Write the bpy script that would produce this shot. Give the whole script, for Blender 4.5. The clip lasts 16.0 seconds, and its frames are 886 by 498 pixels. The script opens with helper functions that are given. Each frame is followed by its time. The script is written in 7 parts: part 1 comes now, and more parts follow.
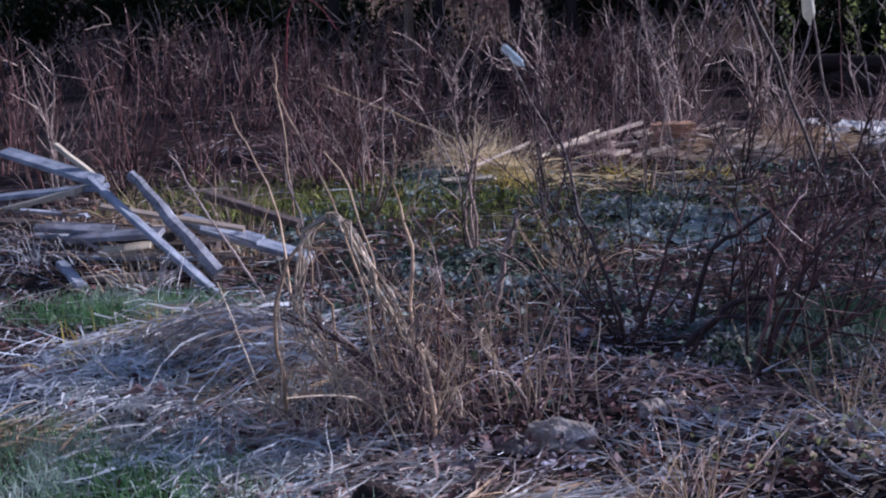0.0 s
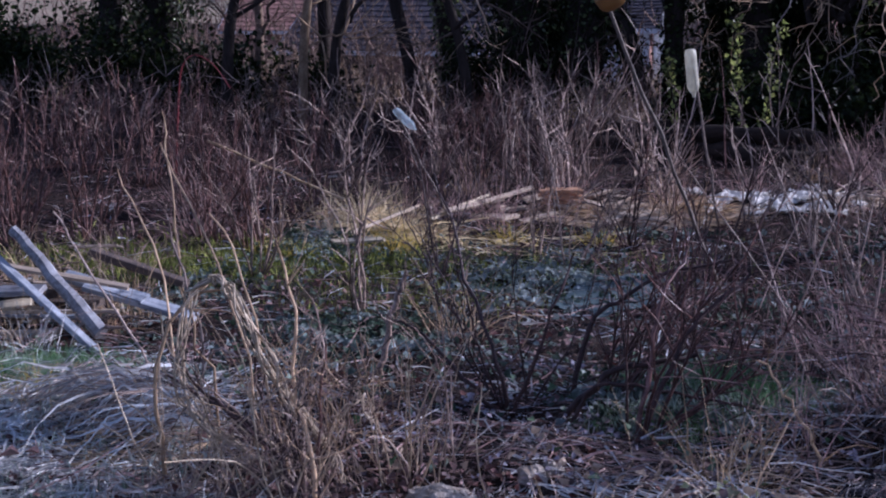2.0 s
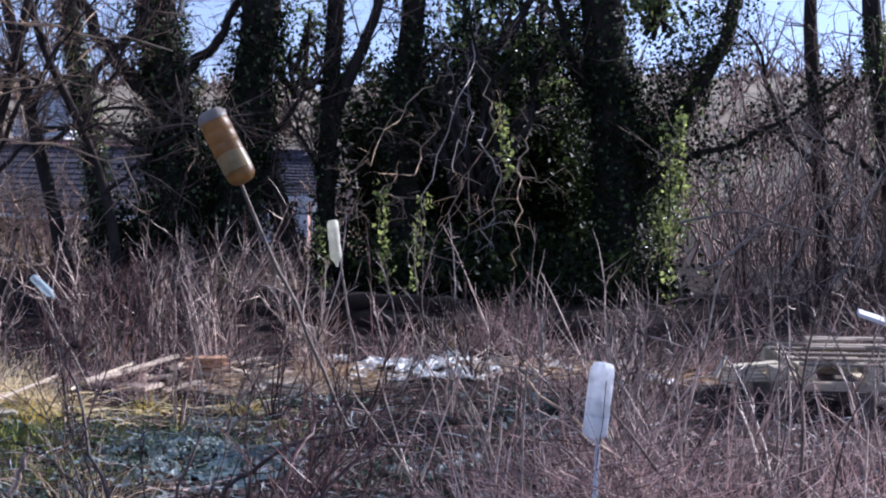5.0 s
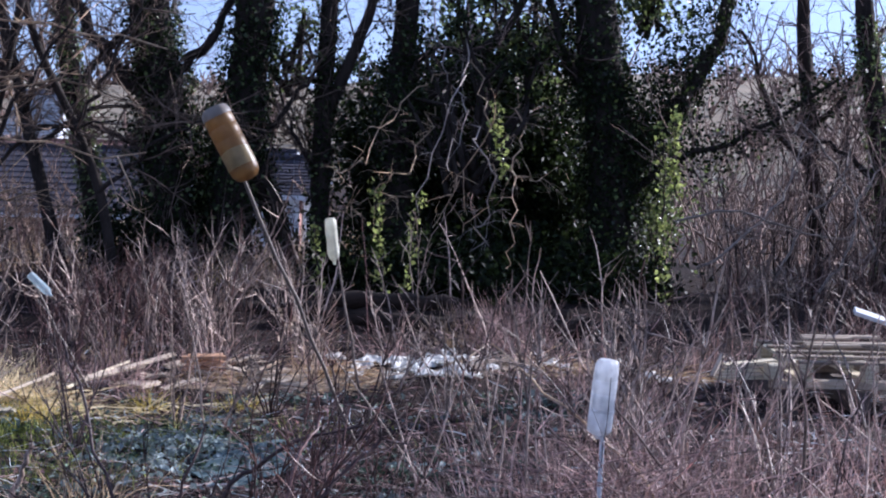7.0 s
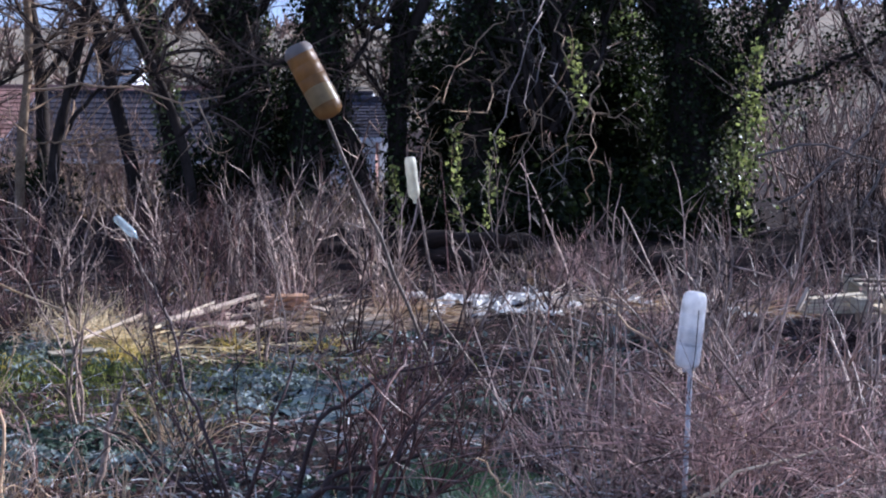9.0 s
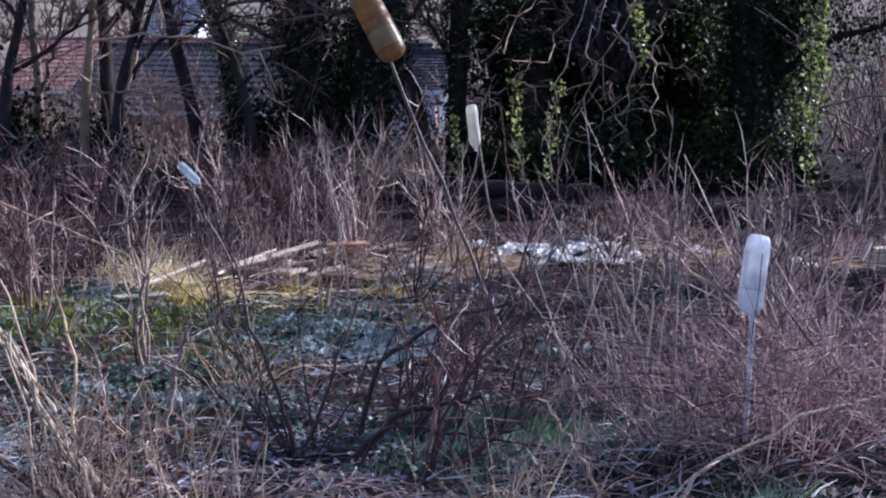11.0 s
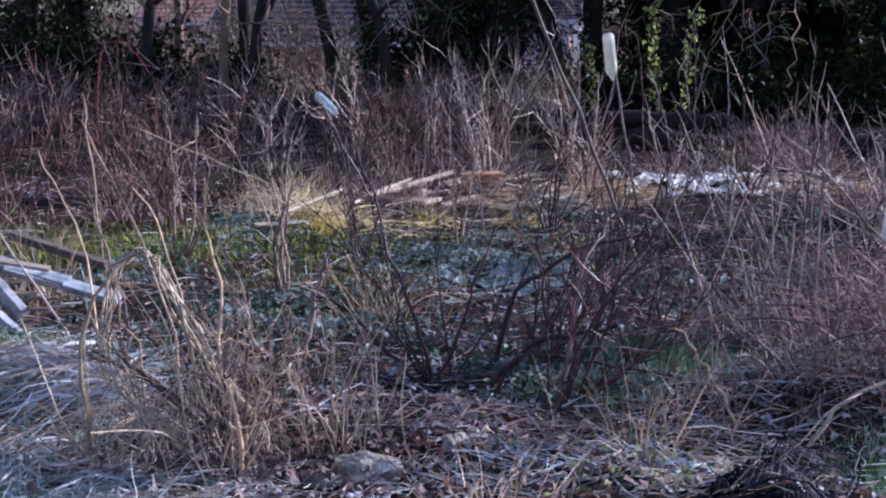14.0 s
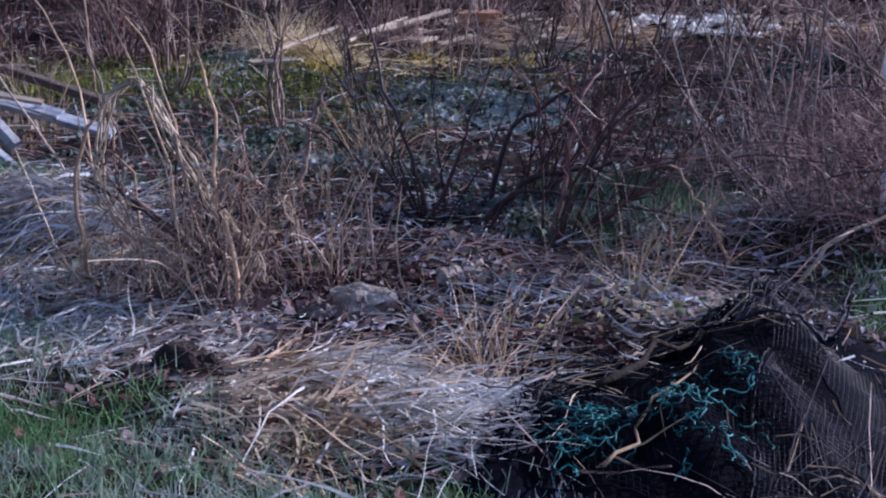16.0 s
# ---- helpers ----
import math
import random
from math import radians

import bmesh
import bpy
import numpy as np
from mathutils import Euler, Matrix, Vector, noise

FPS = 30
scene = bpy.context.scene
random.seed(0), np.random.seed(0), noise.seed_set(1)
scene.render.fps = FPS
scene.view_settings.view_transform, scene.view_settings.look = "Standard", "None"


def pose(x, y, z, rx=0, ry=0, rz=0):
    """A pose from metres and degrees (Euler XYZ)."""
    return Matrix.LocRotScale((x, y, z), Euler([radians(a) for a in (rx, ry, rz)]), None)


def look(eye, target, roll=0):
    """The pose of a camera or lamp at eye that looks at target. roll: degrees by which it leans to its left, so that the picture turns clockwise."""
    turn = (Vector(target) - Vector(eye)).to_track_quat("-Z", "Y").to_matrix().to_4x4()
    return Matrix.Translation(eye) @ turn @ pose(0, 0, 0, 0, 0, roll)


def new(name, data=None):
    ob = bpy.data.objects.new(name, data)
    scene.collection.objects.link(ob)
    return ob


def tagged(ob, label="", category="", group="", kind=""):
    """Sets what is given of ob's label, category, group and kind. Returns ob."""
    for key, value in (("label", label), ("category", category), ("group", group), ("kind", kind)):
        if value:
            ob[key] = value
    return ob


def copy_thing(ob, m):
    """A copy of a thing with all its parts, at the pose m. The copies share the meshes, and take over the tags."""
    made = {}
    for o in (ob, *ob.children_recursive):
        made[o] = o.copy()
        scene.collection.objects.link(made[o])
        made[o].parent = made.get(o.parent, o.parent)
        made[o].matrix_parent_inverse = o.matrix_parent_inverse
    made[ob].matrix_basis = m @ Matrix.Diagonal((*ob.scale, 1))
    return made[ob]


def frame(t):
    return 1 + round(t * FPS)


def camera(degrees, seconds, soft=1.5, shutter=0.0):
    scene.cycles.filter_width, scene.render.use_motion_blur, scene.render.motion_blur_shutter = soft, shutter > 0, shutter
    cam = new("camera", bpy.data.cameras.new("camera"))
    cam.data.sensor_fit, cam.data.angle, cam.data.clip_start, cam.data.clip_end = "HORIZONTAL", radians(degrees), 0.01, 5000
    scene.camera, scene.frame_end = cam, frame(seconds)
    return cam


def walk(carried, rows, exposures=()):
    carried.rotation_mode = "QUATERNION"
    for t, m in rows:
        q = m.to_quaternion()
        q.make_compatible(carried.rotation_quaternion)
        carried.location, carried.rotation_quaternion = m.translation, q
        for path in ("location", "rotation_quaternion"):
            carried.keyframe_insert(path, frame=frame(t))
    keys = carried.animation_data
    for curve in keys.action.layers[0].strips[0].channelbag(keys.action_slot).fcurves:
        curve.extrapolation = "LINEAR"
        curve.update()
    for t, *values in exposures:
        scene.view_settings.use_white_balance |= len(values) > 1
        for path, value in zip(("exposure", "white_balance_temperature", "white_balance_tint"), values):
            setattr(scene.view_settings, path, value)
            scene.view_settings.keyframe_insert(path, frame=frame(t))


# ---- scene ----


# ---------------------------------------------------------------- camera
def view(x, y, z, tilt, lean, turn):
    """A pose from a place, a tilt up from straight down, a lean about the line of sight and a turn to the left."""
    return pose(x, y, z, 0, 0, turn) @ pose(0, 0, 0, tilt) @ pose(0, 0, 0, 0, 0, lean)


cam = camera(35.9, 16.0, soft=2.1)
walk(cam, [
    (0.0, view(-0.072, 0.045, 1.596, 77.15, -2.30, 19.12)),
    (0.5, view(-0.070, 0.039, 1.592, 76.23, -2.28, 19.08)),
    (1.0, view(-0.065, 0.040, 1.601, 76.88, -1.56, 18.21)),
    (1.5, view(-0.055, 0.035, 1.613, 78.19, -0.78, 16.64)),
    (2.0, view(-0.041, 0.037, 1.620, 79.51, -0.31, 14.48)),
    (2.5, view(-0.011, 0.031, 1.632, 80.81, -0.16, 11.82)),
    (3.0, view(0.017, 0.039, 1.637, 82.19, 0.06, 9.03)),
    (3.5, view(0.045, 0.036, 1.650, 83.60, 0.39, 6.22)),
    (4.0, view(0.072, 0.023, 1.660, 85.11, 0.71, 3.36)),
    (4.5, view(0.098, 0.007, 1.657, 86.13, 0.97, 1.25)),
    (4.7, view(0.101, 0.011, 1.655, 86.50, 1.17, 0.67)),
    (7.0, view(0.040, 0.004, 1.639, 86.50, 1.29, 0.00)),
    (7.5, view(0.045, 0.019, 1.640, 85.87, 0.84, 0.84)),
    (8.0, view(0.040, 0.026, 1.639, 85.08, 0.43, 1.77)),
    (8.5, view(0.022, 0.019, 1.629, 84.36, 0.23, 2.61)),
    (10.8, view(-0.008, -0.019, 1.574, 82.64, 0.41, 5.11)),
    (11.0, view(-0.007, -0.021, 1.571, 82.07, 0.27, 5.61)),
    (11.5, view(-0.010, -0.023, 1.554, 79.90, -0.34, 6.88)),
    (12.0, view(-0.020, -0.032, 1.551, 78.47, -0.62, 8.07)),
    (12.5, view(-0.025, -0.039, 1.553, 78.58, -0.34, 9.17)),
    (13.0, view(-0.027, -0.041, 1.553, 78.78, -0.16, 10.20)),
    (13.5, view(-0.027, -0.037, 1.556, 78.96, -0.28, 10.92)),
    (14.0, view(-0.024, -0.044, 1.564, 79.19, -0.23, 11.19)),
    (14.5, view(-0.024, -0.047, 1.565, 79.45, 0.20, 11.10)),
    (15.0, view(-0.025, -0.041, 1.552, 78.96, 0.55, 11.02)),
    (15.5, view(-0.025, -0.046, 1.539, 75.73, 0.58, 10.94)),
    (16.0, view(-0.026, -0.048, 1.523, 72.74, 0.37, 10.95)),
], exposures=[(0.0, 0.3, 4340, 31), (2.0, 0.33, 4340, 32), (3.5, 1.03, 4360, 25), (4.5, 1.13, 4390, 23), (8.5, 1.08, 4360, 22), (11.0, 0.98, 4280, 25), (14.5, 0.87, 4280, 27), (15.0, 0.82, 4300, 28), (15.5, 0.61, 4310, 29), (16.0, 0.41, 4310, 31)])

# ---------------------------------------------------------------- world and sun
SUN_TURN, SUN_UP = 58.0, 26.0        # degrees to the right of +y, and above the horizon
world = bpy.data.worlds.new("world")
scene.world = world
world.use_nodes = True
wn = world.node_tree
sky = wn.nodes.new("ShaderNodeTexSky")
sky.sky_type, sky.sun_disc = "NISHITA", False
sky.sun_elevation, sky.sun_rotation = radians(SUN_UP), radians(SUN_TURN)
sky.dust_density, sky.air_density, sky.ozone_density = 0.4, 1.0, 0.5
wn.nodes["Background"].inputs["Strength"].default_value = 0.043
haze = wn.nodes.new("ShaderNodeHueSaturation")          # thin high haze over the whole sky
haze.inputs["Saturation"].default_value, haze.inputs["Value"].default_value = 0.2, 1.28
wn.links.new(sky.outputs[0], haze.inputs["Color"])
wn.links.new(haze.outputs[0], wn.nodes["Background"].inputs["Color"])
sun_data = bpy.data.lights.new("sun", "SUN")
sun_data.energy, sun_data.angle, sun_data.color = 5.0, radians(0.6), (1.0, 0.78, 0.50)
sun_way = Vector((math.sin(radians(SUN_TURN)) * math.cos(radians(SUN_UP)),
                  math.cos(radians(SUN_TURN)) * math.cos(radians(SUN_UP)), math.sin(radians(SUN_UP))))
sun = new("sun", sun_data)
sun.matrix_world = look(sun_way * 60, (0, 0, 0))


# ---------------------------------------------------------------- materials
def material(name, dark, light, scale=12.0, rough=0.8, bump=0.2, metal=0.0, spec=0.3, frost=0.0, frost_scale=6.0,
             island=0.25, thin=0.0, stretch=(1, 1, 1), frost_colour=(0.82, 0.85, 0.89), fine=5.0):
    """A two-scale mottled surface between two colours, with optional hoar frost in patches, a variation from piece to
    piece, and light let through thin leaves."""
    m = bpy.data.materials.new(name)
    m.use_nodes = True
    t = m.node_tree
    add, link = t.nodes.new, t.links.new
    b, out = t.nodes["Principled BSDF"], t.nodes["Material Output"]
    b.inputs["Roughness"].default_value, b.inputs["Metallic"].default_value = rough, metal
    b.inputs["Specular IOR Level"].default_value = spec
    co, mp = add("ShaderNodeTexCoord"), add("ShaderNodeMapping")
    link(co.outputs["Object"], mp.inputs[0])
    mp.inputs["Scale"].default_value = stretch
    big, small = add("ShaderNodeTexNoise"), add("ShaderNodeTexNoise")
    for n, s in ((big, scale), (small, scale * fine)):
        link(mp.outputs[0], n.inputs["Vector"])
        n.inputs["Scale"].default_value, n.inputs["Detail"].default_value = s, 4.0
    mix = add("ShaderNodeMath")
    mix.operation = "MULTIPLY_ADD"
    link(big.outputs[0], mix.inputs[0])
    mix.inputs[1].default_value = 0.6
    sm = add("ShaderNodeMath")
    sm.operation = "MULTIPLY"
    link(small.outputs[0], sm.inputs[0])
    sm.inputs[1].default_value = 0.4
    link(sm.outputs[0], mix.inputs[2])
    ramp = add("ShaderNodeValToRGB")
    ramp.color_ramp.elements[0].position, ramp.color_ramp.elements[1].position = 0.34, 0.66
    ramp.color_ramp.elements[0].color, ramp.color_ramp.elements[1].color = (*dark, 1), (*light, 1)
    link(mix.outputs[0], ramp.inputs[0])
    colour = ramp.outputs[0]
    if island:
        geo, info, hsv = add("ShaderNodeNewGeometry"), add("ShaderNodeObjectInfo"), add("ShaderNodeHueSaturation")
        s2 = add("ShaderNodeMath")
        s2.operation = "ADD"
        link(geo.outputs["Random Per Island"], s2.inputs[0])
        link(info.outputs["Random"], s2.inputs[1])
        fr = add("ShaderNodeMath")
        fr.operation = "FRACT"
        link(s2.outputs[0], fr.inputs[0])
        rng_ = add("ShaderNodeMapRange")
        rng_.inputs["To Min"].default_value, rng_.inputs["To Max"].default_value = 1 - island, 1 + island
        link(fr.outputs[0], rng_.inputs[0])
        link(rng_.outputs[0], hsv.inputs["Value"])
        link(colour, hsv.inputs["Color"])
        colour = hsv.outputs[0]
    if frost:
        ft = add("ShaderNodeTexNoise")
        link(co.outputs["Object"], ft.inputs["Vector"])
        ft.inputs["Scale"].default_value, ft.inputs["Detail"].default_value = frost_scale, 6.0
        fr2 = add("ShaderNodeMapRange")
        fr2.inputs["From Min"].default_value, fr2.inputs["From Max"].default_value = 0.45, 0.68
        fr2.inputs["To Max"].default_value = frost
        link(ft.outputs[0], fr2.inputs[0])
        fm = add("ShaderNodeMixRGB")
        link(fr2.outputs[0], fm.inputs[0])
        link(colour, fm.inputs[1])
        fm.inputs[2].default_value = (*frost_colour, 1)
        colour = fm.outputs[0]
    link(colour, b.inputs["Base Color"])
    if bump:
        bp = add("ShaderNodeBump")
        bp.inputs["Strength"].default_value, bp.inputs["Distance"].default_value = bump, 0.01
        link(small.outputs[0], bp.inputs["Height"])
        link(bp.outputs[0], b.inputs["Normal"])
    if thin:
        tr, ms = add("ShaderNodeBsdfTranslucent"), add("ShaderNodeMixShader")
        link(colour, tr.inputs["Color"])
        ms.inputs[0].default_value = thin
        link(b.outputs[0], ms.inputs[1])
        link(tr.outputs[0], ms.inputs[2])
        link(ms.outputs[0], out.inputs["Surface"])
    return m


BARK = material("bark", (0.013, 0.010, 0.008), (0.05, 0.038, 0.031), 9, 0.95, 0.8, stretch=(1, 1, 0.25), island=0)
# lighter than BARK: warm sun on thin branches put into the colour
BARK_MID = material("brown_bark", (0.05, 0.037, 0.028), (0.24, 0.17, 0.12), 12, 0.85, 0.5, island=0.35)
BARK_PALE = material("pale_bark", (0.16, 0.135, 0.115), (0.40, 0.34, 0.29), 14, 0.85, 0.5, island=0.3)
TWIG_RED = material("red_brown_twig", (0.026, 0.012, 0.011), (0.235, 0.13, 0.108), 20, 0.45, 0.1, island=0.6, spec=0.4)
TWIG_GREY = material("grey_twig", (0.06, 0.043, 0.036), (0.54, 0.41, 0.32), 20, 0.5, 0.1, island=0.6, spec=0.4)
TWIG_FAR = material("thicket_twig", (0.02, 0.012, 0.011), (0.225, 0.15, 0.122), 20, 0.7, 0, island=0.7, spec=0.15)
BRUSH = material("brushwood_twig", (0.075, 0.05, 0.043), (0.40, 0.29, 0.23), 20, 0.75, 0, island=0.45, spec=0.15)
TWIG_DARK = material("dark_twig", (0.025, 0.016, 0.016), (0.085, 0.05, 0.045), 20, 0.6, 0.1, island=0.35, spec=0.4)
STRAW = material("dead_straw", (0.28, 0.185, 0.095), (0.70, 0.54, 0.32), 8, 0.7, 0, island=0.45, thin=0.2, frost=0.35, frost_scale=1.2)
STRAW_FROST = material("frosted_straw", (0.42, 0.40, 0.37), (0.84, 0.84, 0.81), 6, 0.75, 0, island=0.5, thin=0.3, frost=1.0, frost_scale=1.5, frost_colour=(0.76, 0.84, 0.92))
STRAW_PINK = material("russet_grass", (0.06, 0.032, 0.031), (0.66, 0.47, 0.42), 8, 0.55, 0, island=0.75, thin=0.3)
# golden straw for the sunlit patch, its extra brightness put into the colour
STRAW_SUNLIT = material("sunlit_straw", (0.52, 0.41, 0.20), (0.94, 0.82, 0.54), 8, 0.6, 0, island=0.4, thin=0.4)
VINE = material("dried_vine", (0.27, 0.175, 0.10), (0.70, 0.53, 0.33), 10, 0.75, 0, island=0.4, thin=0.15)
# VINE lightened in colour to make up for the deep shade round the bush
VINE_PALE = material("lightened_vine", (0.42, 0.33, 0.22), (0.86, 0.74, 0.55), 10, 0.75, 0, island=0.35, thin=0.2)
GRASS = material("green_grass", (0.055, 0.12, 0.045), (0.21, 0.37, 0.14), 6, 0.6, 0, island=0.45, thin=0.4, frost=0.5, frost_scale=2.5)
HOAR = material("hoary_grass", (0.16, 0.22, 0.15), (0.42, 0.50, 0.40), 6, 0.7, 0, island=0.5, thin=0.3, frost=0.9, frost_scale=3.0, frost_colour=(0.74, 0.81, 0.82))
MOSS = material("moss", (0.10, 0.13, 0.02), (0.34, 0.36, 0.08), 9, 0.95, 0.6, island=0.4)
LEAF_DEAD = material("dead_leaf", (0.018, 0.008, 0.008), (0.21, 0.1, 0.085), 15, 0.7, 0.1, island=0.5, thin=0.15, frost=0.22, frost_scale=3)
LEAF_PALE = material("pale_leaf", (0.30, 0.22, 0.15), (0.60, 0.50, 0.38), 20, 0.7, 0.2, island=0.3, thin=0.2)
LEAF_YOUNG = material("yellow_green_leaf", (0.14, 0.17, 0.05), (0.36, 0.38, 0.13), 20, 0.6, 0.2, island=0.4, thin=0.3, frost=0.3)
LEAF_GREEN = material("green_leaf", (0.05, 0.10, 0.05), (0.16, 0.24, 0.12), 20, 0.6, 0.2, island=0.3, thin=0.2, frost=0.4)
# shaded copy of the ivy leaf: deep shade put into a near-black colour
EVERGREEN_SHADED = material("shaded_evergreen_leaf", (0.004, 0.007, 0.003), (0.032, 0.045, 0.012), 12, 0.5, 0.1, island=0.75, thin=0.45, spec=0.2)
FROST_LEAF = material("frosted_leaf", (0.16, 0.13, 0.16), (0.66, 0.64, 0.72), 30, 0.8, 0, island=0.5, thin=0.15)
WEED = material("frosted_weed", (0.018, 0.032, 0.022), (0.09, 0.13, 0.085), 9, 0.7, 0, island=0.5, thin=0.2, frost=0.5, frost_scale=3.2, frost_colour=(0.58, 0.67, 0.72))
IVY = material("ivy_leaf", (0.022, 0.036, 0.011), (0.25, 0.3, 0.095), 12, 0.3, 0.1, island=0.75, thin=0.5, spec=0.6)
# lit copy of IVY: sunlight on the trailers put into the leaf colour
IVY_LIT = material("sunlit_ivy_leaf", (0.07, 0.10, 0.02), (0.43, 0.47, 0.14), 12, 0.35, 0.1, island=0.7, thin=0.6, spec=0.6)
WOOD_GREY = material("weathered_wood", (0.15, 0.17, 0.205), (0.4, 0.44, 0.5), 6, 0.8, 0.4, stretch=(8, 1, 8), island=0.15, frost=0.5, frost_scale=5)
WOOD_POST = material("old_post", (0.12, 0.12, 0.13), (0.36, 0.36, 0.38), 6, 0.8, 0.4, stretch=(8, 1, 8), island=0, frost=0.5, frost_scale=5)
WOOD_SLAT = material("slat_timber", (0.13, 0.10, 0.075), (0.34, 0.275, 0.20), 6, 0.85, 0.4, stretch=(8, 1, 8), island=0.2)
WOOD_PALE = material("pale_timber", (0.36, 0.29, 0.20), (0.62, 0.52, 0.40), 6, 0.75, 0.3, stretch=(8, 1, 8), island=0.15)
# pale cream wood with warm sunlight put into the colour
WOOD_CREAM = material("sunlit_timber", (0.42, 0.35, 0.23), (0.72, 0.64, 0.45), 6, 0.7, 0.3, stretch=(8, 1, 8), island=0.15)
WOOD_DARK = material("dark_timber", (0.05, 0.04, 0.035), (0.15, 0.12, 0.10), 6, 0.85, 0.5, stretch=(8, 1, 8), island=0.15)
FROST_SHEET = material("frosted_sheet", (0.045, 0.07, 0.08), (0.11, 0.155, 0.165), 5, 0.7, 0.3, island=0)
WOOD_ORANGE = material("orange_board", (0.34, 0.19, 0.10), (0.60, 0.37, 0.21), 6, 0.75, 0.3, stretch=(8, 1, 8), island=0.2)
WHITE_PAINT = material("white_paint", (0.60, 0.61, 0.63), (0.80, 0.81, 0.82), 5, 0.6, 0.15, island=0)
PLASTIC_SHEET = material("white_plastic", (0.76, 0.75, 0.71), (0.93, 0.92, 0.88), 4, 0.35, 0.1, island=0.1, thin=0.38)
STONE = material("stone", (0.16, 0.14, 0.12), (0.40, 0.36, 0.30), 16, 0.9, 0.8, island=0.2, frost=0.2)
RUBBLE = material("mossy_rubble", (0.28, 0.23, 0.17), (0.66, 0.6, 0.5), 22, 0.95, 0.9, island=0, frost=0.22, frost_scale=14)
SOIL = material("dark_soil", (0.018, 0.013, 0.011), (0.06, 0.042, 0.034), 14, 0.95, 0.9, island=0)
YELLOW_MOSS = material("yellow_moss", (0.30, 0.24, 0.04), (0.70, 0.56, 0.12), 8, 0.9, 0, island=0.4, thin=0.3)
PALE_STALK = material("pale_stalk", (0.22, 0.16, 0.13), (0.64, 0.51, 0.42), 10, 0.7, 0, island=0.5)
BLACK_NET = material("black_plastic_net", (0.006, 0.006, 0.011), (0.034, 0.033, 0.052), 9, 0.55, 0, island=0.3, spec=0.3)
BLACK_SHEET = material("black_sheet", (0.002, 0.0025, 0.005), (0.008, 0.009, 0.017), 7, 0.9, 0.6, island=0, spec=0.05)
TEAL = material("teal_twine", (0.015, 0.085, 0.095), (0.09, 0.32, 0.3), 6, 0.6, 0, island=0.4)
SLATE = material("slate", (0.035, 0.032, 0.042), (0.085, 0.078, 0.095), 3, 0.95, 0.3, island=0.25)
# lit copy of SLATE: sky light on the far roof put into the colour
SLATE_SKYLIT = material("skylit_slate", (0.17, 0.18, 0.21), (0.30, 0.32, 0.36), 3, 0.7, 0.3, island=0.25)
BRICK = material("brick_wall", (0.22, 0.12, 0.095), (0.38, 0.235, 0.19), 3, 0.9, 0.3, island=0.2)
ROOF_RED = material("clay_roof", (0.25, 0.13, 0.10), (0.40, 0.24, 0.19), 2, 0.85, 0.3, island=0.25)
LOG = material("log_bark", (0.012, 0.009, 0.007), (0.05, 0.034, 0.025), 14, 0.95, 1.0, stretch=(0.3, 1, 1), island=0)
HILL = material("far_hill", (0.15, 0.135, 0.10), (0.34, 0.28, 0.20), 0.06, 1.0, 0, island=0)


def ground_material():
    m = bpy.data.materials.new("winter_ground")
    m.use_nodes = True
    t = m.node_tree
    add, link = t.nodes.new, t.links.new
    b = t.nodes["Principled BSDF"]
    b.inputs["Roughness"].default_value = 0.95
    b.inputs["Specular IOR Level"].default_value = 0.15
    co = add("ShaderNodeTexCoord")

    def noise_at(scale, lo, hi):
        n, r = add("ShaderNodeTexNoise"), add("ShaderNodeMapRange")
        link(co.outputs["Object"], n.inputs["Vector"])
        n.inputs["Scale"].default_value, n.inputs["Detail"].default_value = scale, 7.0
        n.inputs["Roughness"].default_value = 0.65
        r.inputs["From Min"].default_value, r.inputs["From Max"].default_value = lo, hi
        link(n.outputs[0], r.inputs[0])
        return r.outputs[0]

    def over(fac, under, colour):
        mx = add("ShaderNodeMixRGB")
        link(fac, mx.inputs[0])
        if isinstance(under, tuple):
            mx.inputs[1].default_value = (*under, 1)
        else:
            link(under, mx.inputs[1])
        mx.inputs[2].default_value = (*colour, 1)
        return mx.outputs[0]

    def times(a, c):
        n = add("ShaderNodeMath")
        n.operation = "MULTIPLY"
        link(a, n.inputs[0])
        link(c, n.inputs[1])
        return n.outputs[0]

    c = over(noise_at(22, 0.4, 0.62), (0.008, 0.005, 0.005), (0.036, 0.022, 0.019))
    c = over(noise_at(60, 0.54, 0.68), c, (0.16, 0.11, 0.08))
    green = add("ShaderNodeAttribute")
    green.attribute_name = "green"
    c = over(times(green.outputs["Fac"], noise_at(30, 0.3, 0.6)), c, (0.06, 0.10, 0.025))
    rime = add("ShaderNodeAttribute")
    rime.attribute_name = "rime"
    c = over(times(rime.outputs["Fac"], noise_at(38, 0.54, 0.70)), c, (0.40, 0.46, 0.47))
    link(c, b.inputs["Base Color"])
    bp = add("ShaderNodeBump")
    bp.inputs["Strength"].default_value, bp.inputs["Distance"].default_value = 0.8, 0.03
    link(noise_at(45, 0.2, 0.8), bp.inputs["Height"])
    link(bp.outputs[0], b.inputs["Normal"])
    return m


GROUND = ground_material()


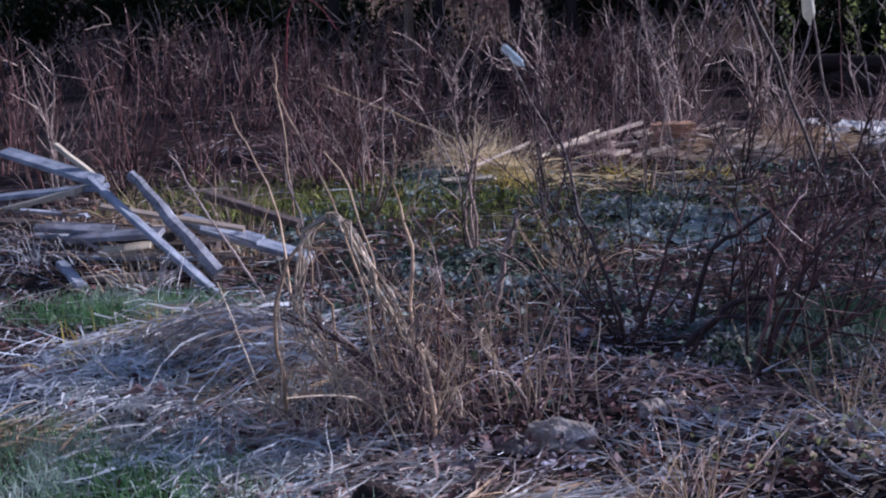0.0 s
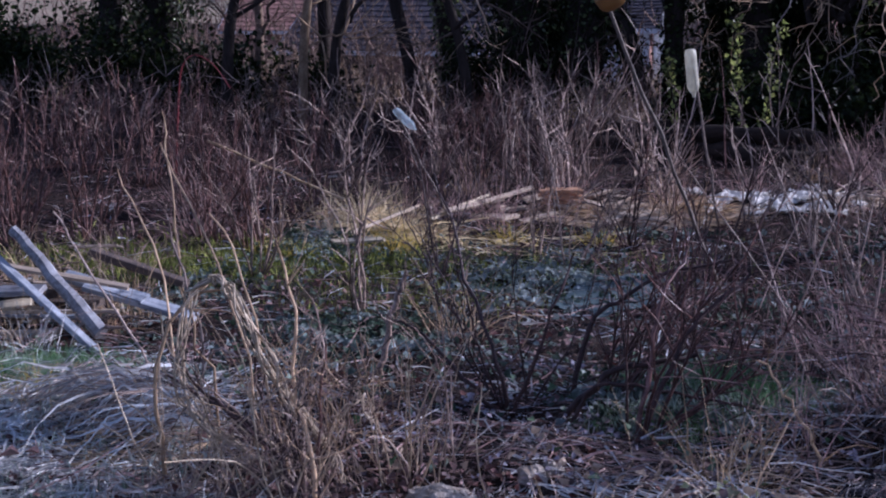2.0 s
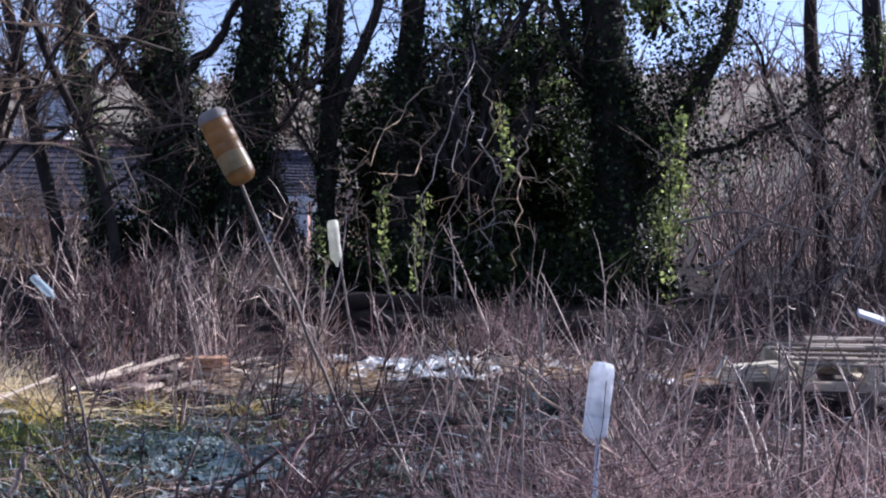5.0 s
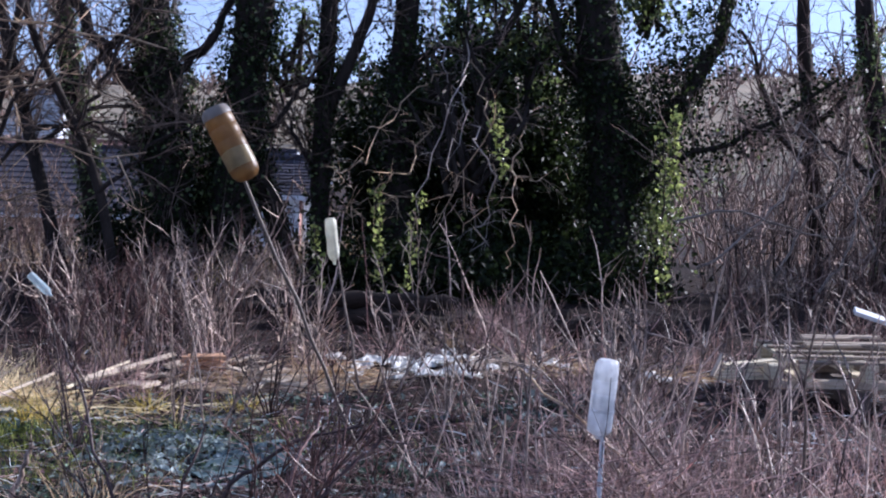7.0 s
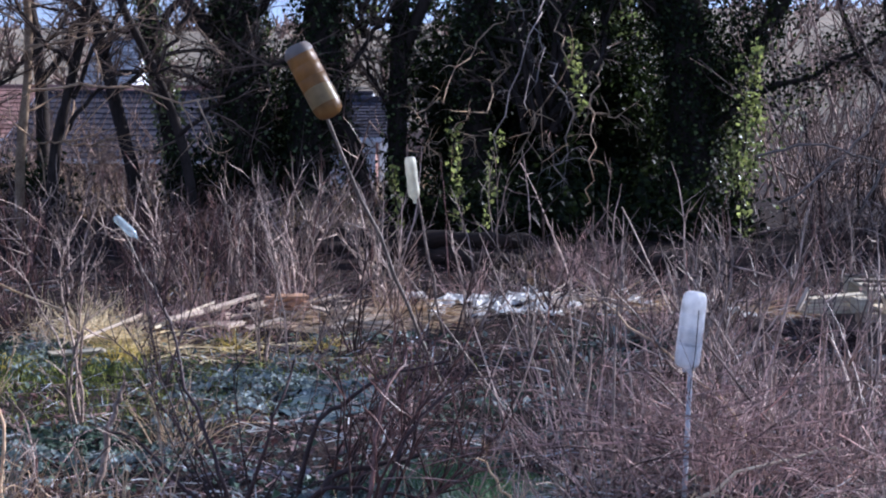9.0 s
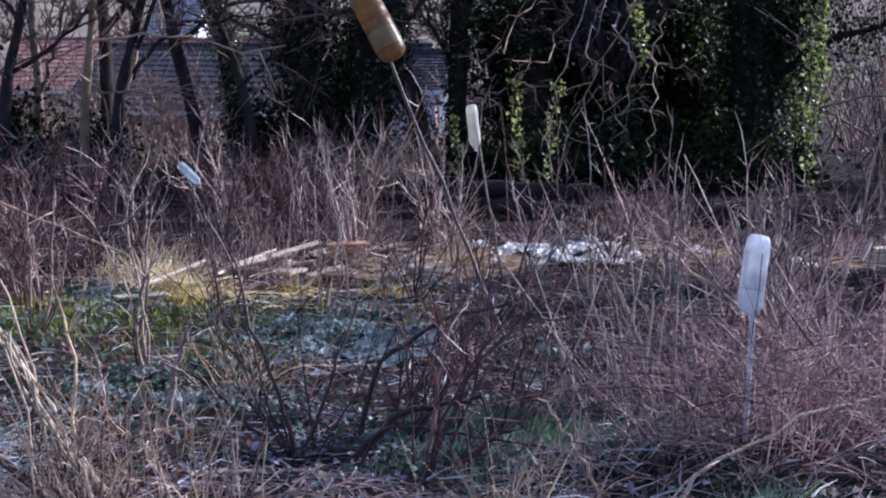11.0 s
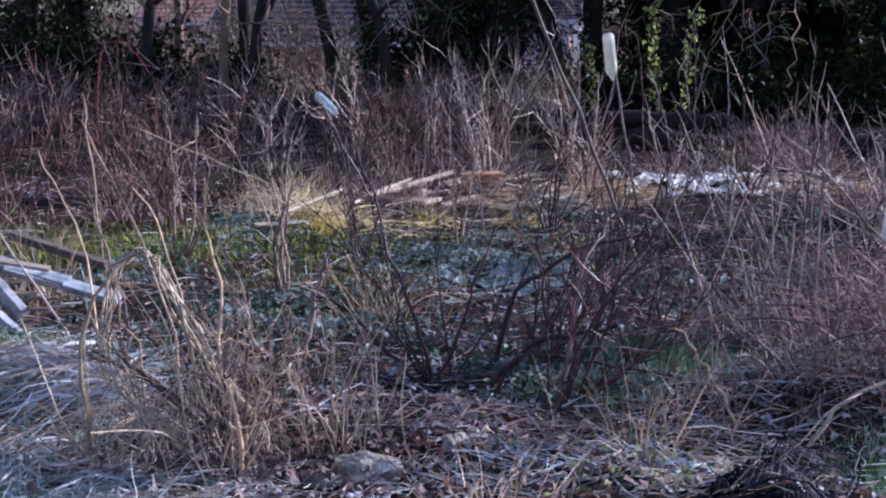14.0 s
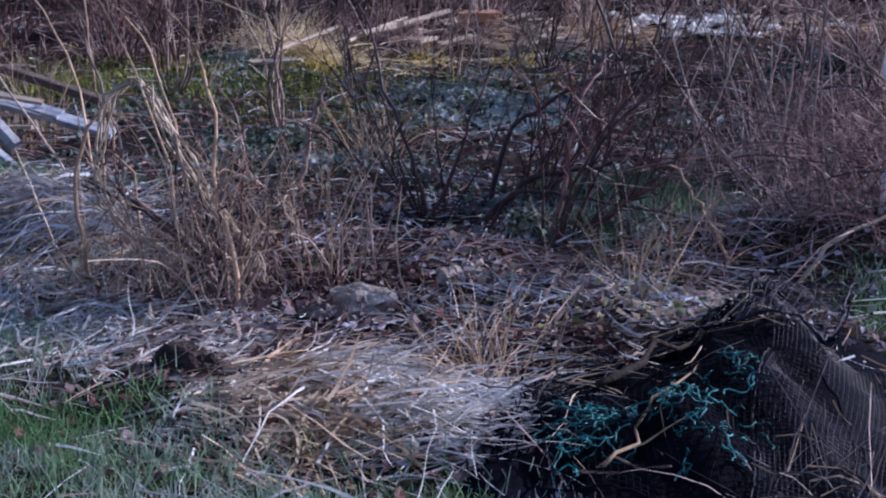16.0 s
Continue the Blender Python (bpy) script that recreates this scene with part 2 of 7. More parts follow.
def plastic(name, colour, body=0.55, rough=0.3, clear=0.15):
    """A thin-walled bottle: part light let through, part gloss."""
    m = bpy.data.materials.new(name)
    m.use_nodes = True
    t = m.node_tree
    add, link = t.nodes.new, t.links.new
    b, out = t.nodes["Principled BSDF"], t.nodes["Material Output"]
    b.inputs["Roughness"].default_value = rough
    b.inputs["Base Color"].default_value = (*colour, 1)
    b.inputs["Specular IOR Level"].default_value = 0.6
    n, r, mx = add("ShaderNodeTexNoise"), add("ShaderNodeMapRange"), add("ShaderNodeMixRGB")
    co = add("ShaderNodeTexCoord")
    link(co.outputs["Object"], n.inputs["Vector"])
    n.inputs["Scale"].default_value, n.inputs["Detail"].default_value = 14, 5
    r.inputs["From Min"].default_value, r.inputs["From Max"].default_value = 0.35, 0.7
    link(n.outputs[0], r.inputs[0])
    link(r.outputs[0], mx.inputs[0])
    mx.inputs[1].default_value = (*colour, 1)
    mx.inputs[2].default_value = (*[min(1, v * 0.6) for v in colour], 1)
    link(mx.outputs[0], b.inputs["Base Color"])
    bp = add("ShaderNodeBump")
    bp.inputs["Strength"].default_value, bp.inputs["Distance"].default_value = 0.4, 0.01
    link(n.outputs[0], bp.inputs["Height"])
    link(bp.outputs[0], b.inputs["Normal"])
    tr, ms = add("ShaderNodeBsdfTranslucent"), add("ShaderNodeMixShader")
    link(mx.outputs[0], tr.inputs["Color"])
    ms.inputs[0].default_value = body
    link(b.outputs[0], ms.inputs[1])
    link(tr.outputs[0], ms.inputs[2])
    cl, mc = add("ShaderNodeBsdfTransparent"), add("ShaderNodeMixShader")
    mc.inputs[0].default_value = clear
    link(ms.outputs[0], mc.inputs[1])
    link(cl.outputs[0], mc.inputs[2])
    link(mc.outputs[0], out.inputs["Surface"])
    return m


BOTTLE_WHITE = plastic("cloudy_plastic", (0.92, 0.93, 0.95), 0.6, 0.35, 0.1)
BOTTLE_CREAM = plastic("cream_plastic", (0.86, 0.85, 0.70))
BOTTLE_AMBER = plastic("amber_plastic", (0.36, 0.205, 0.06), 0.5, 0.4, 0.10)
BOTTLE_GREY = plastic("grey_plastic", (0.30, 0.26, 0.22), 0.3, 0.5, 0)
BOTTLE_HIGHLIGHT = plastic("highlight_band", (0.58, 0.46, 0.22), 0.6, 0.35, 0.0)
BOTTLE_BLUE = plastic("pale_blue_plastic", (0.70, 0.84, 0.90), 0.3, 0.12, 0.6)


# ---------------------------------------------------------------- mesh helpers
def mesh_of(name, verts, faces, mat, smooth=True):
    me = bpy.data.meshes.new(name)
    v = np.asarray(verts, dtype=np.float32).reshape(-1, 3)
    f = np.asarray(faces, dtype=np.int32)
    me.vertices.add(len(v))
    me.vertices.foreach_set("co", v.ravel())
    n, k = f.shape
    me.loops.add(n * k)
    me.loops.foreach_set("vertex_index", f.ravel())
    me.polygons.add(n)
    me.polygons.foreach_set("loop_start", np.arange(0, n * k, k, dtype=np.int32))
    me.polygons.foreach_set("use_smooth", np.full(n, smooth, dtype=bool))
    me.update(calc_edges=True)
    me.materials.append(mat)
    return me


def part(name, me, parent, label=""):
    ob = new(name, me)
    ob.parent = parent
    if label:
        ob["label"] = label
    return ob


def empty(name, place=(0, 0, 0), turn=0.0, size=1.0):
    ob = new(name)
    ob.empty_display_size = 0.1
    ob.matrix_world = pose(*place, 0, 0, turn) @ Matrix.Diagonal((size, size, size, 1))
    return ob


def join(pieces):
    """Lays several (verts, faces) of one face size together."""
    vs, fs, o = [], [], 0
    for v, f in pieces:
        v = np.asarray(v).reshape(-1, 3)
        vs.append(v)
        fs.append(np.asarray(f) + o)
        o += len(v)
    return np.concatenate(vs), np.concatenate(fs)


def tubes(paths, radii, sides=4, closed=True):
    """Tapered tubes along N polylines of K points: paths (N, K, 3), radii (N, K)."""
    p, r = np.asarray(paths, float), np.asarray(radii, float)
    if p.ndim == 2:
        p, r = p[None], r[None]
    n, k = r.shape
    tan = np.gradient(p, axis=1)
    tan /= np.linalg.norm(tan, axis=2, keepdims=True) + 1e-9
    ref = np.where(np.abs(tan[:, :1, 2:]) > 0.85, np.array([1.0, 0, 0]), np.array([0, 0, 1.0]))
    ref = np.broadcast_to(ref, tan.shape)
    u = np.cross(tan, ref)
    u /= np.linalg.norm(u, axis=2, keepdims=True) + 1e-9
    w = np.cross(tan, u)
    a = np.linspace(0, 2 * np.pi, sides, endpoint=False)
    v = p[:, :, None] + r[:, :, None, None] * (np.cos(a)[:, None] * u[:, :, None] + np.sin(a)[:, None] * w[:, :, None])
    i = np.arange(n * k * sides).reshape(n, k, sides)
    j = np.roll(i, -1, axis=2)
    f = np.stack([i[:, :-1], j[:, :-1], j[:, 1:], i[:, 1:]], -1).reshape(-1, 4)
    v = v.reshape(-1, 3)
    if closed:
        caps = []
        for e in (0, -1):
            c = p[:, e]
            ci = len(v) + np.arange(n)
            v = np.concatenate([v, c])
            ring, nxt = i[:, e], j[:, e]
            cc = np.broadcast_to(ci[:, None], ring.shape)
            caps.append(np.stack([nxt, ring, cc], -1).reshape(-1, 3))
        tri = np.concatenate(caps)
        # a quad list is kept by splitting the side faces into triangles
        f = np.concatenate([f[:, [0, 1, 2]], f[:, [0, 2, 3]], tri])
    return v, f


def bend(rng, base, way, length, k=6, droop=0.0, wobble=0.06, lift=0.0):
    """N wandering polylines from base along way."""
    base, way = np.asarray(base, float), np.asarray(way, float)
    n = len(base)
    way = way / (np.linalg.norm(way, axis=1, keepdims=True) + 1e-9)
    step = np.asarray(length, float).reshape(-1, 1) / (k - 1)
    pts = [base]
    d = way.copy()
    dr = np.broadcast_to(np.asarray(droop, float), (n,)).reshape(-1, 1)
    for _ in range(k - 1):
        d = d + rng.normal(0, wobble, (n, 3)) + np.array([0, 0, 1.0]) * (lift - dr)
        d /= np.linalg.norm(d, axis=1, keepdims=True) + 1e-9
        pts.append(pts[-1] + d * step)
    return np.stack(pts, 1)


def ribbons(paths, width, rng, up=0.0):
    """Flat tapering blades along N polylines; up turns their faces to the sky."""
    p = np.asarray(paths, float)
    n, k, _ = p.shape
    tan = np.gradient(p, axis=1)
    side = np.cross(tan, rng.normal(0, 1, (n, 1, 3)) + np.array([0, 0, up]))
    side /= np.linalg.norm(side, axis=2, keepdims=True) + 1e-9
    taper = np.linspace(1, 0.25, k)[None, :, None]
    w = np.broadcast_to(np.asarray(width, float), (n,)).reshape(-1, 1, 1) * taper / 2
    v = np.stack([p - side * w, p + side * w], 2)
    i = np.arange(n * k * 2).reshape(n, k, 2)
    f = np.stack([i[:, :-1, 0], i[:, :-1, 1], i[:, 1:, 1], i[:, 1:, 0]], -1).reshape(-1, 4)
    return v.reshape(-1, 3), f


def leaves(places, size, rng, up=0.0, fold=0.35, normal=None):
    """Small folded kite-shaped leaves, two triangles to a half."""
    c = np.asarray(places, float)
    n = len(c)
    a = rng.normal(0, 1, (n, 3))
    if normal is not None:
        nrm = np.asarray(normal, float) + rng.normal(0, 0.45, (n, 3))
    else:
        nrm = rng.normal(0, 1, (n, 3)) + np.array([0, 0, up])
    nrm /= np.linalg.norm(nrm, axis=1, keepdims=True) + 1e-9
    a = np.cross(nrm, a)
    a /= np.linalg.norm(a, axis=1, keepdims=True) + 1e-9
    s = np.cross(nrm, a)
    L = np.asarray(size, float).reshape(-1, 1) * np.ones((n, 1))
    tip, tail = c + a * L * 0.55, c - a * L * 0.45
    w = L * rng.uniform(0.3, 0.46, (n, 1))
    lift = nrm * L * fold * 0.4
    l, r = c - a * L * 0.12 + s * w + lift, c - a * L * 0.12 - s * w + lift
    v = np.stack([tail, r, tip, l], 1).reshape(-1, 3)
    i = np.arange(n * 4).reshape(n, 4)
    f = np.concatenate([i[:, [0, 1, 2]], i[:, [0, 2, 3]]])
    return v, f


def lathe(profile, turns=24, lobes=0, lobe_depth=0.0, lobe_from=1e9):
    """A turned body from (radius, height) rows, with optional lobes towards its top."""
    pr = np.asarray(profile, float)
    a = np.linspace(0, 2 * np.pi, turns, endpoint=False)
    k = len(pr)
    rad = np.repeat(pr[:, :1], turns, 1)
    if lobes:
        g = np.clip((pr[:, 1] - lobe_from) / (pr[-1, 1] - lobe_from + 1e-9), 0, 1)[:, None]
        rad = rad * (1 - lobe_depth * g * (0.5 + 0.5 * np.cos(lobes * a))[None])
    v = np.stack([rad * np.cos(a), rad * np.sin(a), np.repeat(pr[:, 1:], turns, 1)], -1).reshape(-1, 3)
    i = np.arange(k * turns).reshape(k, turns)
    j = np.roll(i, -1, 1)
    return v, np.stack([i[:-1], j[:-1], j[1:], i[1:]], -1).reshape(-1, 4)


def between(a, b):
    """A turn that lays the z axis along a to b, at a."""
    a, b = Vector(a), Vector(b)
    return Matrix.Translation(a) @ (b - a).to_track_quat("Z", "Y").to_matrix().to_4x4()


def spline(points, k):
    """Points evenly along a smooth line through a few."""
    p = np.asarray(points, float)
    n = len(p)
    pp = np.concatenate([2 * p[:1] - p[1:2], p, 2 * p[-1:] - p[-2:-1]])
    out = []
    for s in np.linspace(0, n - 1 - 1e-6, k):
        i = int(s)
        t = s - i
        a, b, c, d = pp[i:i + 4]
        out.append(0.5 * (2 * b + (c - a) * t + (2 * a - 5 * b + 4 * c - d) * t * t + (3 * b - a - 3 * c + d) * t ** 3))
    return np.array(out)


def twig_spray(rng, at, way, n, length, thick, spread=0.7, levels=2, droop=0.0):
    """Branching twigs: n sprays from points on a limb, each forking again."""
    i = rng.integers(0, len(at), n)
    st = at[i]
    w = way[i] * 0.5 + rng.normal(0, spread, (n, 3)) + np.array([0, 0, 0.15])
    L = rng.uniform(0.4, 1.0, n) * length
    p = bend(rng, st, w, L, 6, droop, 0.13, 0.02)
    pieces = [tubes(p, np.linspace(1, 0.4, 6)[None] * thick * rng.uniform(0.6, 1.1, (n, 1)), 4)]
    for lv in range(levels):
        m = len(p) * 3
        j = rng.integers(0, len(p), m)
        kk = rng.integers(1, 5, m)
        st = p[j, kk]
        w = (p[j, kk + 1] - p[j, kk])
        w = w / (np.linalg.norm(w, axis=1, keepdims=True) + 1e-9) + rng.normal(0, 0.6, (m, 3))
        L2 = rng.uniform(0.3, 0.8, m) * length * 0.55 ** (lv + 1) * 1.2
        p = bend(rng, st, w, L2, 6, droop, 0.16, 0.02)
        pieces.append(tubes(p, np.linspace(1, 0.5, 6)[None] * thick * 0.45 ** (lv + 1) * rng.uniform(0.7, 1.2, (m, 1)), 3))
    return join(pieces)


def smooth(x, lo, hi):
    s = np.clip((np.asarray(x, float) - lo) / (hi - lo), 0, 1)
    return s * s * (3 - 2 * s)


# ---------------------------------------------------------------- the ground
# green patches: x, y, radius x, radius y, strength
GREENS = [(-3.3, 5.15, 0.55, 0.28, 1.0), (-2.75, 3.35, 0.9, 0.42, 1.0), (-4.0, 7.9, 0.9, 0.5, 0.8), (-0.22, 5.72, 0.42, 0.4, 1.0),
          (-1.75, 2.7, 0.8, 0.42, 0.9), (0.66, 4.38, 0.22, 0.36, 0.7), (-3.1, 8.6, 0.8, 0.5, 0.5), (-0.45, 5.2, 0.3, 0.25, 0.6),
          (-2.3, 7.4, 0.7, 0.5, 0.2), (-0.7, 2.55, 0.7, 0.2, 0.8)]
rng = np.random.default_rng(3)
_ph = rng.uniform(0, 6.28, (14, 2))
_fr = rng.normal(0, 1.0, (14, 2)) * np.array([0.5, 0.8, 1.1, 1.6, 2.2, 3.0, 4.0, 5.0, 6.5, 8, 10, 12, 15, 18])[:, None]
_am = 0.05 / (1 + np.linalg.norm(_fr, axis=1))


def ground_z(x, y):
    """Height of the ground: low humps, a heap behind the net, and a fall beyond the trees."""
    x, y = np.asarray(x, float), np.asarray(y, float)
    z = sum(a * np.sin(f[0] * x + f[1] * y + p[0]) for a, f, p in zip(_am, _fr, _ph))
    z = z * np.clip(1.2 - np.abs(y) / 80, 0.3, 1)
    z = z + 0.06 * np.exp(-(((x + 2.75) / 0.55) ** 2 + ((y - 4.75) / 0.45) ** 2))          # mat of laid straw
    z = z + 0.05 * np.exp(-(((x + 0.95) / 0.45) ** 2 + ((y - 3.25) / 0.3) ** 2))
    z = z + 0.16 * np.exp(-(((x - 0.75) / 0.6) ** 2 + ((y - 5.2) / 0.6) ** 2))           # under the russet grass
    return z - 2.6 * smooth(y, 23, 42)


def axis(lo, hi, near_lo, near_hi, fine, grow=1.12):
    a = list(np.arange(near_lo, near_hi, fine))
    s, v = fine, near_hi
    while v < hi:
        a.append(v)
        s *= grow
        v += s
    a.append(hi)
    s, v = fine, near_lo - fine
    while v > lo:
        a.insert(0, v)
        s *= grow
        v -= s
    a.insert(0, lo)
    return np.array(a)


gx, gy = np.meshgrid(axis(-900, 900, -6, 6, 0.06), axis(-60, 1500, 2.2, 12, 0.06))
gz = ground_z(gx, gy)
ny, nx = gx.shape
gi = np.arange(nx * ny).reshape(ny, nx)
gf = np.stack([gi[:-1, :-1], gi[:-1, 1:], gi[1:, 1:], gi[1:, :-1]], -1).reshape(-1, 4)
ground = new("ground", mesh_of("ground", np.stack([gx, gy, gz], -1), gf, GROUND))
tagged(ground, "dark brown winter soil with leaf litter, frost and moss", "ground", kind="structure")


def green_at(x, y):
    g = np.zeros_like(np.asarray(x, float))
    for cx, cy, rx, ry, s in GREENS:
        g = np.maximum(g, s * np.exp(-(((x - cx) / rx) ** 2 + ((y - cy) / ry) ** 2) ** 1.5))
    return g


def rime_at(x, y):
    """Where hoar frost has stayed."""
    x, y = np.asarray(x, float), np.asarray(y, float)
    r = 0.30 - 0.22 * smooth(y, 5.5, 7.5) + 0.26 * np.sin(1.7 * x + 0.6 * y + 1.6 * np.sin(0.7 * x - 0.45 * y)) * np.sin(1.3 * y - 0.8 * x + 1.8 * np.sin(0.5 * y + 0.37 * x))
    r = r + 0.95 * np.exp(-(((x + 2.8) / 0.8) ** 2 + ((y - 4.1) / 0.9) ** 2))
    r = r + 0.10 * np.exp(-(((x + 0.9) / 1.0) ** 2 + ((y - 7.0) / 1.2) ** 2))
    return np.clip(r, 0, 1) * (1 - smooth(y, 10, 16))


for key, val in (("green", green_at(gx, gy)), ("rime", rime_at(gx, gy))):
    at_ = ground.data.attributes.new(key, "FLOAT", "POINT")
    at_.data.foreach_set("value", val.ravel().astype(np.float32))


def on_ground(x, y, lift=0.0):
    return np.stack([x, y, ground_z(x, y) + lift], -1)


# ---------------------------------------------------------------- litter, straw and grass
def scatter(rng, n, x0, x1, y0, y1, keep):
    x, y = rng.uniform(x0, x1, n), rng.uniform(y0, y1, n)
    k = rng.uniform(0, 1, n) < keep(x, y)
    return x[k], y[k]


def stuff(name, vf, mat, label, category):
    ob = new(name, mesh_of(name, vf[0], vf[1], mat))
    return tagged(ob, label, category, kind="stuff")


def laid_straw(rng, x, y, lo, hi, lift=0.03, slope=0.12):
    n = len(x)
    a = 1.9 * np.sin(2.1 * x + 1.3 * y) + 1.7 * np.sin(2.7 * y - 1.6 * x + 0.8) + rng.normal(0, 0.75, n)
    way = np.stack([np.cos(a), np.sin(a), rng.normal(slope, 0.14, n)], -1)
    L = rng.uniform(lo, hi, n)
    p = bend(rng, on_ground(x, y, 0.0) + np.array([0, 0, 1]) * rng.uniform(0, lift, (n, 1)), way, L, 4, 0.10, 0.12)
    p[:, :, 2] = np.maximum(p[:, :, 2], ground_z(p[:, :, 0], p[:, :, 1]) + 0.004)
    return p


def clear_of(x, y):
    """Thins plants on the camera's line of sight to the pallets."""
    return 1.0 - 0.9 * ((x > 1.5) & (x < 4.2) & (y > 7.2) & (y < 10.5))


def in_view(x, y, slack=0.6):
    """The wedge of ground in front of the walker."""
    return (x > -0.75 * y - slack) & (x < 0.36 * y + slack)


rng = np.random.default_rng(11)
x, y = scatter(rng, 22000, -6, 4, 2.4, 12, lambda x, y: in_view(x, y) * np.clip(1.25 - y / 12, 0.2, 1) * (0.12 + 0.88 * rime_at(x, y) ** 1.3) * (1 - 0.75 * np.exp(-((x + 1.55) / 0.5) ** 2 - ((y - 3.6) / 0.3) ** 2)))
stuff("frosted_litter", ribbons(laid_straw(rng, x, y, 0.08, 0.30, 0.05), rng.uniform(0.003, 0.010, len(x)), rng, 1.3), STRAW_FROST,
      "frost-whitened flattened straw lying over the soil", "straw")
x, y = scatter(rng, 10500, -7, 5, 2.4, 15, lambda x, y: in_view(x, y) * np.clip(1.2 - y / 16, 0.2, 1) * 0.8 * (1 - green_at(x, y)))
stuff("straw_litter", ribbons(laid_straw(rng, x, y, 0.08, 0.35, 0.05), rng.uniform(0.003, 0.009, len(x)), rng, 1.3), STRAW_PINK,
      "brown dead stalks strewn over the ground", "straw")
x, y = scatter(rng, 26000, -6, 4, 2.4, 13, lambda x, y: in_view(x, y) * np.clip(1.2 - y / 14, 0.2, 1))
stuff("leaf_litter", leaves(on_ground(x, y, 0.012), rng.uniform(0.02, 0.055, len(x)), rng, up=2.2), LEAF_DEAD,
      "curled brown fallen leaves with frosted edges", "leaves")


def mat_of_straw(name, cx, cy, rx, ry, n, main, spread, lo, hi, mat, label, lift=0.05):
    """Long straw combed down one way."""
    rng = np.random.default_rng(abs(hash((round(cx * 10), round(cy * 10)))) % 9999)
    a, r = rng.uniform(0, 6.283, n), np.sqrt(rng.uniform(0, 1, n))
    x, y = cx + rx * r * np.cos(a), cy + ry * r * np.sin(a)
    d = radians(main) + rng.normal(0, spread, n)
    way = np.stack([np.cos(d), np.sin(d), rng.normal(0.10, 0.16, n)], -1)
    p = bend(rng, on_ground(x, y) + np.array([0, 0, 1]) * (rng.uniform(0, lift, n) * (1 - r))[:, None], way, rng.uniform(lo, hi, n), 6, 0.09, 0.13)
    p[:, :, 2] = np.maximum(p[:, :, 2], ground_z(p[:, :, 0], p[:, :, 1]) + 0.005)
    return stuff(name, ribbons(p, rng.uniform(0.004, 0.0125, n) * (1 + 0.16 * np.maximum(0, cy - 4.8)), rng, 1.2), mat, label, "straw")


mat_of_straw("straw_mat", -2.7, 4.75, 0.62, 0.45, 420, 20, 0.95, 0.12, 0.36, STRAW_FROST, "flattened mat of frosted dead grass")
for cx_, cy_, dir_, n_, m_ in ((-3.1, 4.45, 15, 300, 0), (-2.85, 4.2, -30, 330, 0), (-2.4, 4.3, 50, 260, 1), (-3.15, 3.95, 70, 300, 0), (-2.6, 3.85, 10, 330, 0), (-2.2, 3.8, -40, 260, 0), (-2.85, 3.6, 30, 300, 1),
                               (-2.35, 3.5, -10, 260, 0), (-1.95, 3.55, 65, 240, 0)):
    mat_of_straw("straw_mat", cx_, cy_, 0.36, 0.26, int(n_ * 1.0), dir_, 0.8, 0.07, 0.26, STRAW if m_ else STRAW_FROST, "combed swathe of dry straw on the grass" if m_ else "flattened swathe of frosted dead grass", 0.07)
for cx_, cy_, dir_, n_ in ((-1.2, 3.22, 35, 240), (-0.95, 3.3, 8, 280), (-0.7, 3.25, -25, 280), (-0.95, 3.05, 60, 240), (-0.68, 3.0, 20, 280), (-1.15, 3.0, -10, 170), (-0.85, 2.9, 120, 190)):
    mat_of_straw("straw_mat", cx_, cy_, 0.26, 0.20, int(n_ * 0.6), dir_, 0.45, 0.12, 0.42, STRAW if n_ < 260 else STRAW_FROST, "combed bundle of bleached straw on the grass edge", 0.07)
mat_of_straw("straw_mat", -0.95, 3.2, 0.6, 0.36, 130, 15, 1.2, 0.08, 0.34, STRAW_FROST, "bleached white straw heaped on the grass edge")
mat_of_straw("straw_mat", -1.45, 3.5, 0.5, 0.3, 340, -20, 1.2, 0.08, 0.24, PALE_STALK, "flattened dry brown grass beside a burrow")
mat_of_straw("straw_mat", -2.95, 9.4, 0.45, 0.35, 380, 35, 0.7, 0.15, 0.45, STRAW_SUNLIT, "golden dry grass flattened in the sun", 0.2)
mat_of_straw("straw_mat", -2.2, 9.2, 1.0, 0.4, 170, 15, 0.9, 0.15, 0.45, STRAW_SUNLIT, "pale dry stalks strewn in the sun", 0.05)
mat_of_straw("straw_mat", -1.3, 10.4, 0.9, 0.4, 700, 10, 0.5, 0.2, 0.5, STRAW, "bleached straw flattened between the shrubs", 0.06)
mat_of_straw("straw_mat", 0.9, 10.9, 1.2, 0.4, 500, 5, 0.6, 0.2, 0.5, STRAW, "bleached straw flattened between the shrubs", 0.06)

mat_of_straw("straw_mat", -1.75, 3.62, 0.5, 0.28, 420, 10, 0.9, 0.08, 0.26, STRAW_FROST, "frosted straw lying under the bushes")
mat_of_straw("straw_mat", -2.1, 3.75, 0.4, 0.3, 300, 30, 0.9, 0.06, 0.2, PALE_STALK, "dry straw lying under the bushes")
mat_of_straw("straw_mat", -0.45, 4.1, 0.5, 0.3, 260, 10, 1.2, 0.07, 0.24, STRAW_FROST, "frosted straws strewn over dark litter", 0.04)
mat_of_straw("straw_mat", -0.2, 4.55, 0.5, 0.3, 240, -15, 1.2, 0.08, 0.26, PALE_STALK, "pale mauve stalks strewn over dark litter", 0.04)
mat_of_straw("straw_mat", -1.0, 4.6, 0.7, 0.4, 420, 0, 1.2, 0.06, 0.2, STRAW_PINK, "mauve-brown stalks strewn over the litter")


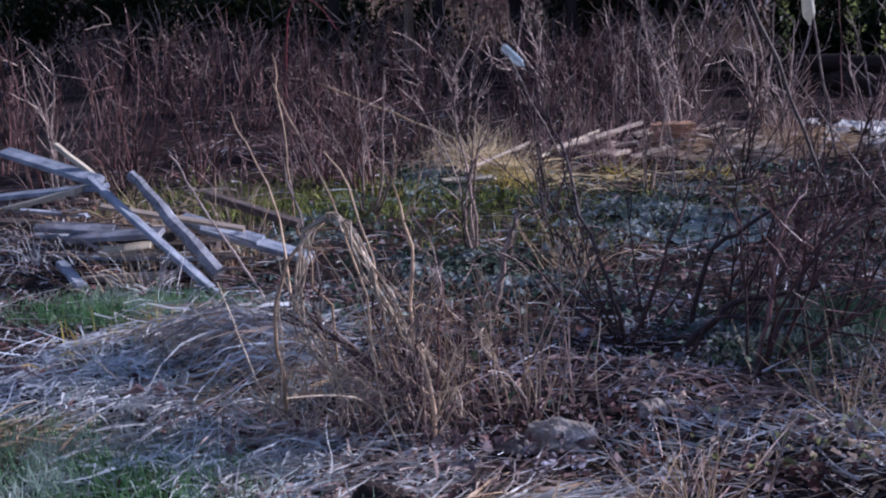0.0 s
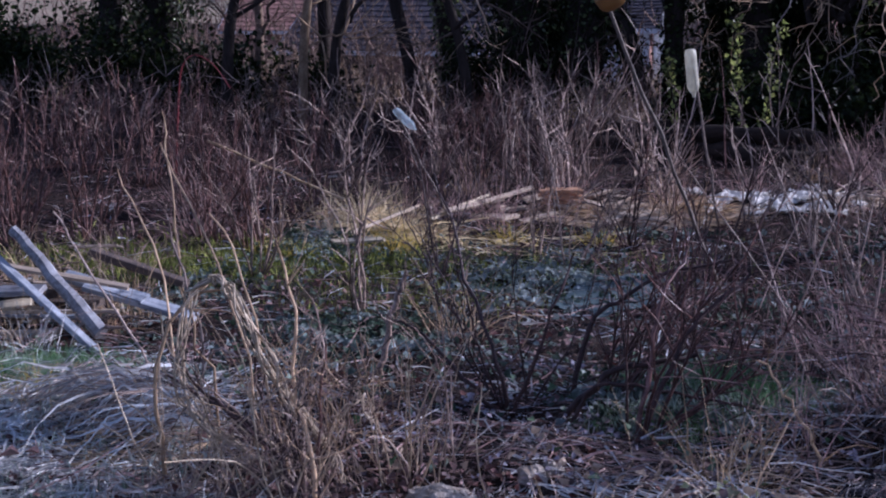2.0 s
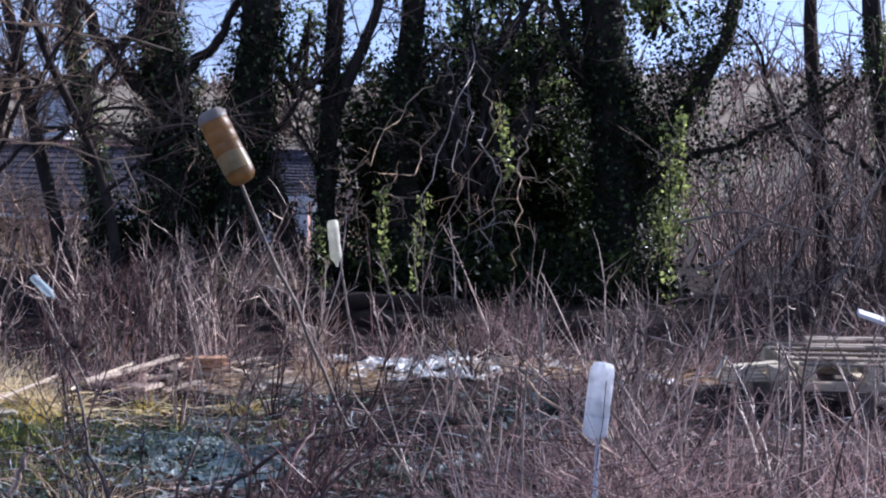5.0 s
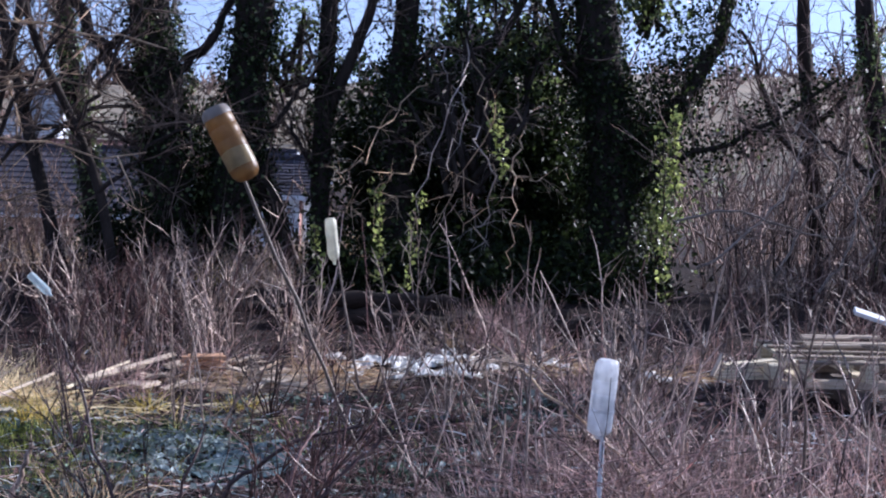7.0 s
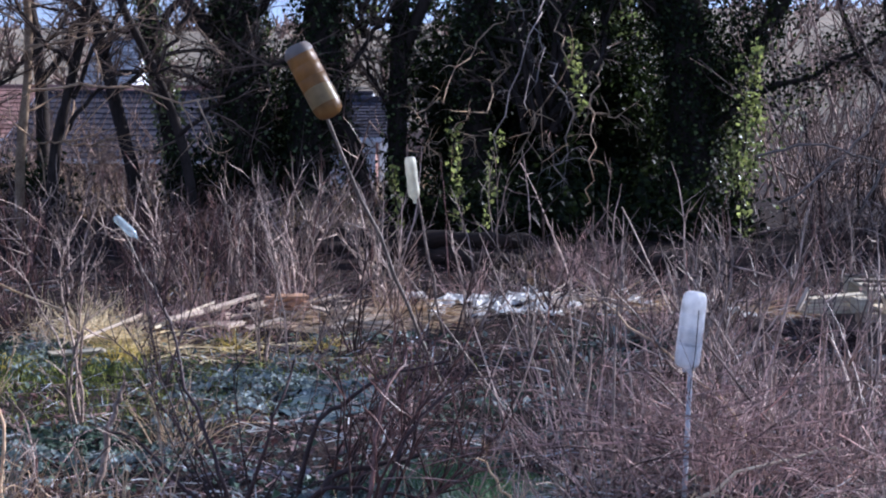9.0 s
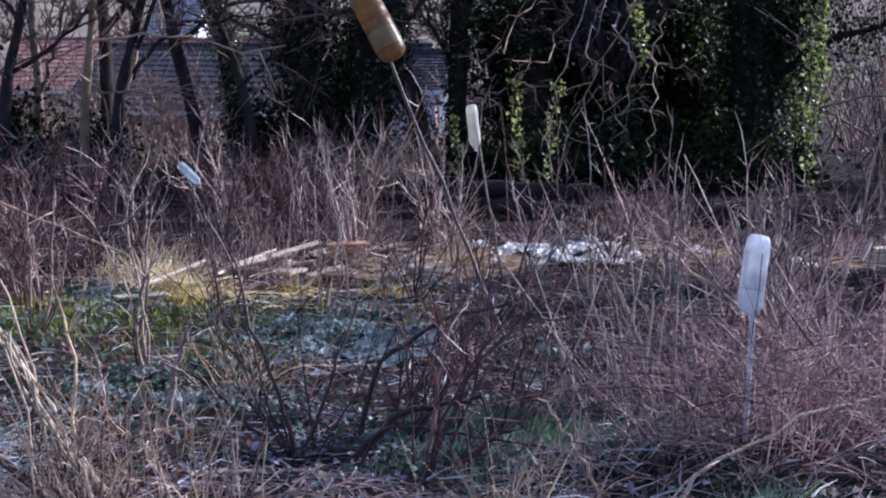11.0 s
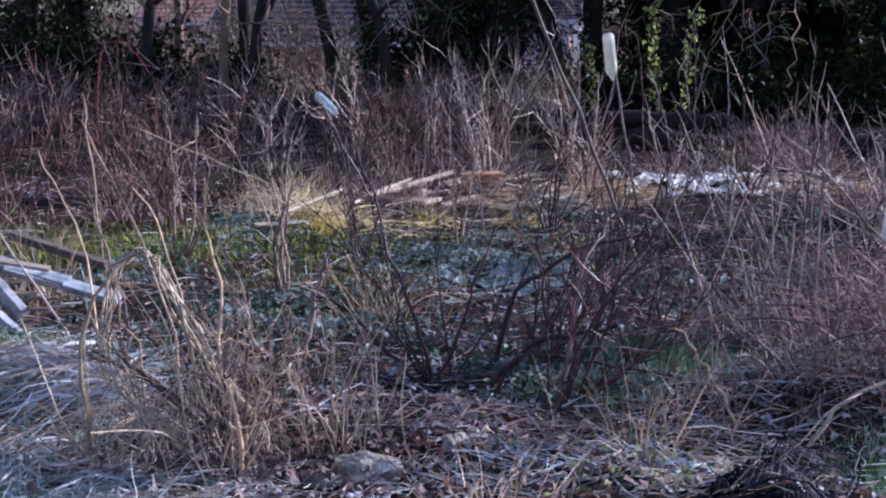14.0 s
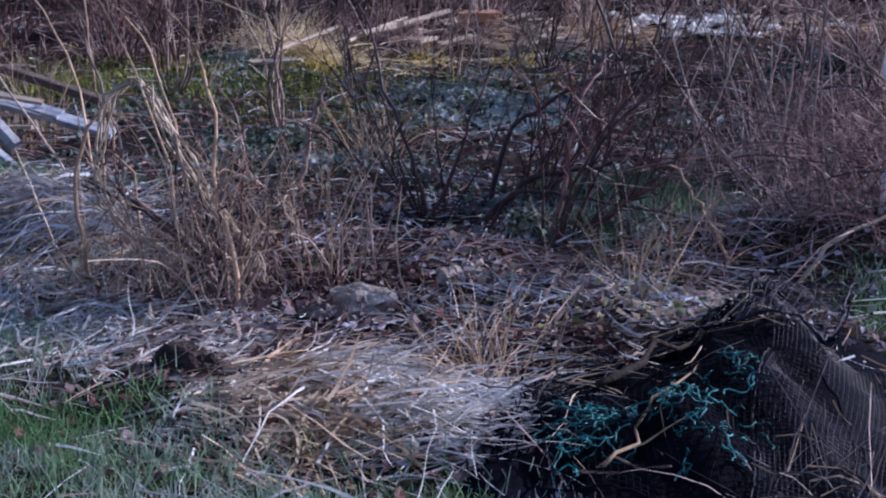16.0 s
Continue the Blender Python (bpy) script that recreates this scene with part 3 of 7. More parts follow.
def turf(name, keep, n, x0, x1, y0, y1, lo, hi, mat, label, wide=0.006):
    rng = np.random.default_rng(n)
    x, y = scatter(rng, n, x0, x1, y0, y1, keep)
    m = len(x)
    way = np.stack([rng.normal(0, 0.35, m), rng.normal(0, 0.35, m), np.ones(m)], -1)
    p = bend(rng, on_ground(x, y, -0.005), way, rng.uniform(lo, hi, m), 4, 0.12, 0.12)
    return stuff(name, ribbons(p, rng.uniform(0.5, 1, m) * wide, rng), mat, label, "grass")


turf("green_turf", lambda x, y: green_at(x, y) ** 1.2 * (y < 6.8), 300000, -5, 1.3, 2.2, 9.2, 0.03, 0.10, GRASS, "short green grass silvered by frost")
turf("frosted_turf", lambda x, y: np.clip(0.35 + 0.65 * np.sin(5.1 * x + 2.2 * y) * np.sin(4.3 * y - 2.7 * x), 0.04, 1) * np.exp(-(((x + 2.6) / 0.85) ** 2 + ((y - 3.95) / 0.75) ** 2) ** 2), 3800, -3.6, -1.6, 3.0, 5.0, 0.03, 0.09, HOAR, "short grass bleached pale blue-green by hoar frost", 0.011)
turf("mossy_turf", lambda x, y: np.minimum(1, 0.6 * green_at(x, y) * (y > 6.8) + 0.3 * np.exp(-((x + 2.6) / 1.5) ** 2 - ((y - 8.5) / 0.5) ** 2)), 60000, -5.2, 0.5, 6.8, 9.6, 0.03, 0.09, MOSS, "yellow-green mossy grass in patches", 0.010)


turf("green_turf", lambda x, y: 0.9 * np.exp(-(((x + 0.31) / 0.25) ** 2 + ((y - 5.72) / 0.34) ** 2) ** 2), 2600, -0.7, 0.1, 5.2, 6.2, 0.07, 0.17, GRASS, "tuft of fresh green grass among dark stems", 0.008)


def tussock(rng, x, y, n, lo, hi, spread, mat, label, name="grass_tussock", width=(0.003, 0.0075), droop=0.14, lean=1.0):
    """A clump of arching dead grass on one base."""
    a, r = rng.uniform(0, 6.283, n), np.abs(rng.normal(0, spread * 0.35, n))
    bx, by = r * np.cos(a), r * np.sin(a)
    way = np.stack([np.cos(a), np.sin(a), np.zeros(n)], -1) * rng.uniform(0, lean, (n, 1)) + np.array([0, 0, 1.0]) + rng.normal(0, 0.2, (n, 3))
    p = bend(rng, np.stack([bx, by, np.zeros(n) - 0.01], -1), way, rng.uniform(lo, hi, n), 6, rng.uniform(0, droop * 2, n), 0.10)
    p[:, :, 2] = np.maximum(p[:, :, 2], -0.01)
    ob = tagged(empty(name, (x, y, float(ground_z(x, y)))), label, "grass", group="dead grass tussocks")
    wide = rng.uniform(*width, n)
    for k in range(3):
        part("blade_clump", mesh_of("blade_clump", *ribbons(p[k::3], wide[k::3], rng), mat), ob)["kind"] = "stuff"
    return ob


# ---------------------------------------------------------------- shrubs
def cane_mesh(rng, base, way, length, thick, twigs, mat, droop=0.0, wobble=0.06, twig_len=0.3, sides=5, k=9, lift=0.02, name="cane"):
    """One woody stem with its side twigs as a single mesh."""
    p = bend(rng, [base], [way], [length], k, droop, wobble, lift)
    r = np.linspace(thick, thick * 0.3, k)[None]
    pieces = [tubes(p, r, sides)]
    if twigs:
        idx = rng.uniform(0.25, 0.97, twigs) * (k - 1)
        lo = np.floor(idx).astype(int)
        fr = (idx - lo)[:, None]
        at = p[0, lo] * (1 - fr) + p[0, np.minimum(lo + 1, k - 1)] * fr
        tan = p[0, np.minimum(lo + 1, k - 1)] - p[0, lo]
        tan /= np.linalg.norm(tan, axis=1, keepdims=True)
        tw = tan * 0.9 + rng.normal(0, 0.55, (twigs, 3)) + np.array([0, 0, 0.25])
        L = rng.uniform(0.3, 1.0, twigs) * twig_len
        q = bend(rng, at, tw, L, 4, droop, 0.12, 0.05)
        pieces.append(tubes(q, np.linspace(1, 0.45, 4)[None] * thick * rng.uniform(0.38, 0.62, (twigs, 1)), 3))
    v, f = join(pieces)
    return mesh_of(name, v, f, mat)


def shrub(name, x, y, n, lo, hi, fan, thick, twigs, mat, label, seed, lean=(0, 0), droop=0.0, twig_len=0.3, base_spread=0.06,
          group="bare shrubs", wobble=0.135):
    rng = np.random.default_rng(seed)
    ob = tagged(empty(name, (x, y, float(ground_z(x, y)))), label, "shrub", group=group)
    for _ in range(n):
        a, s = rng.uniform(0, 6.283), fan * np.sqrt(rng.uniform(0.02, 1))
        way = (math.cos(a) * s + lean[0], math.sin(a) * s + lean[1], 1.0)
        base = (math.cos(a) * base_spread * s / max(fan, 1e-3), math.sin(a) * base_spread * s / max(fan, 1e-3), -0.03)
        part("stem", cane_mesh(rng, base, way, rng.uniform(lo, hi), thick * rng.uniform(0.6, 1.1), twigs, mat, droop, wobble, twig_len), ob)
    return ob


def copies(source, places, seed, lo=0.8, hi=1.2):
    rng = np.random.default_rng(seed)
    for x, y in places:
        s = rng.uniform(lo, hi)
        ob = copy_thing(source, pose(x, y, float(ground_z(x, y)), 0, 0, rng.uniform(0, 360)))
        ob.scale = (s, s, s * rng.uniform(0.9, 1.1))

# the four kinds of shrub that fill the plot
red_shrub = shrub("red_stemmed_shrub", -4.81, 8.6, 14, 0.6, 1.05, 0.42, 0.009, 7, TWIG_RED, "upright bare shrub with many red-brown stems", 21, group="red-stemmed shrubs", twig_len=0.25, base_spread=0.12)
red_shrub_2 = shrub("red_stemmed_shrub", -4.0, 8.9, 13, 0.55, 0.95, 0.45, 0.009, 7, TWIG_RED, "upright bare shrub with many red-brown stems", 22, group="red-stemmed shrubs", twig_len=0.25, base_spread=0.12)
grey_shrub = shrub("cane_shrub", -2.3, 7.0, 6, 0.6, 1.1, 0.5, 0.0105, 6, TWIG_GREY, "open bare shrub with thin grey-brown canes", 23, group="grey cane shrubs")
grey_shrub_2 = shrub("cane_shrub", 0.4, 7.4, 6, 0.6, 1.15, 0.45, 0.0105, 6, TWIG_GREY, "open bare shrub with thin grey-brown canes", 24, group="grey cane shrubs")
dark_shrub = shrub("dark_shrub", -0.55, 8.3, 8, 0.5, 1.0, 0.7, 0.009, 6, TWIG_DARK, "sprawling bare shrub with dark stems", 25, group="dark shrubs")
copies(red_shrub, [(-5.6, 8.9), (-3.6, 8.7), (-6.3, 9.6), (-4.5, 9.9), (-5.4, 10.6)], 31)
copies(red_shrub_2, [(-5.2, 8.2), (-3.75, 10.1), (-6.6, 8.6), (-2.9, 10.6), (-4.9, 11.2), (-6.2, 11.0)], 32)
copies(red_shrub_2, [(-5.9, 8.2), (-6.3, 7.6), (-6.9, 9.2), (-7.2, 8.4)], 36)
copies(grey_shrub, [(-5.5, 7.8), (-6.0, 7.2), (1.2, 7.8), (-3.3, 7.9), (-1.7, 8.9), (0.7, 9.3), (1.3, 8.9), (-0.9, 10.3), (0.9, 6.5), (1.6, 6.9)], 33)
copies(grey_shrub_2, [(0.1, 9.1), (1.3, 10.0), (-2.4, 11.4), (2.3, 6.9), (1.0, 5.9), (1.5, 5.6), (1.2, 9.3), (-1.4, 8.7), (-0.3, 9.9)], 34)
copies(dark_shrub, [(-2.2, 8.3), (0.9, 8.3), (-1.1, 9.2), (0.3, 10.5), (1.4, 7.6)], 35)

shrub("tall_cane_shrub", -2.1, 12.3, 12, 0.9, 1.6, 0.45, 0.013, 7, TWIG_GREY, "tall pale bare shrub with sunlit tips", 44, group="", twig_len=0.4)
shrub("tall_cane_shrub", -1.75, 11.6, 8, 0.7, 1.3, 0.5, 0.012, 7, TWIG_GREY, "tall pale bare shrub with sunlit tips", 45, group="", twig_len=0.4)

# pale stalk colour stands in for sunlight that doesn't reach these stems
for i, (x, y) in enumerate([(-2.7, 11.3), (-3.2, 12.0), (-1.3, 12.2), (-2.5, 12.9), (-3.9, 11.7), (-1.0, 11.2), (-4.6, 12.4), (-1.8, 10.9)]):
    shrub("tall_cane_shrub", x, y, 7, 0.6, 1.05, 0.4, 0.010, 6, PALE_STALK if i % 3 else TWIG_RED, "tall pale bare shrub with sunlit tips" if i % 3 else "tall red-brown bare shrub", 460 + i, group="tall cane shrubs", twig_len=0.35)

# single bushes near the walker
shrub("spreading_shrub", -1.11, 5.3, 7, 0.6, 1.1, 0.55, 0.006, 7, TWIG_DARK, "bare bush with long dark canes forking upward", 41, lean=(-0.18, 0.1), group="")
shrub("leaning_shrub", -0.56, 5.0, 8, 0.55, 1.0, 0.6, 0.009, 9, TWIG_RED, "dark red-brown bush leaning over with forked branches", 42, lean=(0.45, 0.15), group="", twig_len=0.4)
shrub("leaning_shrub", -0.75, 5.55, 8, 0.5, 0.95, 0.6, 0.008, 8, TWIG_RED, "dark red-brown bush leaning over with forked branches", 43, lean=(0.4, 0.1), group="", twig_len=0.35)


def strands(rng, line, n, spread, thick, k=16, twist=2.0):
    """Thin stems twining loosely along one line."""
    c = spline(line, k)
    u = np.linspace(0, 1, k)
    out = []
    for _ in range(n):
        ph, tw = rng.uniform(0, 6.283), rng.uniform(0.5, 1.0) * twist * 6.283
        r = spread * rng.uniform(0.3, 1.2) * (0.5 + np.sin(u * 3.14159 * rng.uniform(0.7, 1.3)) * 0.7)
        off = np.stack([np.cos(ph + tw * u), np.sin(ph + tw * u), 0.5 * np.sin(1.7 * tw * u + ph)], -1) * r[:, None]
        out.append(c + off + rng.normal(0, spread * 0.18, (k, 3)))
    out = np.array(out)
    return tubes(out, np.full((n, k), thick) * rng.uniform(0.6, 1.4, (n, 1)), 4)


def vine_bush(label):
    """A low bush of dark stems from one foot, hung with ropes of dried vine and a haze of fine fibres."""
    rng = np.random.default_rng(51)
    o = np.array([-1.53, 3.95, float(ground_z(-1.53, 3.95))])
    ob = tagged(empty("vine_covered_bush", o), label, "shrub")
    for pts, r, m in [([(-1.53, 3.95, -0.03), (-1.61, 3.95, 0.18), (-1.8, 3.97, 0.32), (-1.94, 4.0, 0.42)], 0.010, TWIG_DARK),
                      ([(-1.52, 3.95, -0.03), (-1.56, 3.98, 0.2), (-1.60, 4.0, 0.34), (-1.66, 4.05, 0.5)], 0.009, TWIG_DARK),
                      ([(-1.51, 3.95, -0.03), (-1.47, 3.96, 0.18), (-1.46, 3.98, 0.4), (-1.44, 4.0, 0.55)], 0.007, TWIG_RED),
                      ([(-1.52, 3.93, -0.03), (-1.50, 3.9, 0.12), (-1.52, 3.9, 0.27), (-1.50, 3.92, 0.36)], 0.006, TWIG_DARK),
                      ([(-1.53, 3.95, -0.03), (-1.6, 3.93, 0.1), (-1.62, 3.9, 0.22), (-1.7, 3.9, 0.3)], 0.006, TWIG_RED),
                      ([(-1.5, 3.96, -0.03), (-1.40, 4.0, 0.2), (-1.36, 4.0, 0.42), (-1.25, 4.05, 0.56)], 0.006, TWIG_GREY),
                      ([(-1.5, 3.97, -0.03), (-1.42, 4.1, 0.16), (-1.32, 4.15, 0.30), (-1.18, 4.2, 0.36)], 0.006, TWIG_RED),
                      ([(-1.52, 3.96, -0.03), (-1.56, 4.1, 0.25), (-1.53, 4.2, 0.45), (-1.58, 4.25, 0.62)], 0.006, TWIG_GREY)]:
        q = spline([np.array(p) for p in pts], 14) + rng.normal(0, 0.005, (14, 3)) - o
        tw = twig_spray(rng, q[4:], np.gradient(q, axis=0)[4:] * 14, 9, 0.20, r * 0.35, 0.55, 1, 0.02)
        part("stem", mesh_of("stem", *join([tubes(q, np.linspace(r, r * 0.5, 14), 6), tw]), m), ob)
    ropes = [([(-1.46, 3.98, 0.22), (-1.58, 3.97, 0.40), (-1.69, 3.97, 0.58), (-1.76, 3.97, 0.72), (-1.82, 3.98, 0.745)], 9, 0.024, 0.0036),
             ([(-1.70, 3.95, 0.18), (-1.86, 3.95, 0.27), (-1.93, 3.96, 0.37), (-1.94, 3.98, 0.52), (-1.90, 4.0, 0.68), (-1.82, 4.0, 0.74)], 6, 0.018, 0.0034),
             ([(-2.02, 4.0, 0.45), (-2.0, 3.95, 0.28), (-2.03, 3.93, 0.1), (-2.04, 3.92, 0.0)], 3, 0.012, 0.0022),
             ([(-1.62, 3.93, 0.1), (-1.52, 3.9, 0.3), (-1.48, 3.95, 0.5), (-1.46, 4.0, 0.6)], 5, 0.03, 0.0022),
             ([(-1.5, 3.9, 0.02), (-1.42, 3.88, 0.16), (-1.38, 3.88, 0.23), (-1.36, 3.9, 0.12)], 3, 0.012, 0.0024),
             ([(-1.52, 3.9, 0.0), (-1.55, 3.87, 0.14), (-1.62, 3.86, 0.2), (-1.74, 3.88, 0.17)], 4, 0.02, 0.002),
             ([(-1.48, 3.95, 0.1), (-1.4, 3.97, 0.3), (-1.34, 4.0, 0.38), (-1.3, 4.0, 0.3)], 4, 0.02, 0.0019),
             ([(-1.78, 3.92, 0.0), (-1.8, 3.92, 0.2), (-1.86, 3.95, 0.34), (-1.96, 3.96, 0.33)], 4, 0.025, 0.002)]
    for line, n, spread, thick in ropes:
        v, f = strands(rng, [np.array(p) for p in line], n, spread, thick)
        part("vine", mesh_of("vine", v - o, f, VINE_PALE if n != 5 else PALE_STALK), ob, "rope of twining straw-coloured dried vine")
    n = 380
    t = rng.uniform(0, 1, n)
    st = np.stack([-2.0 + 0.62 * t + rng.normal(0, 0.05, n), 3.93 + rng.normal(0, 0.09, n), np.abs(rng.normal(0, 0.14, n)) + 0.10 * t], -1)
    p = bend(rng, st - o, np.stack([rng.normal(-0.15, 0.6, n), rng.normal(0, 0.4, n), rng.normal(0.25, 0.6, n)], -1), rng.uniform(0.05, 0.24, n), 6, rng.uniform(0, 0.4, n), 0.18)
    p[:, :, 2] = np.maximum(p[:, :, 2], 0.0)
    part("fibre", mesh_of("fibre", *tubes(p, np.full((n, 6), 0.0009) * rng.uniform(0.6, 1.5, (n, 1)), 3), PALE_STALK), ob, "haze of fine greyish dried tendrils")["kind"] = "stuff"
    n = 170
    t = rng.uniform(0, 1, n)
    st = np.stack([-1.72 + 0.5 * t + rng.normal(0, 0.06, n), 3.97 + rng.normal(0, 0.1, n), rng.uniform(0.12, 0.5, n)], -1)
    p = bend(rng, st - o, np.stack([rng.normal(0.05, 0.4, n), rng.normal(0, 0.4, n), rng.uniform(0.2, 1.0, n)], -1), rng.uniform(0.06, 0.26, n), 6, rng.uniform(0, 0.1, n), 0.16)
    part("fibre", mesh_of("fibre", *tubes(p, np.full((n, 6), 0.0011) * rng.uniform(0.6, 1.5, (n, 1)), 3), VINE), ob, "fine straw-coloured tendrils")["kind"] = "stuff"
    n = 60
    c = np.stack([rng.normal(-1.4, 0.15, n), rng.normal(3.9, 0.08, n), rng.uniform(0.01, 0.16, n)], -1) - o
    part("withered_leaves", mesh_of("withered_leaves", *leaves(c, rng.uniform(0.012, 0.035, n), rng, fold=0.8), LEAF_DEAD), ob, "shrivelled russet leaves")
    return ob


vine_bush("low dark-stemmed bush hung with ropes of straw-coloured dried vine")


def straw_thatch(label):
    """A mound of long dead grass slumped to one side over a dark hollow."""
    rng = np.random.default_rng(52)
    n = 260
    u, w = rng.uniform(0, 1, n), rng.uniform(0, 1, n)
    top = np.array([-2.58, 4.75, 0.17])[None] * (1 - u[:, None]) + np.array([-2.05, 4.45, 0.17])[None] * u[:, None] + rng.normal(0, 0.06, (n, 3)) * np.array([1.3, 1.3, 0.6])
    low = np.array([-2.95, 4.50, 0.08])[None] * (1 - u[:, None]) + np.array([-2.42, 4.20, 0.03])[None] * u[:, None] + rng.normal(0, 0.10, (n, 3))
    L = rng.uniform(0.35, 1.25, (n, 1))
    s = np.linspace(0, 1, 7)[None, :, None]
    p = top[:, None] * (1 - s * L[:, None]) + low[:, None] * (s * L[:, None])
    p[:, :, 2] += 0.07 * np.sin(np.linspace(0, 3.14159, 7))[None] * rng.uniform(0.3, 1.3, (n, 1)) + (w * 0.05 - 0.04)[:, None]
    p = p + rng.normal(0, 0.013, p.shape)
    p[:, :, 2] = np.maximum(p[:, :, 2], ground_z(p[:, :, 0], p[:, :, 1]) + 0.006)
    k = rng.random(n) < 0.5
    o = np.array([-2.45, 4.5, float(ground_z(-2.45, 4.5))])
    ob = tagged(empty("straw_mound", o), label, "straw")
    part("blade_clump", mesh_of("blade_clump", *ribbons(p[~k] - o, rng.uniform(0.007, 0.018, int((~k).sum())), rng, 1.0), STRAW_FROST), ob, "frost-whitened straw")["kind"] = "stuff"
    part("blade_clump", mesh_of("blade_clump", *ribbons(p[k] - o, rng.uniform(0.004, 0.009, int(k.sum())), rng, 1.0), PALE_STALK), ob, "mauve-brown straw")["kind"] = "stuff"
    return ob


# thin pale stems standing round the bush
rng = np.random.default_rng(53)
for cx_, cy_, n_ in ((-1.75, 4.15, 18), (-1.5, 4.2, 20), (-1.25, 4.15, 17), (-1.95, 4.0, 13), (-1.6, 3.85, 9), (-1.15, 4.35, 12)):
    x, y = rng.normal(cx_, 0.10, n_), rng.normal(cy_, 0.08, n_)
    p = bend(rng, on_ground(x, y, -0.02), np.stack([rng.normal(-0.1, 0.3, n_), rng.normal(0, 0.25, n_), np.ones(n_)], -1), rng.uniform(0.2, 0.72, n_), 9, rng.uniform(0, 0.12, n_), 0.09)
    base = np.array([cx_, cy_, float(ground_z(cx_, cy_))])
    ob = tagged(empty("pale_grass_tuft", base), "loose tuft of thin straw-pale dead stems round a bush", "grass", group="pale grass tufts")
    part("blade_clump", mesh_of("blade_clump", *tubes(p - base, np.linspace(0.0034, 0.0018, 9)[None] * rng.uniform(0.6, 1.4, (n_, 1)), 3), VINE_PALE if n_ % 4 else PALE_STALK), ob)["kind"] = "stuff"

straw_thatch("slumped mound of long frosted straw combed one way")

# tall arching vine stems over the bush
for i, (bx, by, tx, ty, tz) in enumerate([(-1.75, 4.3, -2.4, 4.85, 1.05), (-2.35, 4.9, -3.2, 6.0, 0.8), (-1.6, 4.1, -1.95, 4.3, 0.9), (-1.9, 4.2, -2.05, 4.2, 0.66)]):
    rng = np.random.default_rng(60 + i)
    s = np.linspace(0, 1, 9)[:, None]
    gz0 = float(ground_z(bx, by))
    p = np.array([bx, by, gz0 - 0.02]) * (1 - s) + np.array([tx, ty, tz]) * s + np.array([0, 0, 0.12]) * np.sin(s * np.pi) + rng.normal(0, 0.012, (9, 3))
    p[0] = (bx, by, gz0 - 0.03)
    ob = new("arching_stem", mesh_of("arching_stem", *tubes(p, np.linspace(0.006, 0.003, 9), 5), VINE))
    tagged(ob, "long pale dead stem arching over the bushes", "stem", group="arching stems")

# single strong stems that lean out of the bushes
def stem_through(points, r0, r1, mat, label, seed, twigs=5):
    rng = np.random.default_rng(seed)
    p = spline(points, 14) + rng.normal(0, 0.006, (14, 3))
    p[0, 2] = min(p[0, 2], points[0][2])
    pc = [tubes(p, np.linspace(r0, r1, 14), 6)]
    if twigs:
        pc.append(twig_spray(rng, p[4:], np.gradient(p, axis=0)[4:] * 12, twigs, 0.22, r1 * 0.7, 0.5, 1))
    ob = new("long_stem", mesh_of("long_stem", *join(pc), mat))
    return tagged(ob, label, "stem", group="long bare stems")


DARK, PALE = "long dark bare stem with side twigs", "long pale dead stem"
stem_through([(-1.09, 5.2, -0.06), (-1.16, 5.2, 0.2), (-1.34, 5.4, 0.53), (-1.54, 5.7, 0.87)], 0.011, 0.005, TWIG_DARK, DARK, 1)
stem_through([(-1.09, 5.2, -0.06), (-0.98, 5.2, 0.25), (-0.93, 5.2, 0.41), (-0.87, 5.3, 0.6)], 0.010, 0.004, TWIG_DARK, DARK, 2)
stem_through([(-1.11, 5.2, -0.06), (-1.3, 5.2, 0.12), (-1.51, 5.3, 0.26), (-1.63, 5.3, 0.32)], 0.010, 0.004, TWIG_DARK, DARK, 3)
stem_through([(-0.57, 4.95, -0.06), (-0.46, 5.0, 0.25), (-0.36, 5.05, 0.44), (-0.18, 5.2, 0.58)], 0.014, 0.006, TWIG_DARK, DARK, 4, 8)
stem_through([(-0.92, 5.15, -0.06), (-0.7, 5.2, 0.17), (-0.54, 5.2, 0.22), (-0.37, 5.3, 0.23)], 0.016, 0.008, TWIG_DARK, "thick dark branch sprawling low", 5, 6)
stem_through([(-0.9, 5.45, -0.06), (-0.83, 5.5, 0.28), (-0.69, 5.5, 0.4), (-0.5, 5.5, 0.52), (-0.27, 5.6, 0.55)], 0.013, 0.006, TWIG_DARK, DARK, 6, 8)
stem_through([(-0.85, 5.1, -0.05), (-0.73, 5.1, 0.15), (-0.47, 5.1, 0.14), (-0.11, 5.0, 0.12)], 0.010, 0.005, TWIG_DARK, "thin dark branch sprawling low", 7)
stem_through([(-0.57, 4.95, -0.06), (-0.53, 5.0, 0.27), (-0.5, 5.1, 0.49), (-0.42, 5.3, 0.66)], 0.011, 0.005, TWIG_RED, DARK, 8, 8)
stem_through([(-1.45, 3.85, -0.05), (-1.69, 4.0, 0.22), (-1.88, 4.1, 0.29), (-2.1, 4.2, 0.34)], 0.010, 0.005, TWIG_DARK, "dark branch reaching out of a vine-covered bush", 9)
stem_through([(-2.0, 3.97, -0.05), (-2.01, 3.95, 0.22), (-2.04, 4.0, 0.39), (-2.02, 4.05, 0.53), (-1.94, 4.1, 0.65), (-1.82, 4.1, 0.67), (-1.78, 4.1, 0.6)], 0.008, 0.005, VINE, "pale dead vine arching over", 10)
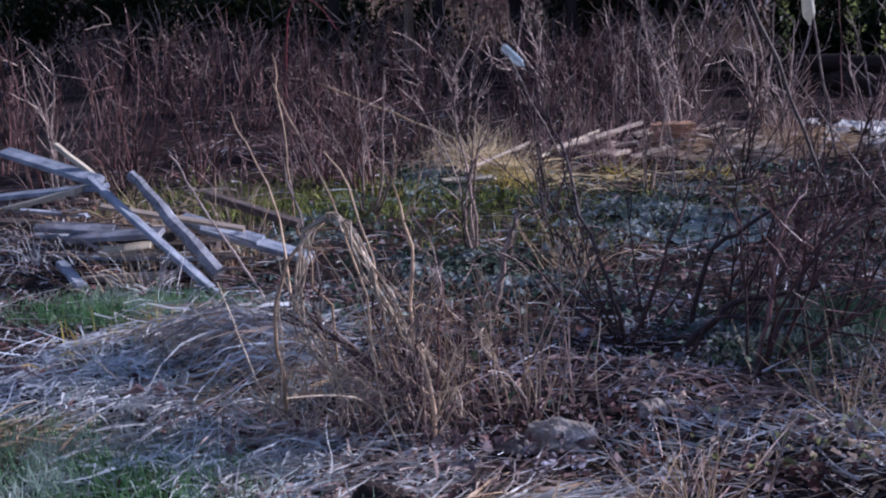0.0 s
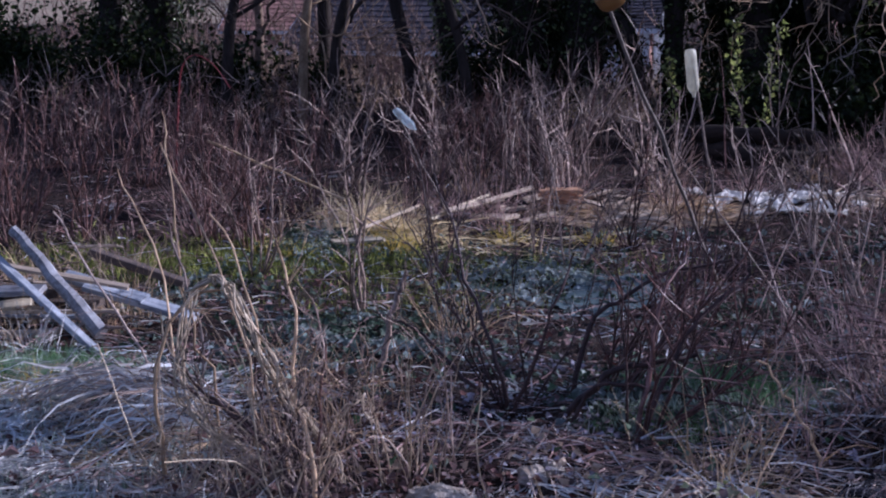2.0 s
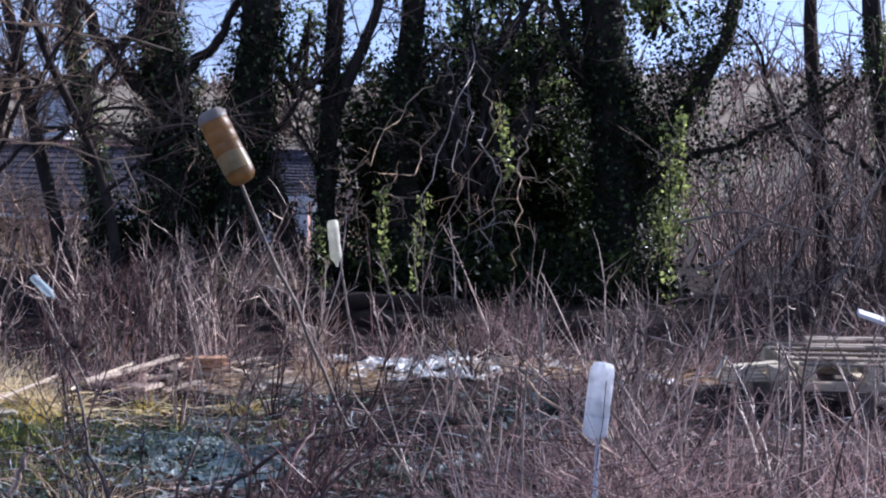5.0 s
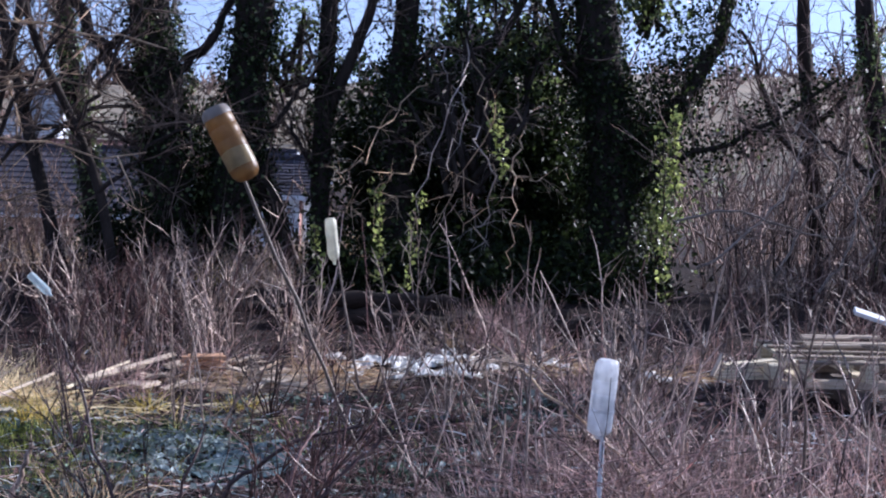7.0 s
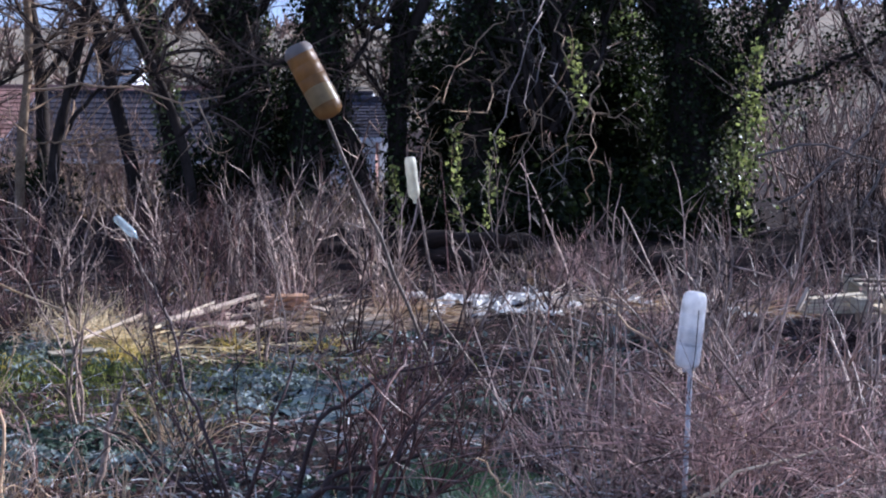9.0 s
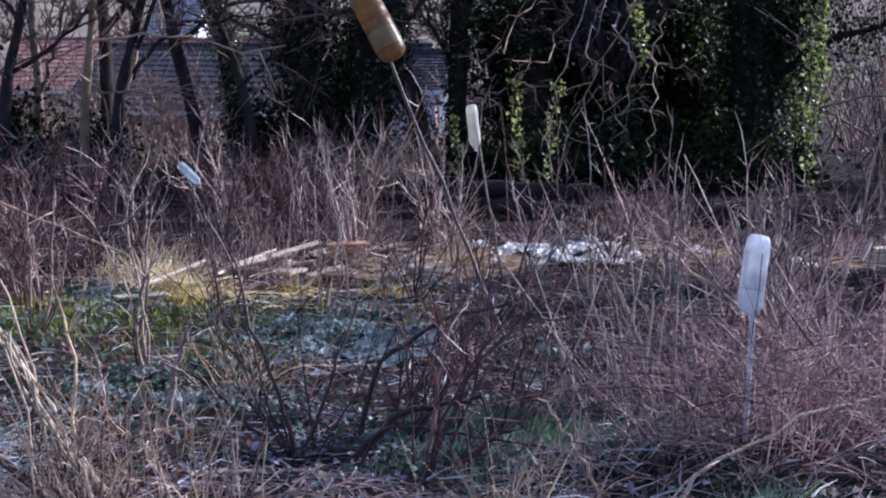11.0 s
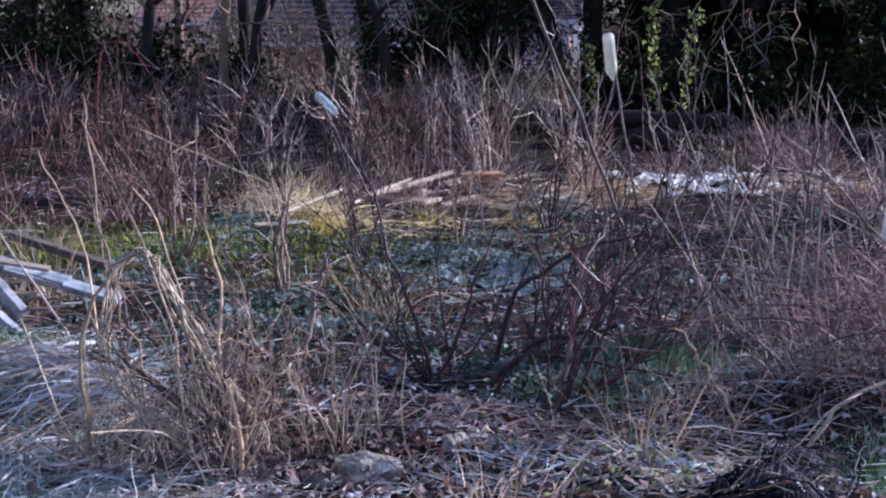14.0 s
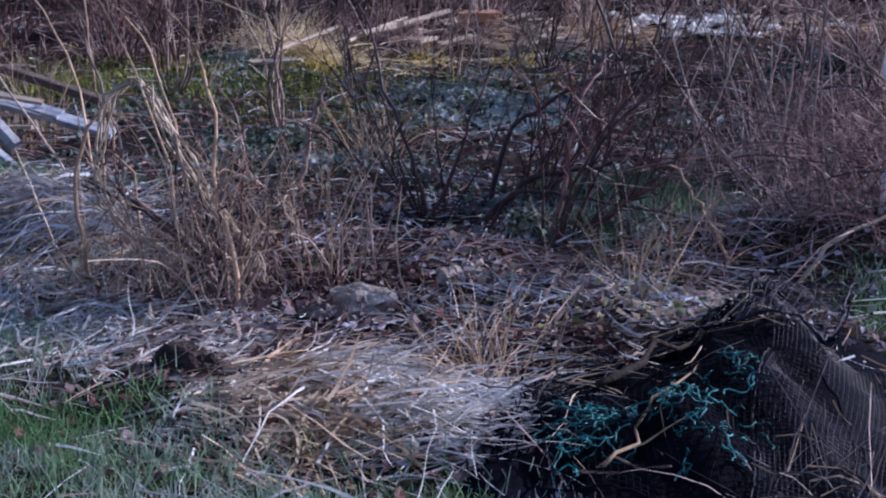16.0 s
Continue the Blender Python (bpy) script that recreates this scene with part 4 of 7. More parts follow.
stem_through([(-3.36, 7.0, -0.05), (-3.4, 7.0, 0.5), (-3.47, 7.1, 0.8), (-3.49, 7.1, 0.99)], 0.006, 0.004, VINE, PALE, 11, 0)
stem_through([(-1.47, 3.85, -0.05), (-1.56, 3.9, 0.18), (-1.66, 4.0, 0.31), (-1.72, 4.05, 0.47)], 0.009, 0.004, TWIG_DARK, DARK, 12)
stem_through([(-1.44, 3.85, -0.05), (-1.48, 3.9, 0.26), (-1.55, 3.95, 0.42), (-1.55, 4.0, 0.63), (-1.64, 4.1, 0.83)], 0.008, 0.004, VINE, PALE, 13)
stem_through([(-1.76, 5.6, -0.05), (-1.73, 5.6, 0.17), (-1.68, 5.6, 0.34), (-1.65, 5.6, 0.44)], 0.016, 0.010, TWIG_GREY, "short stout grey stem", 14, 3)
stem_through([(0.13, 4.6, -0.05), (0.01, 4.7, 0.2), (-0.13, 4.8, 0.37)], 0.007, 0.004, VINE, PALE, 15)
stem_through([(0.28, 4.5, -0.04), (0.40, 4.6, 0.11), (0.52, 4.68, 0.2), (0.78, 4.85, 0.29), (1.2, 5.1, 0.36)], 0.009, 0.006, VINE_PALE, "pale bare branch leaning out of russet grass", 17, 3)
stem_through([(1.1, 5.4, -0.05), (0.88, 5.6, 0.38), (0.52, 5.9, 0.65), (0.27, 6.2, 0.83)], 0.007, 0.004, VINE, PALE, 16)

STEM = "long pale dead stem before the timber pile"
stem_through([(-2.45, 4.95, -0.04), (-2.73, 5.1, 0.27), (-3.04, 5.3, 0.53), (-3.20, 5.4, 0.69)], 0.006, 0.004, PALE_STALK, STEM, 18, 3)
stem_through([(-2.22, 4.65, -0.04), (-2.19, 4.7, 0.27), (-2.28, 4.8, 0.49), (-2.41, 4.9, 0.75)], 0.006, 0.004, PALE_STALK, STEM, 19, 3)
stem_through([(-2.19, 4.7, 0.27), (-2.12, 4.7, 0.31), (-2.05, 4.7, 0.29), (-2.0, 4.7, 0.3)], 0.006, 0.004, PALE_STALK, "pale side shoot of a dead stem", 20, 0)

# ---- tussocks
rng = np.random.default_rng(70)
for x, y, n, lo, hi, sp, mt, lb in [
        (0.75, 5.2, 330, 0.35, 0.75, 0.9, STRAW_PINK, "big russet tussock of dead grass arching over"),
        (0.35, 5.15, 150, 0.25, 0.6, 0.6, PALE_STALK, "russet tussock of dead grass arching over"),
        (1.25, 5.6, 170, 0.4, 0.85, 0.8, STRAW_PINK, "tall russet tussock of dead grass"),
        (1.5, 5.1, 110, 0.3, 0.6, 0.6, PALE_STALK, "russet tussock of dead grass arching over"),
        (1.9, 6.2, 100, 0.4, 0.9, 1.0, STRAW_PINK, "tall russet tussock of dead grass"),
        (1.4, 6.9, 80, 0.4, 0.9, 1.0, STRAW_PINK, "tall russet tussock of dead grass"),
        (2.6, 6.6, 80, 0.4, 0.9, 1.2, STRAW_PINK, "tall russet tussock of dead grass"),
        (0.2, 6.4, 100, 0.3, 0.7, 0.8, STRAW_PINK, "russet tussock of dead grass"),
        (-0.62, 3.62, 45, 0.2, 0.42, 0.3, PALE_STALK, "upright dry straw tuft beside black netting"),
        (-0.55, 3.42, 60, 0.2, 0.42, 0.28, STRAW, "upright dry straw tuft"),
        (0.16, 2.8, 10, 0.2, 0.42, 0.35, PALE_STALK, "a few dry arching grass blades in front of netting"),
        (0.36, 2.85, 14, 0.2, 0.45, 0.35, PALE_STALK, "a few dry arching grass blades in front of netting"),
        (-0.25, 4.5, 60, 0.2, 0.45, 0.5, STRAW, "thin dry straw tuft"),
        (0.05, 4.85, 60, 0.2, 0.5, 0.5, STRAW_PINK, "thin russet grass tuft"),
        (-0.15, 4.25, 35, 0.15, 0.4, 0.5, STRAW, "thin dry straw tuft"),
        (-3.15, 9.7, 170, 0.2, 0.42, 0.5, STRAW_SUNLIT, "sunlit golden tussock of dry grass"),
        (-2.9, 9.5, 150, 0.2, 0.42, 0.4, STRAW_SUNLIT, "sunlit golden tussock of dry grass"),
        (-2.62, 10.3, 260, 0.15, 0.34, 0.7, STRAW_PINK, "low mauve-brown mound of dead grass"),
        (-1.95, 9.35, 70, 0.1, 0.24, 0.3, YELLOW_MOSS, "small yellow mossy tuft"),
        (-3.35, 9.35, 90, 0.2, 0.36, 0.4, STRAW, "golden tussock of dry grass"),
        (-3.1, 4.5, 60, 0.05, 0.14, 0.4, YELLOW_MOSS, "low golden mossy tuft in frosted straw"),
        (-2.98, 4.72, 60, 0.05, 0.15, 0.35, YELLOW_MOSS, "low golden mossy tuft in frosted straw"),
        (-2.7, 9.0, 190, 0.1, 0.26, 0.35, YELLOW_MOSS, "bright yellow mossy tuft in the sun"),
        (-3.45, 8.65, 120, 0.05, 0.14, 0.5, YELLOW_MOSS, "low yellow mossy tuft"),
        (-1.3, 9.35, 60, 0.06, 0.16, 0.3, YELLOW_MOSS, "low yellow mossy tuft"),
        (0.55, 12.2, 260, 0.3, 0.62, 0.7, STRAW_PINK, "feathery pinkish clump of dead grass below the trees"),
        (-2.75, 4.45, 30, 0.10, 0.22, 0.5, STRAW, "dry straw tuft with frosted tips")]:
    tussock(rng, x, y, n, lo, hi, sp, mt, lb)
rng = np.random.default_rng(71)
kinds = [tussock(rng, -1.7, 6.6, 80, 0.2, 0.55, 0.5, STRAW, "sparse dry grass tuft among the canes"),
         tussock(rng, -0.6, 7.6, 70, 0.2, 0.6, 0.5, STRAW_PINK, "sparse russet grass tuft among the canes"),
         tussock(rng, 0.9, 7.1, 80, 0.3, 0.8, 0.5, STRAW_PINK, "sparse russet grass tuft among the canes")]
for i in range(58):
    x, y = rng.uniform(-5, 4), rng.uniform(5.6, 12.5)
    if in_view(x, y, 0.2) and clear_of(x, y) > 0.5 and not (-3.2 < x < 0.4 and 5.4 < y < 9.6):
        k = kinds[i % 3] if x < 0.2 else kinds[1 + i % 2]
        o = copy_thing(k, pose(x, y, float(ground_z(x, y)), 0, 0, rng.uniform(0, 360)))

tussock(np.random.default_rng(78), -2.35, 17.2, 420, 0.15, 0.6, 0.9, STRAW, "olive-tan mound of dead grass between the trunks", width=(0.012, 0.025))
tussock(np.random.default_rng(79), -2.7, 17.5, 200, 0.1, 0.4, 0.7, YELLOW_MOSS, "mossy tuft at the foot of the trees", width=(0.012, 0.022))

# tangle over the russet mound
rng = np.random.default_rng(77)
n = 300
st = np.stack([rng.normal(0.8, 0.45, n), rng.normal(5.25, 0.4, n), rng.uniform(0.04, 0.5, n)], -1)
a = rng.uniform(0, 6.283, n)
p = bend(rng, st, np.stack([np.cos(a), np.sin(a) * 0.7, rng.normal(0.15, 0.35, n)], -1), rng.uniform(0.25, 0.8, n), 8, rng.uniform(0, 0.08, n), 0.13)
p[:, :, 2] = np.maximum(p[:, :, 2], ground_z(p[:, :, 0], p[:, :, 1]) + 0.01)
stuff("russet_tangle", tubes(p, np.full((n, 8), 1.0) * rng.uniform(0.0015, 0.0032, (n, 1)), 3), STRAW_PINK, "tangle of russet dead stalks bent in all directions", "stalks")

# tall dry stalks standing through the right half of the plot
rng = np.random.default_rng(72)
x, y = scatter(rng, 260, -1.5, 5, 5.2, 13.5, lambda x, y: in_view(x, y) * smooth(x / y, -0.08, 0.1) * clear_of(x, y) * (1 - 0.65 * smooth(y, 8.8, 10.5)))
n = len(x)
way = np.stack([rng.normal(0.05, 0.38, n), rng.normal(0, 0.3, n), np.ones(n)], -1)
p = bend(rng, on_ground(x, y, -0.02), way, rng.uniform(0.3, 1.05, n), 7, rng.uniform(0, 0.08, n), 0.16)
stuff("dry_stalks", tubes(p, np.linspace(0.0052, 0.0026, 7)[None] * rng.uniform(0.5, 1.6, (n, 1)), 3), STRAW_PINK, "tall thin russet dead stalks standing about", "stalks")

x, y = scatter(rng, 115, -0.6, 3.5, 5.2, 9.5, lambda x, y: in_view(x, y) * smooth(x / y, -0.06, 0.1) * clear_of(x, y))
n = len(x)
p = bend(rng, on_ground(x, y, -0.02), np.stack([rng.normal(-0.1, 0.55, n), rng.normal(0, 0.3, n), np.ones(n)], -1), rng.uniform(0.5, 1.25, n), 7, rng.uniform(0, 0.05, n), 0.05)
stuff("leaning_stalks", tubes(p, np.linspace(0.0058, 0.003, 7)[None] * rng.uniform(0.6, 1.3, (n, 1)), 4), PALE_STALK, "long pale straight stalks leaning through the grass", "stalks")

# rows of shrubs in front of the trees
rng = np.random.default_rng(74)
spots = {0: [], 1: [], 2: [], 3: []}
while sum(len(v) for v in spots.values()) < 74:
    x, y = rng.uniform(-10, 6), rng.uniform(10.9, 17.3)
    if -0.68 * y < x < 0.36 * y and not (-0.9 < x < 1.2 and y < 11.6) and not (-1.7 < x < 3.2 and y > 11.2) and not (abs(x + 0.2 - 1.11 * (y - 11)) < 0.8 and y < 14.5) and not (abs(x + 2.3 - 1.11 * (y - 10)) < 0.7 and y < 14):
        spots[int(rng.integers(0, 4))].append((x, y))
for i, src in enumerate((red_shrub, red_shrub_2, grey_shrub_2, dark_shrub)):
    copies(src, spots[i], 75 + i, 0.6, 0.88)

# tall single stems standing before the trees
rng = np.random.default_rng(81)
for i in range(26):
    x, y = rng.uniform(-4.2, 3.0), rng.uniform(11.0, 14.5)
    L = rng.uniform(0.8, 1.35)
    me = cane_mesh(rng, (0, 0, -0.03), (rng.normal(0, 0.16), rng.normal(0, 0.12), 1), L, rng.uniform(0.007, 0.011), 5, (PALE_STALK, TWIG_GREY, TWIG_RED)[i % 3], 0.0, 0.11, 0.28, name="tall_weed")
    ob = new("tall_weed", me)
    ob.location = (x, y, float(ground_z(x, y)))
    tagged(ob, ("tall pale dead weed with short side twigs", "tall grey dead weed with short side twigs", "tall red-brown dead weed with short side twigs")[i % 3], "weed", group="tall single weeds")

# the thicket in front of the trees
rng = np.random.default_rng(73)
x, y = scatter(rng, 740, -11, 8, 10.8, 18, lambda x, y: ((x > -0.75 * y) & (x < 0.42 * y) & ~((x > -0.8) & (x < 2.2) & (y < 12.6))) * (1 - 0.75 * ((x > -1.7) & (x < 3.2))))
n = len(x)
way = np.stack([rng.normal(0, 0.3, n), rng.normal(0, 0.3, n), np.ones(n)], -1)
p = bend(rng, on_ground(x, y, -0.03), way, rng.uniform(0.4, 1.25, n) * np.clip(0.75 - (y - 10) * 0.02, 0.5, 0.8) * np.where((x > -1.7) & (x < 3.2) & (y > 11.3), 0.4, 1.0), 6, 0, 0.13)
stuff("far_thicket", tubes(p, np.linspace(0.0085, 0.004, 6)[None] * rng.uniform(0.6, 1.4, (n, 1)), 3), TWIG_FAR, "dense thicket of bare red-brown stems under the trees", "thicket")
tw = p[:, 3:6].reshape(-1, 3)[rng.integers(0, n * 3, 1500)]
q = bend(rng, tw, np.stack([rng.normal(0, 0.6, 1500), rng.normal(0, 0.6, 1500), rng.uniform(0.2, 1, 1500)], -1), rng.uniform(0.1, 0.4, 1500), 4, 0, 0.2)
stuff("thicket_twigs", tubes(q, np.linspace(0.006, 0.0035, 4)[None] * rng.uniform(0.7, 1.3, (1500, 1)), 3), TWIG_GREY, "fine pale twigs through the thicket", "twigs")

# ---------------------------------------------------------------- bottles on canes
def bottle(name, low, high, width, mat, label, waist=0.0, top_mat=None, squat=1.0):
    """An upended drinks bottle: its neck at low, its lobed foot at high."""
    L = (Vector(high) - Vector(low)).length
    r = width / 2
    ob = tagged(empty(name), label, "bottle", group="bottles on canes")
    ob.matrix_world = between(low, high)
    prof = [(r * 0.27, 0), (r * 0.28, L * 0.045), (r * 0.33, L * 0.05), (r * 0.33, L * 0.06), (r * 0.30, L * 0.07), (r * 0.52, L * 0.105), (r * 0.80, L * 0.15),
            (r * 0.95, L * 0.20), (r, L * 0.25), (r, L * 0.36), (r * 0.965, L * 0.37), (r, L * 0.385), (r * (1 - waist), L * 0.48), (r * (1 - waist), L * 0.56), (r * 0.965, L * 0.57), (r * (1 - waist), L * 0.58),
            (r, L * 0.66), (r, L * 0.73), (r * 0.965, L * 0.74), (r, L * 0.75), (r, L * 0.88), (r * 0.94, L * 0.95), (r * 0.76, L * 0.99), (r * 0.45, L), (r * 0.15, L * 0.985), (0.0005, L * 0.975)]
    prof = [(a, b * squat if b < L * 0.26 else b) for a, b in prof]
    if top_mat:
        prof = [(r * 0.18, 0), (r * 0.3, L * 0.004), (r * 0.62, L * 0.02), (r * 0.84, L * 0.055), (r * 0.95, L * 0.10), (r, L * 0.16)] + [q for q in prof if q[1] >= L * 0.25]
    body = part("body", mesh_of("body", *lathe(prof, 30, 5, 0.22, L * 0.84), mat), ob)
    ridge = [(r * 0.99, L * 0.335), (r * 1.02, L * 0.345), (r * 1.02, L * 0.365), (r * 0.99, L * 0.375)]
    if not top_mat:
        part("ridge", mesh_of("ridge", *lathe(ridge, 30), mat), ob)
    if top_mat:
        foot = [(r * 1.006, L * 0.87), (r * 1.012, L * 0.90), (r * 0.97, L * 0.955), (r * 0.80, L * 1.0), (r * 0.46, L * 1.012), (r * 0.1, L * 1.0)]
        # pale band round the body paints in the highlight on the amber plastic
        half = np.linspace(0, 2 * np.pi, 31)
        zs = np.array([0.15, 0.19, 0.25, 0.32, 0.39]) * L
        rs = np.array([0.975, 1.012, 1.012, 1.012, 1.008]) * r
        lv = np.stack([rs[:, None] * np.cos(half), rs[:, None] * np.sin(half), zs[:, None] + 0.05 * L * np.cos(half)[None] * np.array([0.3, 0.5, 0.7, 0.9, 1.0])[:, None]], -1)
        li = np.arange(155).reshape(5, 31)
        part("label", mesh_of("label", lv, np.stack([li[:-1, :-1], li[:-1, 1:], li[1:, 1:], li[1:, :-1]], -1).reshape(-1, 4), BOTTLE_HIGHLIGHT), ob, "pale band standing in for a highlight")
        part("foot", mesh_of("foot", *lathe(foot, 30, 5, 0.15, L * 0.9), top_mat), ob, "clouded grey foot")
    return ob


def cane(name, a, b, r0, r1, mat, label, kinks=0.006, seed=1):
    rng = np.random.default_rng(seed)
    k = 10
    s = np.linspace(0, 1, k)[:, None]
    p = np.array(a) * (1 - s) + np.array(b) * s + rng.normal(0, kinks, (k, 3)) * np.sin(s * np.pi)
    r = np.linspace(r0, r1, k) * rng.uniform(0.92, 1.08, k)
    ob = new(name, mesh_of(name, *tubes(p, r, 8), mat))
    return tagged(ob, label, "cane", group="garden canes")


bottle("plastic_bottle", (0.640, 5.1, 0.625), (0.668, 5.1, 0.928), 0.094, BOTTLE_WHITE, "cloudy white plastic bottle upended on a pale cane", squat=0.5)
seam = bpy.data.objects["plastic_bottle"]
line = spline([(0.676, 5.054, 0.865), (0.672, 5.051, 0.80), (0.666, 5.051, 0.70), (0.660, 5.056, 0.655), (0.656, 5.07, 0.60), (0.652, 5.08, 0.54)], 12)
part("thread", mesh_of("thread", *tubes(np.array([seam.matrix_world.inverted() @ Vector(q) for q in line]), np.full(12, 0.0017), 5), BLACK_SHEET), seam, "dark thread hanging down the side")
cane("garden_cane", (0.64, 5.1, -0.05), (0.662, 5.1, 0.90), 0.010, 0.009, WHITE_PAINT, "pale straight cane standing in russet grass", 0.002, 2)
bottle("plastic_bottle", (-0.735, 9.8, 0.91), (-0.775, 9.8, 1.245), 0.086, BOTTLE_CREAM, "cream plastic bottle upended on a thin leaning cane", waist=0.06)
cane("garden_cane", (-0.53, 9.8, -0.05), (-0.765, 9.8, 1.2), 0.010, 0.008, TWIG_GREY, "thin brown cane leaning among dead stems", 0.004, 3)
bottle("plastic_bottle", (-0.735, 5.45, 1.565), (-0.885, 5.45, 1.845), 0.120, BOTTLE_AMBER, "amber plastic bottle with clouded foot on a slanting pole", waist=0.0, top_mat=BOTTLE_GREY)
cane("garden_cane", (-0.42, 7.9, -0.05), (-0.86, 5.43, 1.80), 0.011, 0.0075, BARK_PALE, "long grey wooden pole slanting out of the ground", 0.006, 4)
bottle("plastic_bottle", (-2.68, 9.5, 0.67), (-2.84, 9.5, 0.82), 0.06, BOTTLE_BLUE, "small pale blue plastic bottle on a leaning twig")
cane("garden_cane", (-2.42, 9.6, -0.05), (-2.83, 9.5, 0.81), 0.008, 0.006, TWIG_GREY, "thin grey twig cane leaning in the bushes", 0.006, 5)
cane("garden_cane", (-3.99, 8.8, 0.64), (-3.0, 8.82, 0.255), 0.009, 0.007, STRAW, "fallen straw-coloured bamboo cane resting in a bush", 0.004, 6)


# ---------------------------------------------------------------- timber
def plank(name, a, b, wide, thick, mat, label, roll=0.0, group="scrap timber pile", chew=0.0, seed=0, category="plank"):
    """A worn board from a to b with chamfered edges and ragged ends."""
    rng = np.random.default_rng(seed)
    L = (Vector(b) - Vector(a)).length
    w, h, c = wide / 2, thick / 2, min(wide, thick) * 0.12
    ring = np.array([(-w + c, -h), (w - c, -h), (w, -h + c), (w, h - c), (w - c, h), (-w + c, h), (-w, h - c), (-w, -h + c)])
    k = 7
    v = []
    for i in range(k):
        y = L * i / (k - 1)
        s = ring * (1 + rng.normal(0, 0.012)) + rng.normal(0, thick * 0.03, 2)
        yy = np.full(8, y) + (rng.normal(0, chew, 8) if i in (0, k - 1) else 0)
        v.append(np.stack([s[:, 0], yy, s[:, 1]], -1))
    v = np.concatenate(v)
    i = np.arange(k * 8).reshape(k, 8)
    j = np.roll(i, -1, 1)
    f = np.stack([i[:-1], i[1:], j[1:], j[:-1]], -1).reshape(-1, 4)
    ends = []
    for e, o in ((0, 1), (k - 1, -1)):
        q = i[e][::o]
        ends += [[q[0], q[1], q[2], q[3]], [q[0], q[3], q[4], q[7]], [q[4], q[5], q[6], q[7]]]
    f = np.concatenate([f, np.array(ends)])
    ob = new(name, mesh_of(name, v, f, mat, smooth=False))
    A, B = Vector(a), Vector(b)
    q = (B - A).to_track_quat("Y", "Z").to_matrix().to_4x4()
    ob.matrix_world = Matrix.Translation(A) @ q @ pose(0, 0, 0, 0, roll, 0)
    return tagged(ob, label, category, group=group)


plank("plank", (-4.83, 6.4, 0.525), (-4.0, 6.02, 0.445), 0.085, 0.03, WOOD_GREY, "frosted grey plank lying on the timber pile", 12, seed=1)
plank("plank", (-5.0, 6.45, 0.25), (-3.96, 6.0, 0.42), 0.075, 0.025, WOOD_GREY, "frosted grey plank propped on the timber pile", 10, seed=2)
plank("plank", (-4.85, 6.22, 0.21), (-4.1, 6.0, 0.40), 0.085, 0.025, WOOD_CREAM, "cream-coloured board with sunlight in its tone, propped on the timber pile", 8, seed=3)
plank("lath", (-4.36, 6.2, 0.60), (-4.03, 6.1, 0.43), 0.028, 0.025, WOOD_CREAM, "short thin pale lath sticking up from the pile", seed=4, category="lath")
plank("lath", (-4.05, 6.02, 0.455), (-3.14, 5.6, 0.0), 0.045, 0.03, WOOD_GREY, "long thin grey lath slanting down the pile", seed=44, category="lath")
rng = np.random.default_rng(5)
q = np.linspace(0, 1, 12)[:, None]
q = np.array([-3.80, 6.02, 0.485]) * (1 - q) + np.array([-3.24, 5.84, 0.03]) * q + rng.normal(0, 0.004, (12, 3))
tagged(new("post", mesh_of("post", *tubes(q, np.linspace(0.027, 0.042, 12) * rng.uniform(0.94, 1.06, 12), 7), WOOD_POST, False)), "thick weathered round post slanting down to the grass", "post", group="scrap timber pile")

plank("plank", (-3.66, 6.24, 0.215), (-3.2, 6.22, 0.11), 0.09, 0.03, WOOD_GREY, "bluish frosted board lying behind a post", 14, seed=6)
plank("plank", (-3.52, 6.2, 0.175), (-2.93, 6.24, 0.03), 0.085, 0.03, WOOD_GREY, "bluish frosted board lying in the grass", 16, seed=16)
plank("plank", (-3.75, 6.7, 0.25), (-3.15, 6.6, 0.12), 0.07, 0.04, WOOD_DARK, "dark rail at the back of the pile", seed=7)
plank("plank", (-4.2, 6.0, 0.14), (-3.62, 5.96, 0.20), 0.07, 0.03, WOOD_POST, "short grey board inside the pile", 20, seed=8)
plank("plank", (-4.12, 5.80, 0.06), (-3.80, 5.50, 0.02), 0.05, 0.03, WOOD_GREY, "short frosted offcut in the dead grass", seed=9)
plank("plank", (-3.95, 5.72, 0.0), (-3.45, 5.8, 0.03), 0.06, 0.03, WOOD_PALE, "pale board low in the pile", seed=10)
plank("plank", (-4.6, 6.2, 0.05), (-3.5, 6.3, 0.06), 0.14, 0.04, WOOD_DARK, "dark board at the bottom of the pile", seed=11)
plank("plank", (-4.9, 6.4, 0.12), (-3.7, 6.2, 0.12), 0.12, 0.04, WOOD_DARK, "dark board under the pile", seed=12)
plank("plank", (-3.95, 5.9, 0.10), (-3.7, 5.98, 0.12), 0.06, 0.03, WOOD_CREAM, "broken cream-coloured board end in the pile", 30, seed=13)
plank("plank", (-4.42, 6.05, 0.19), (-3.95, 6.05, 0.18), 0.07, 0.03, WOOD_POST, "grey board across the pile", 25, seed=14)

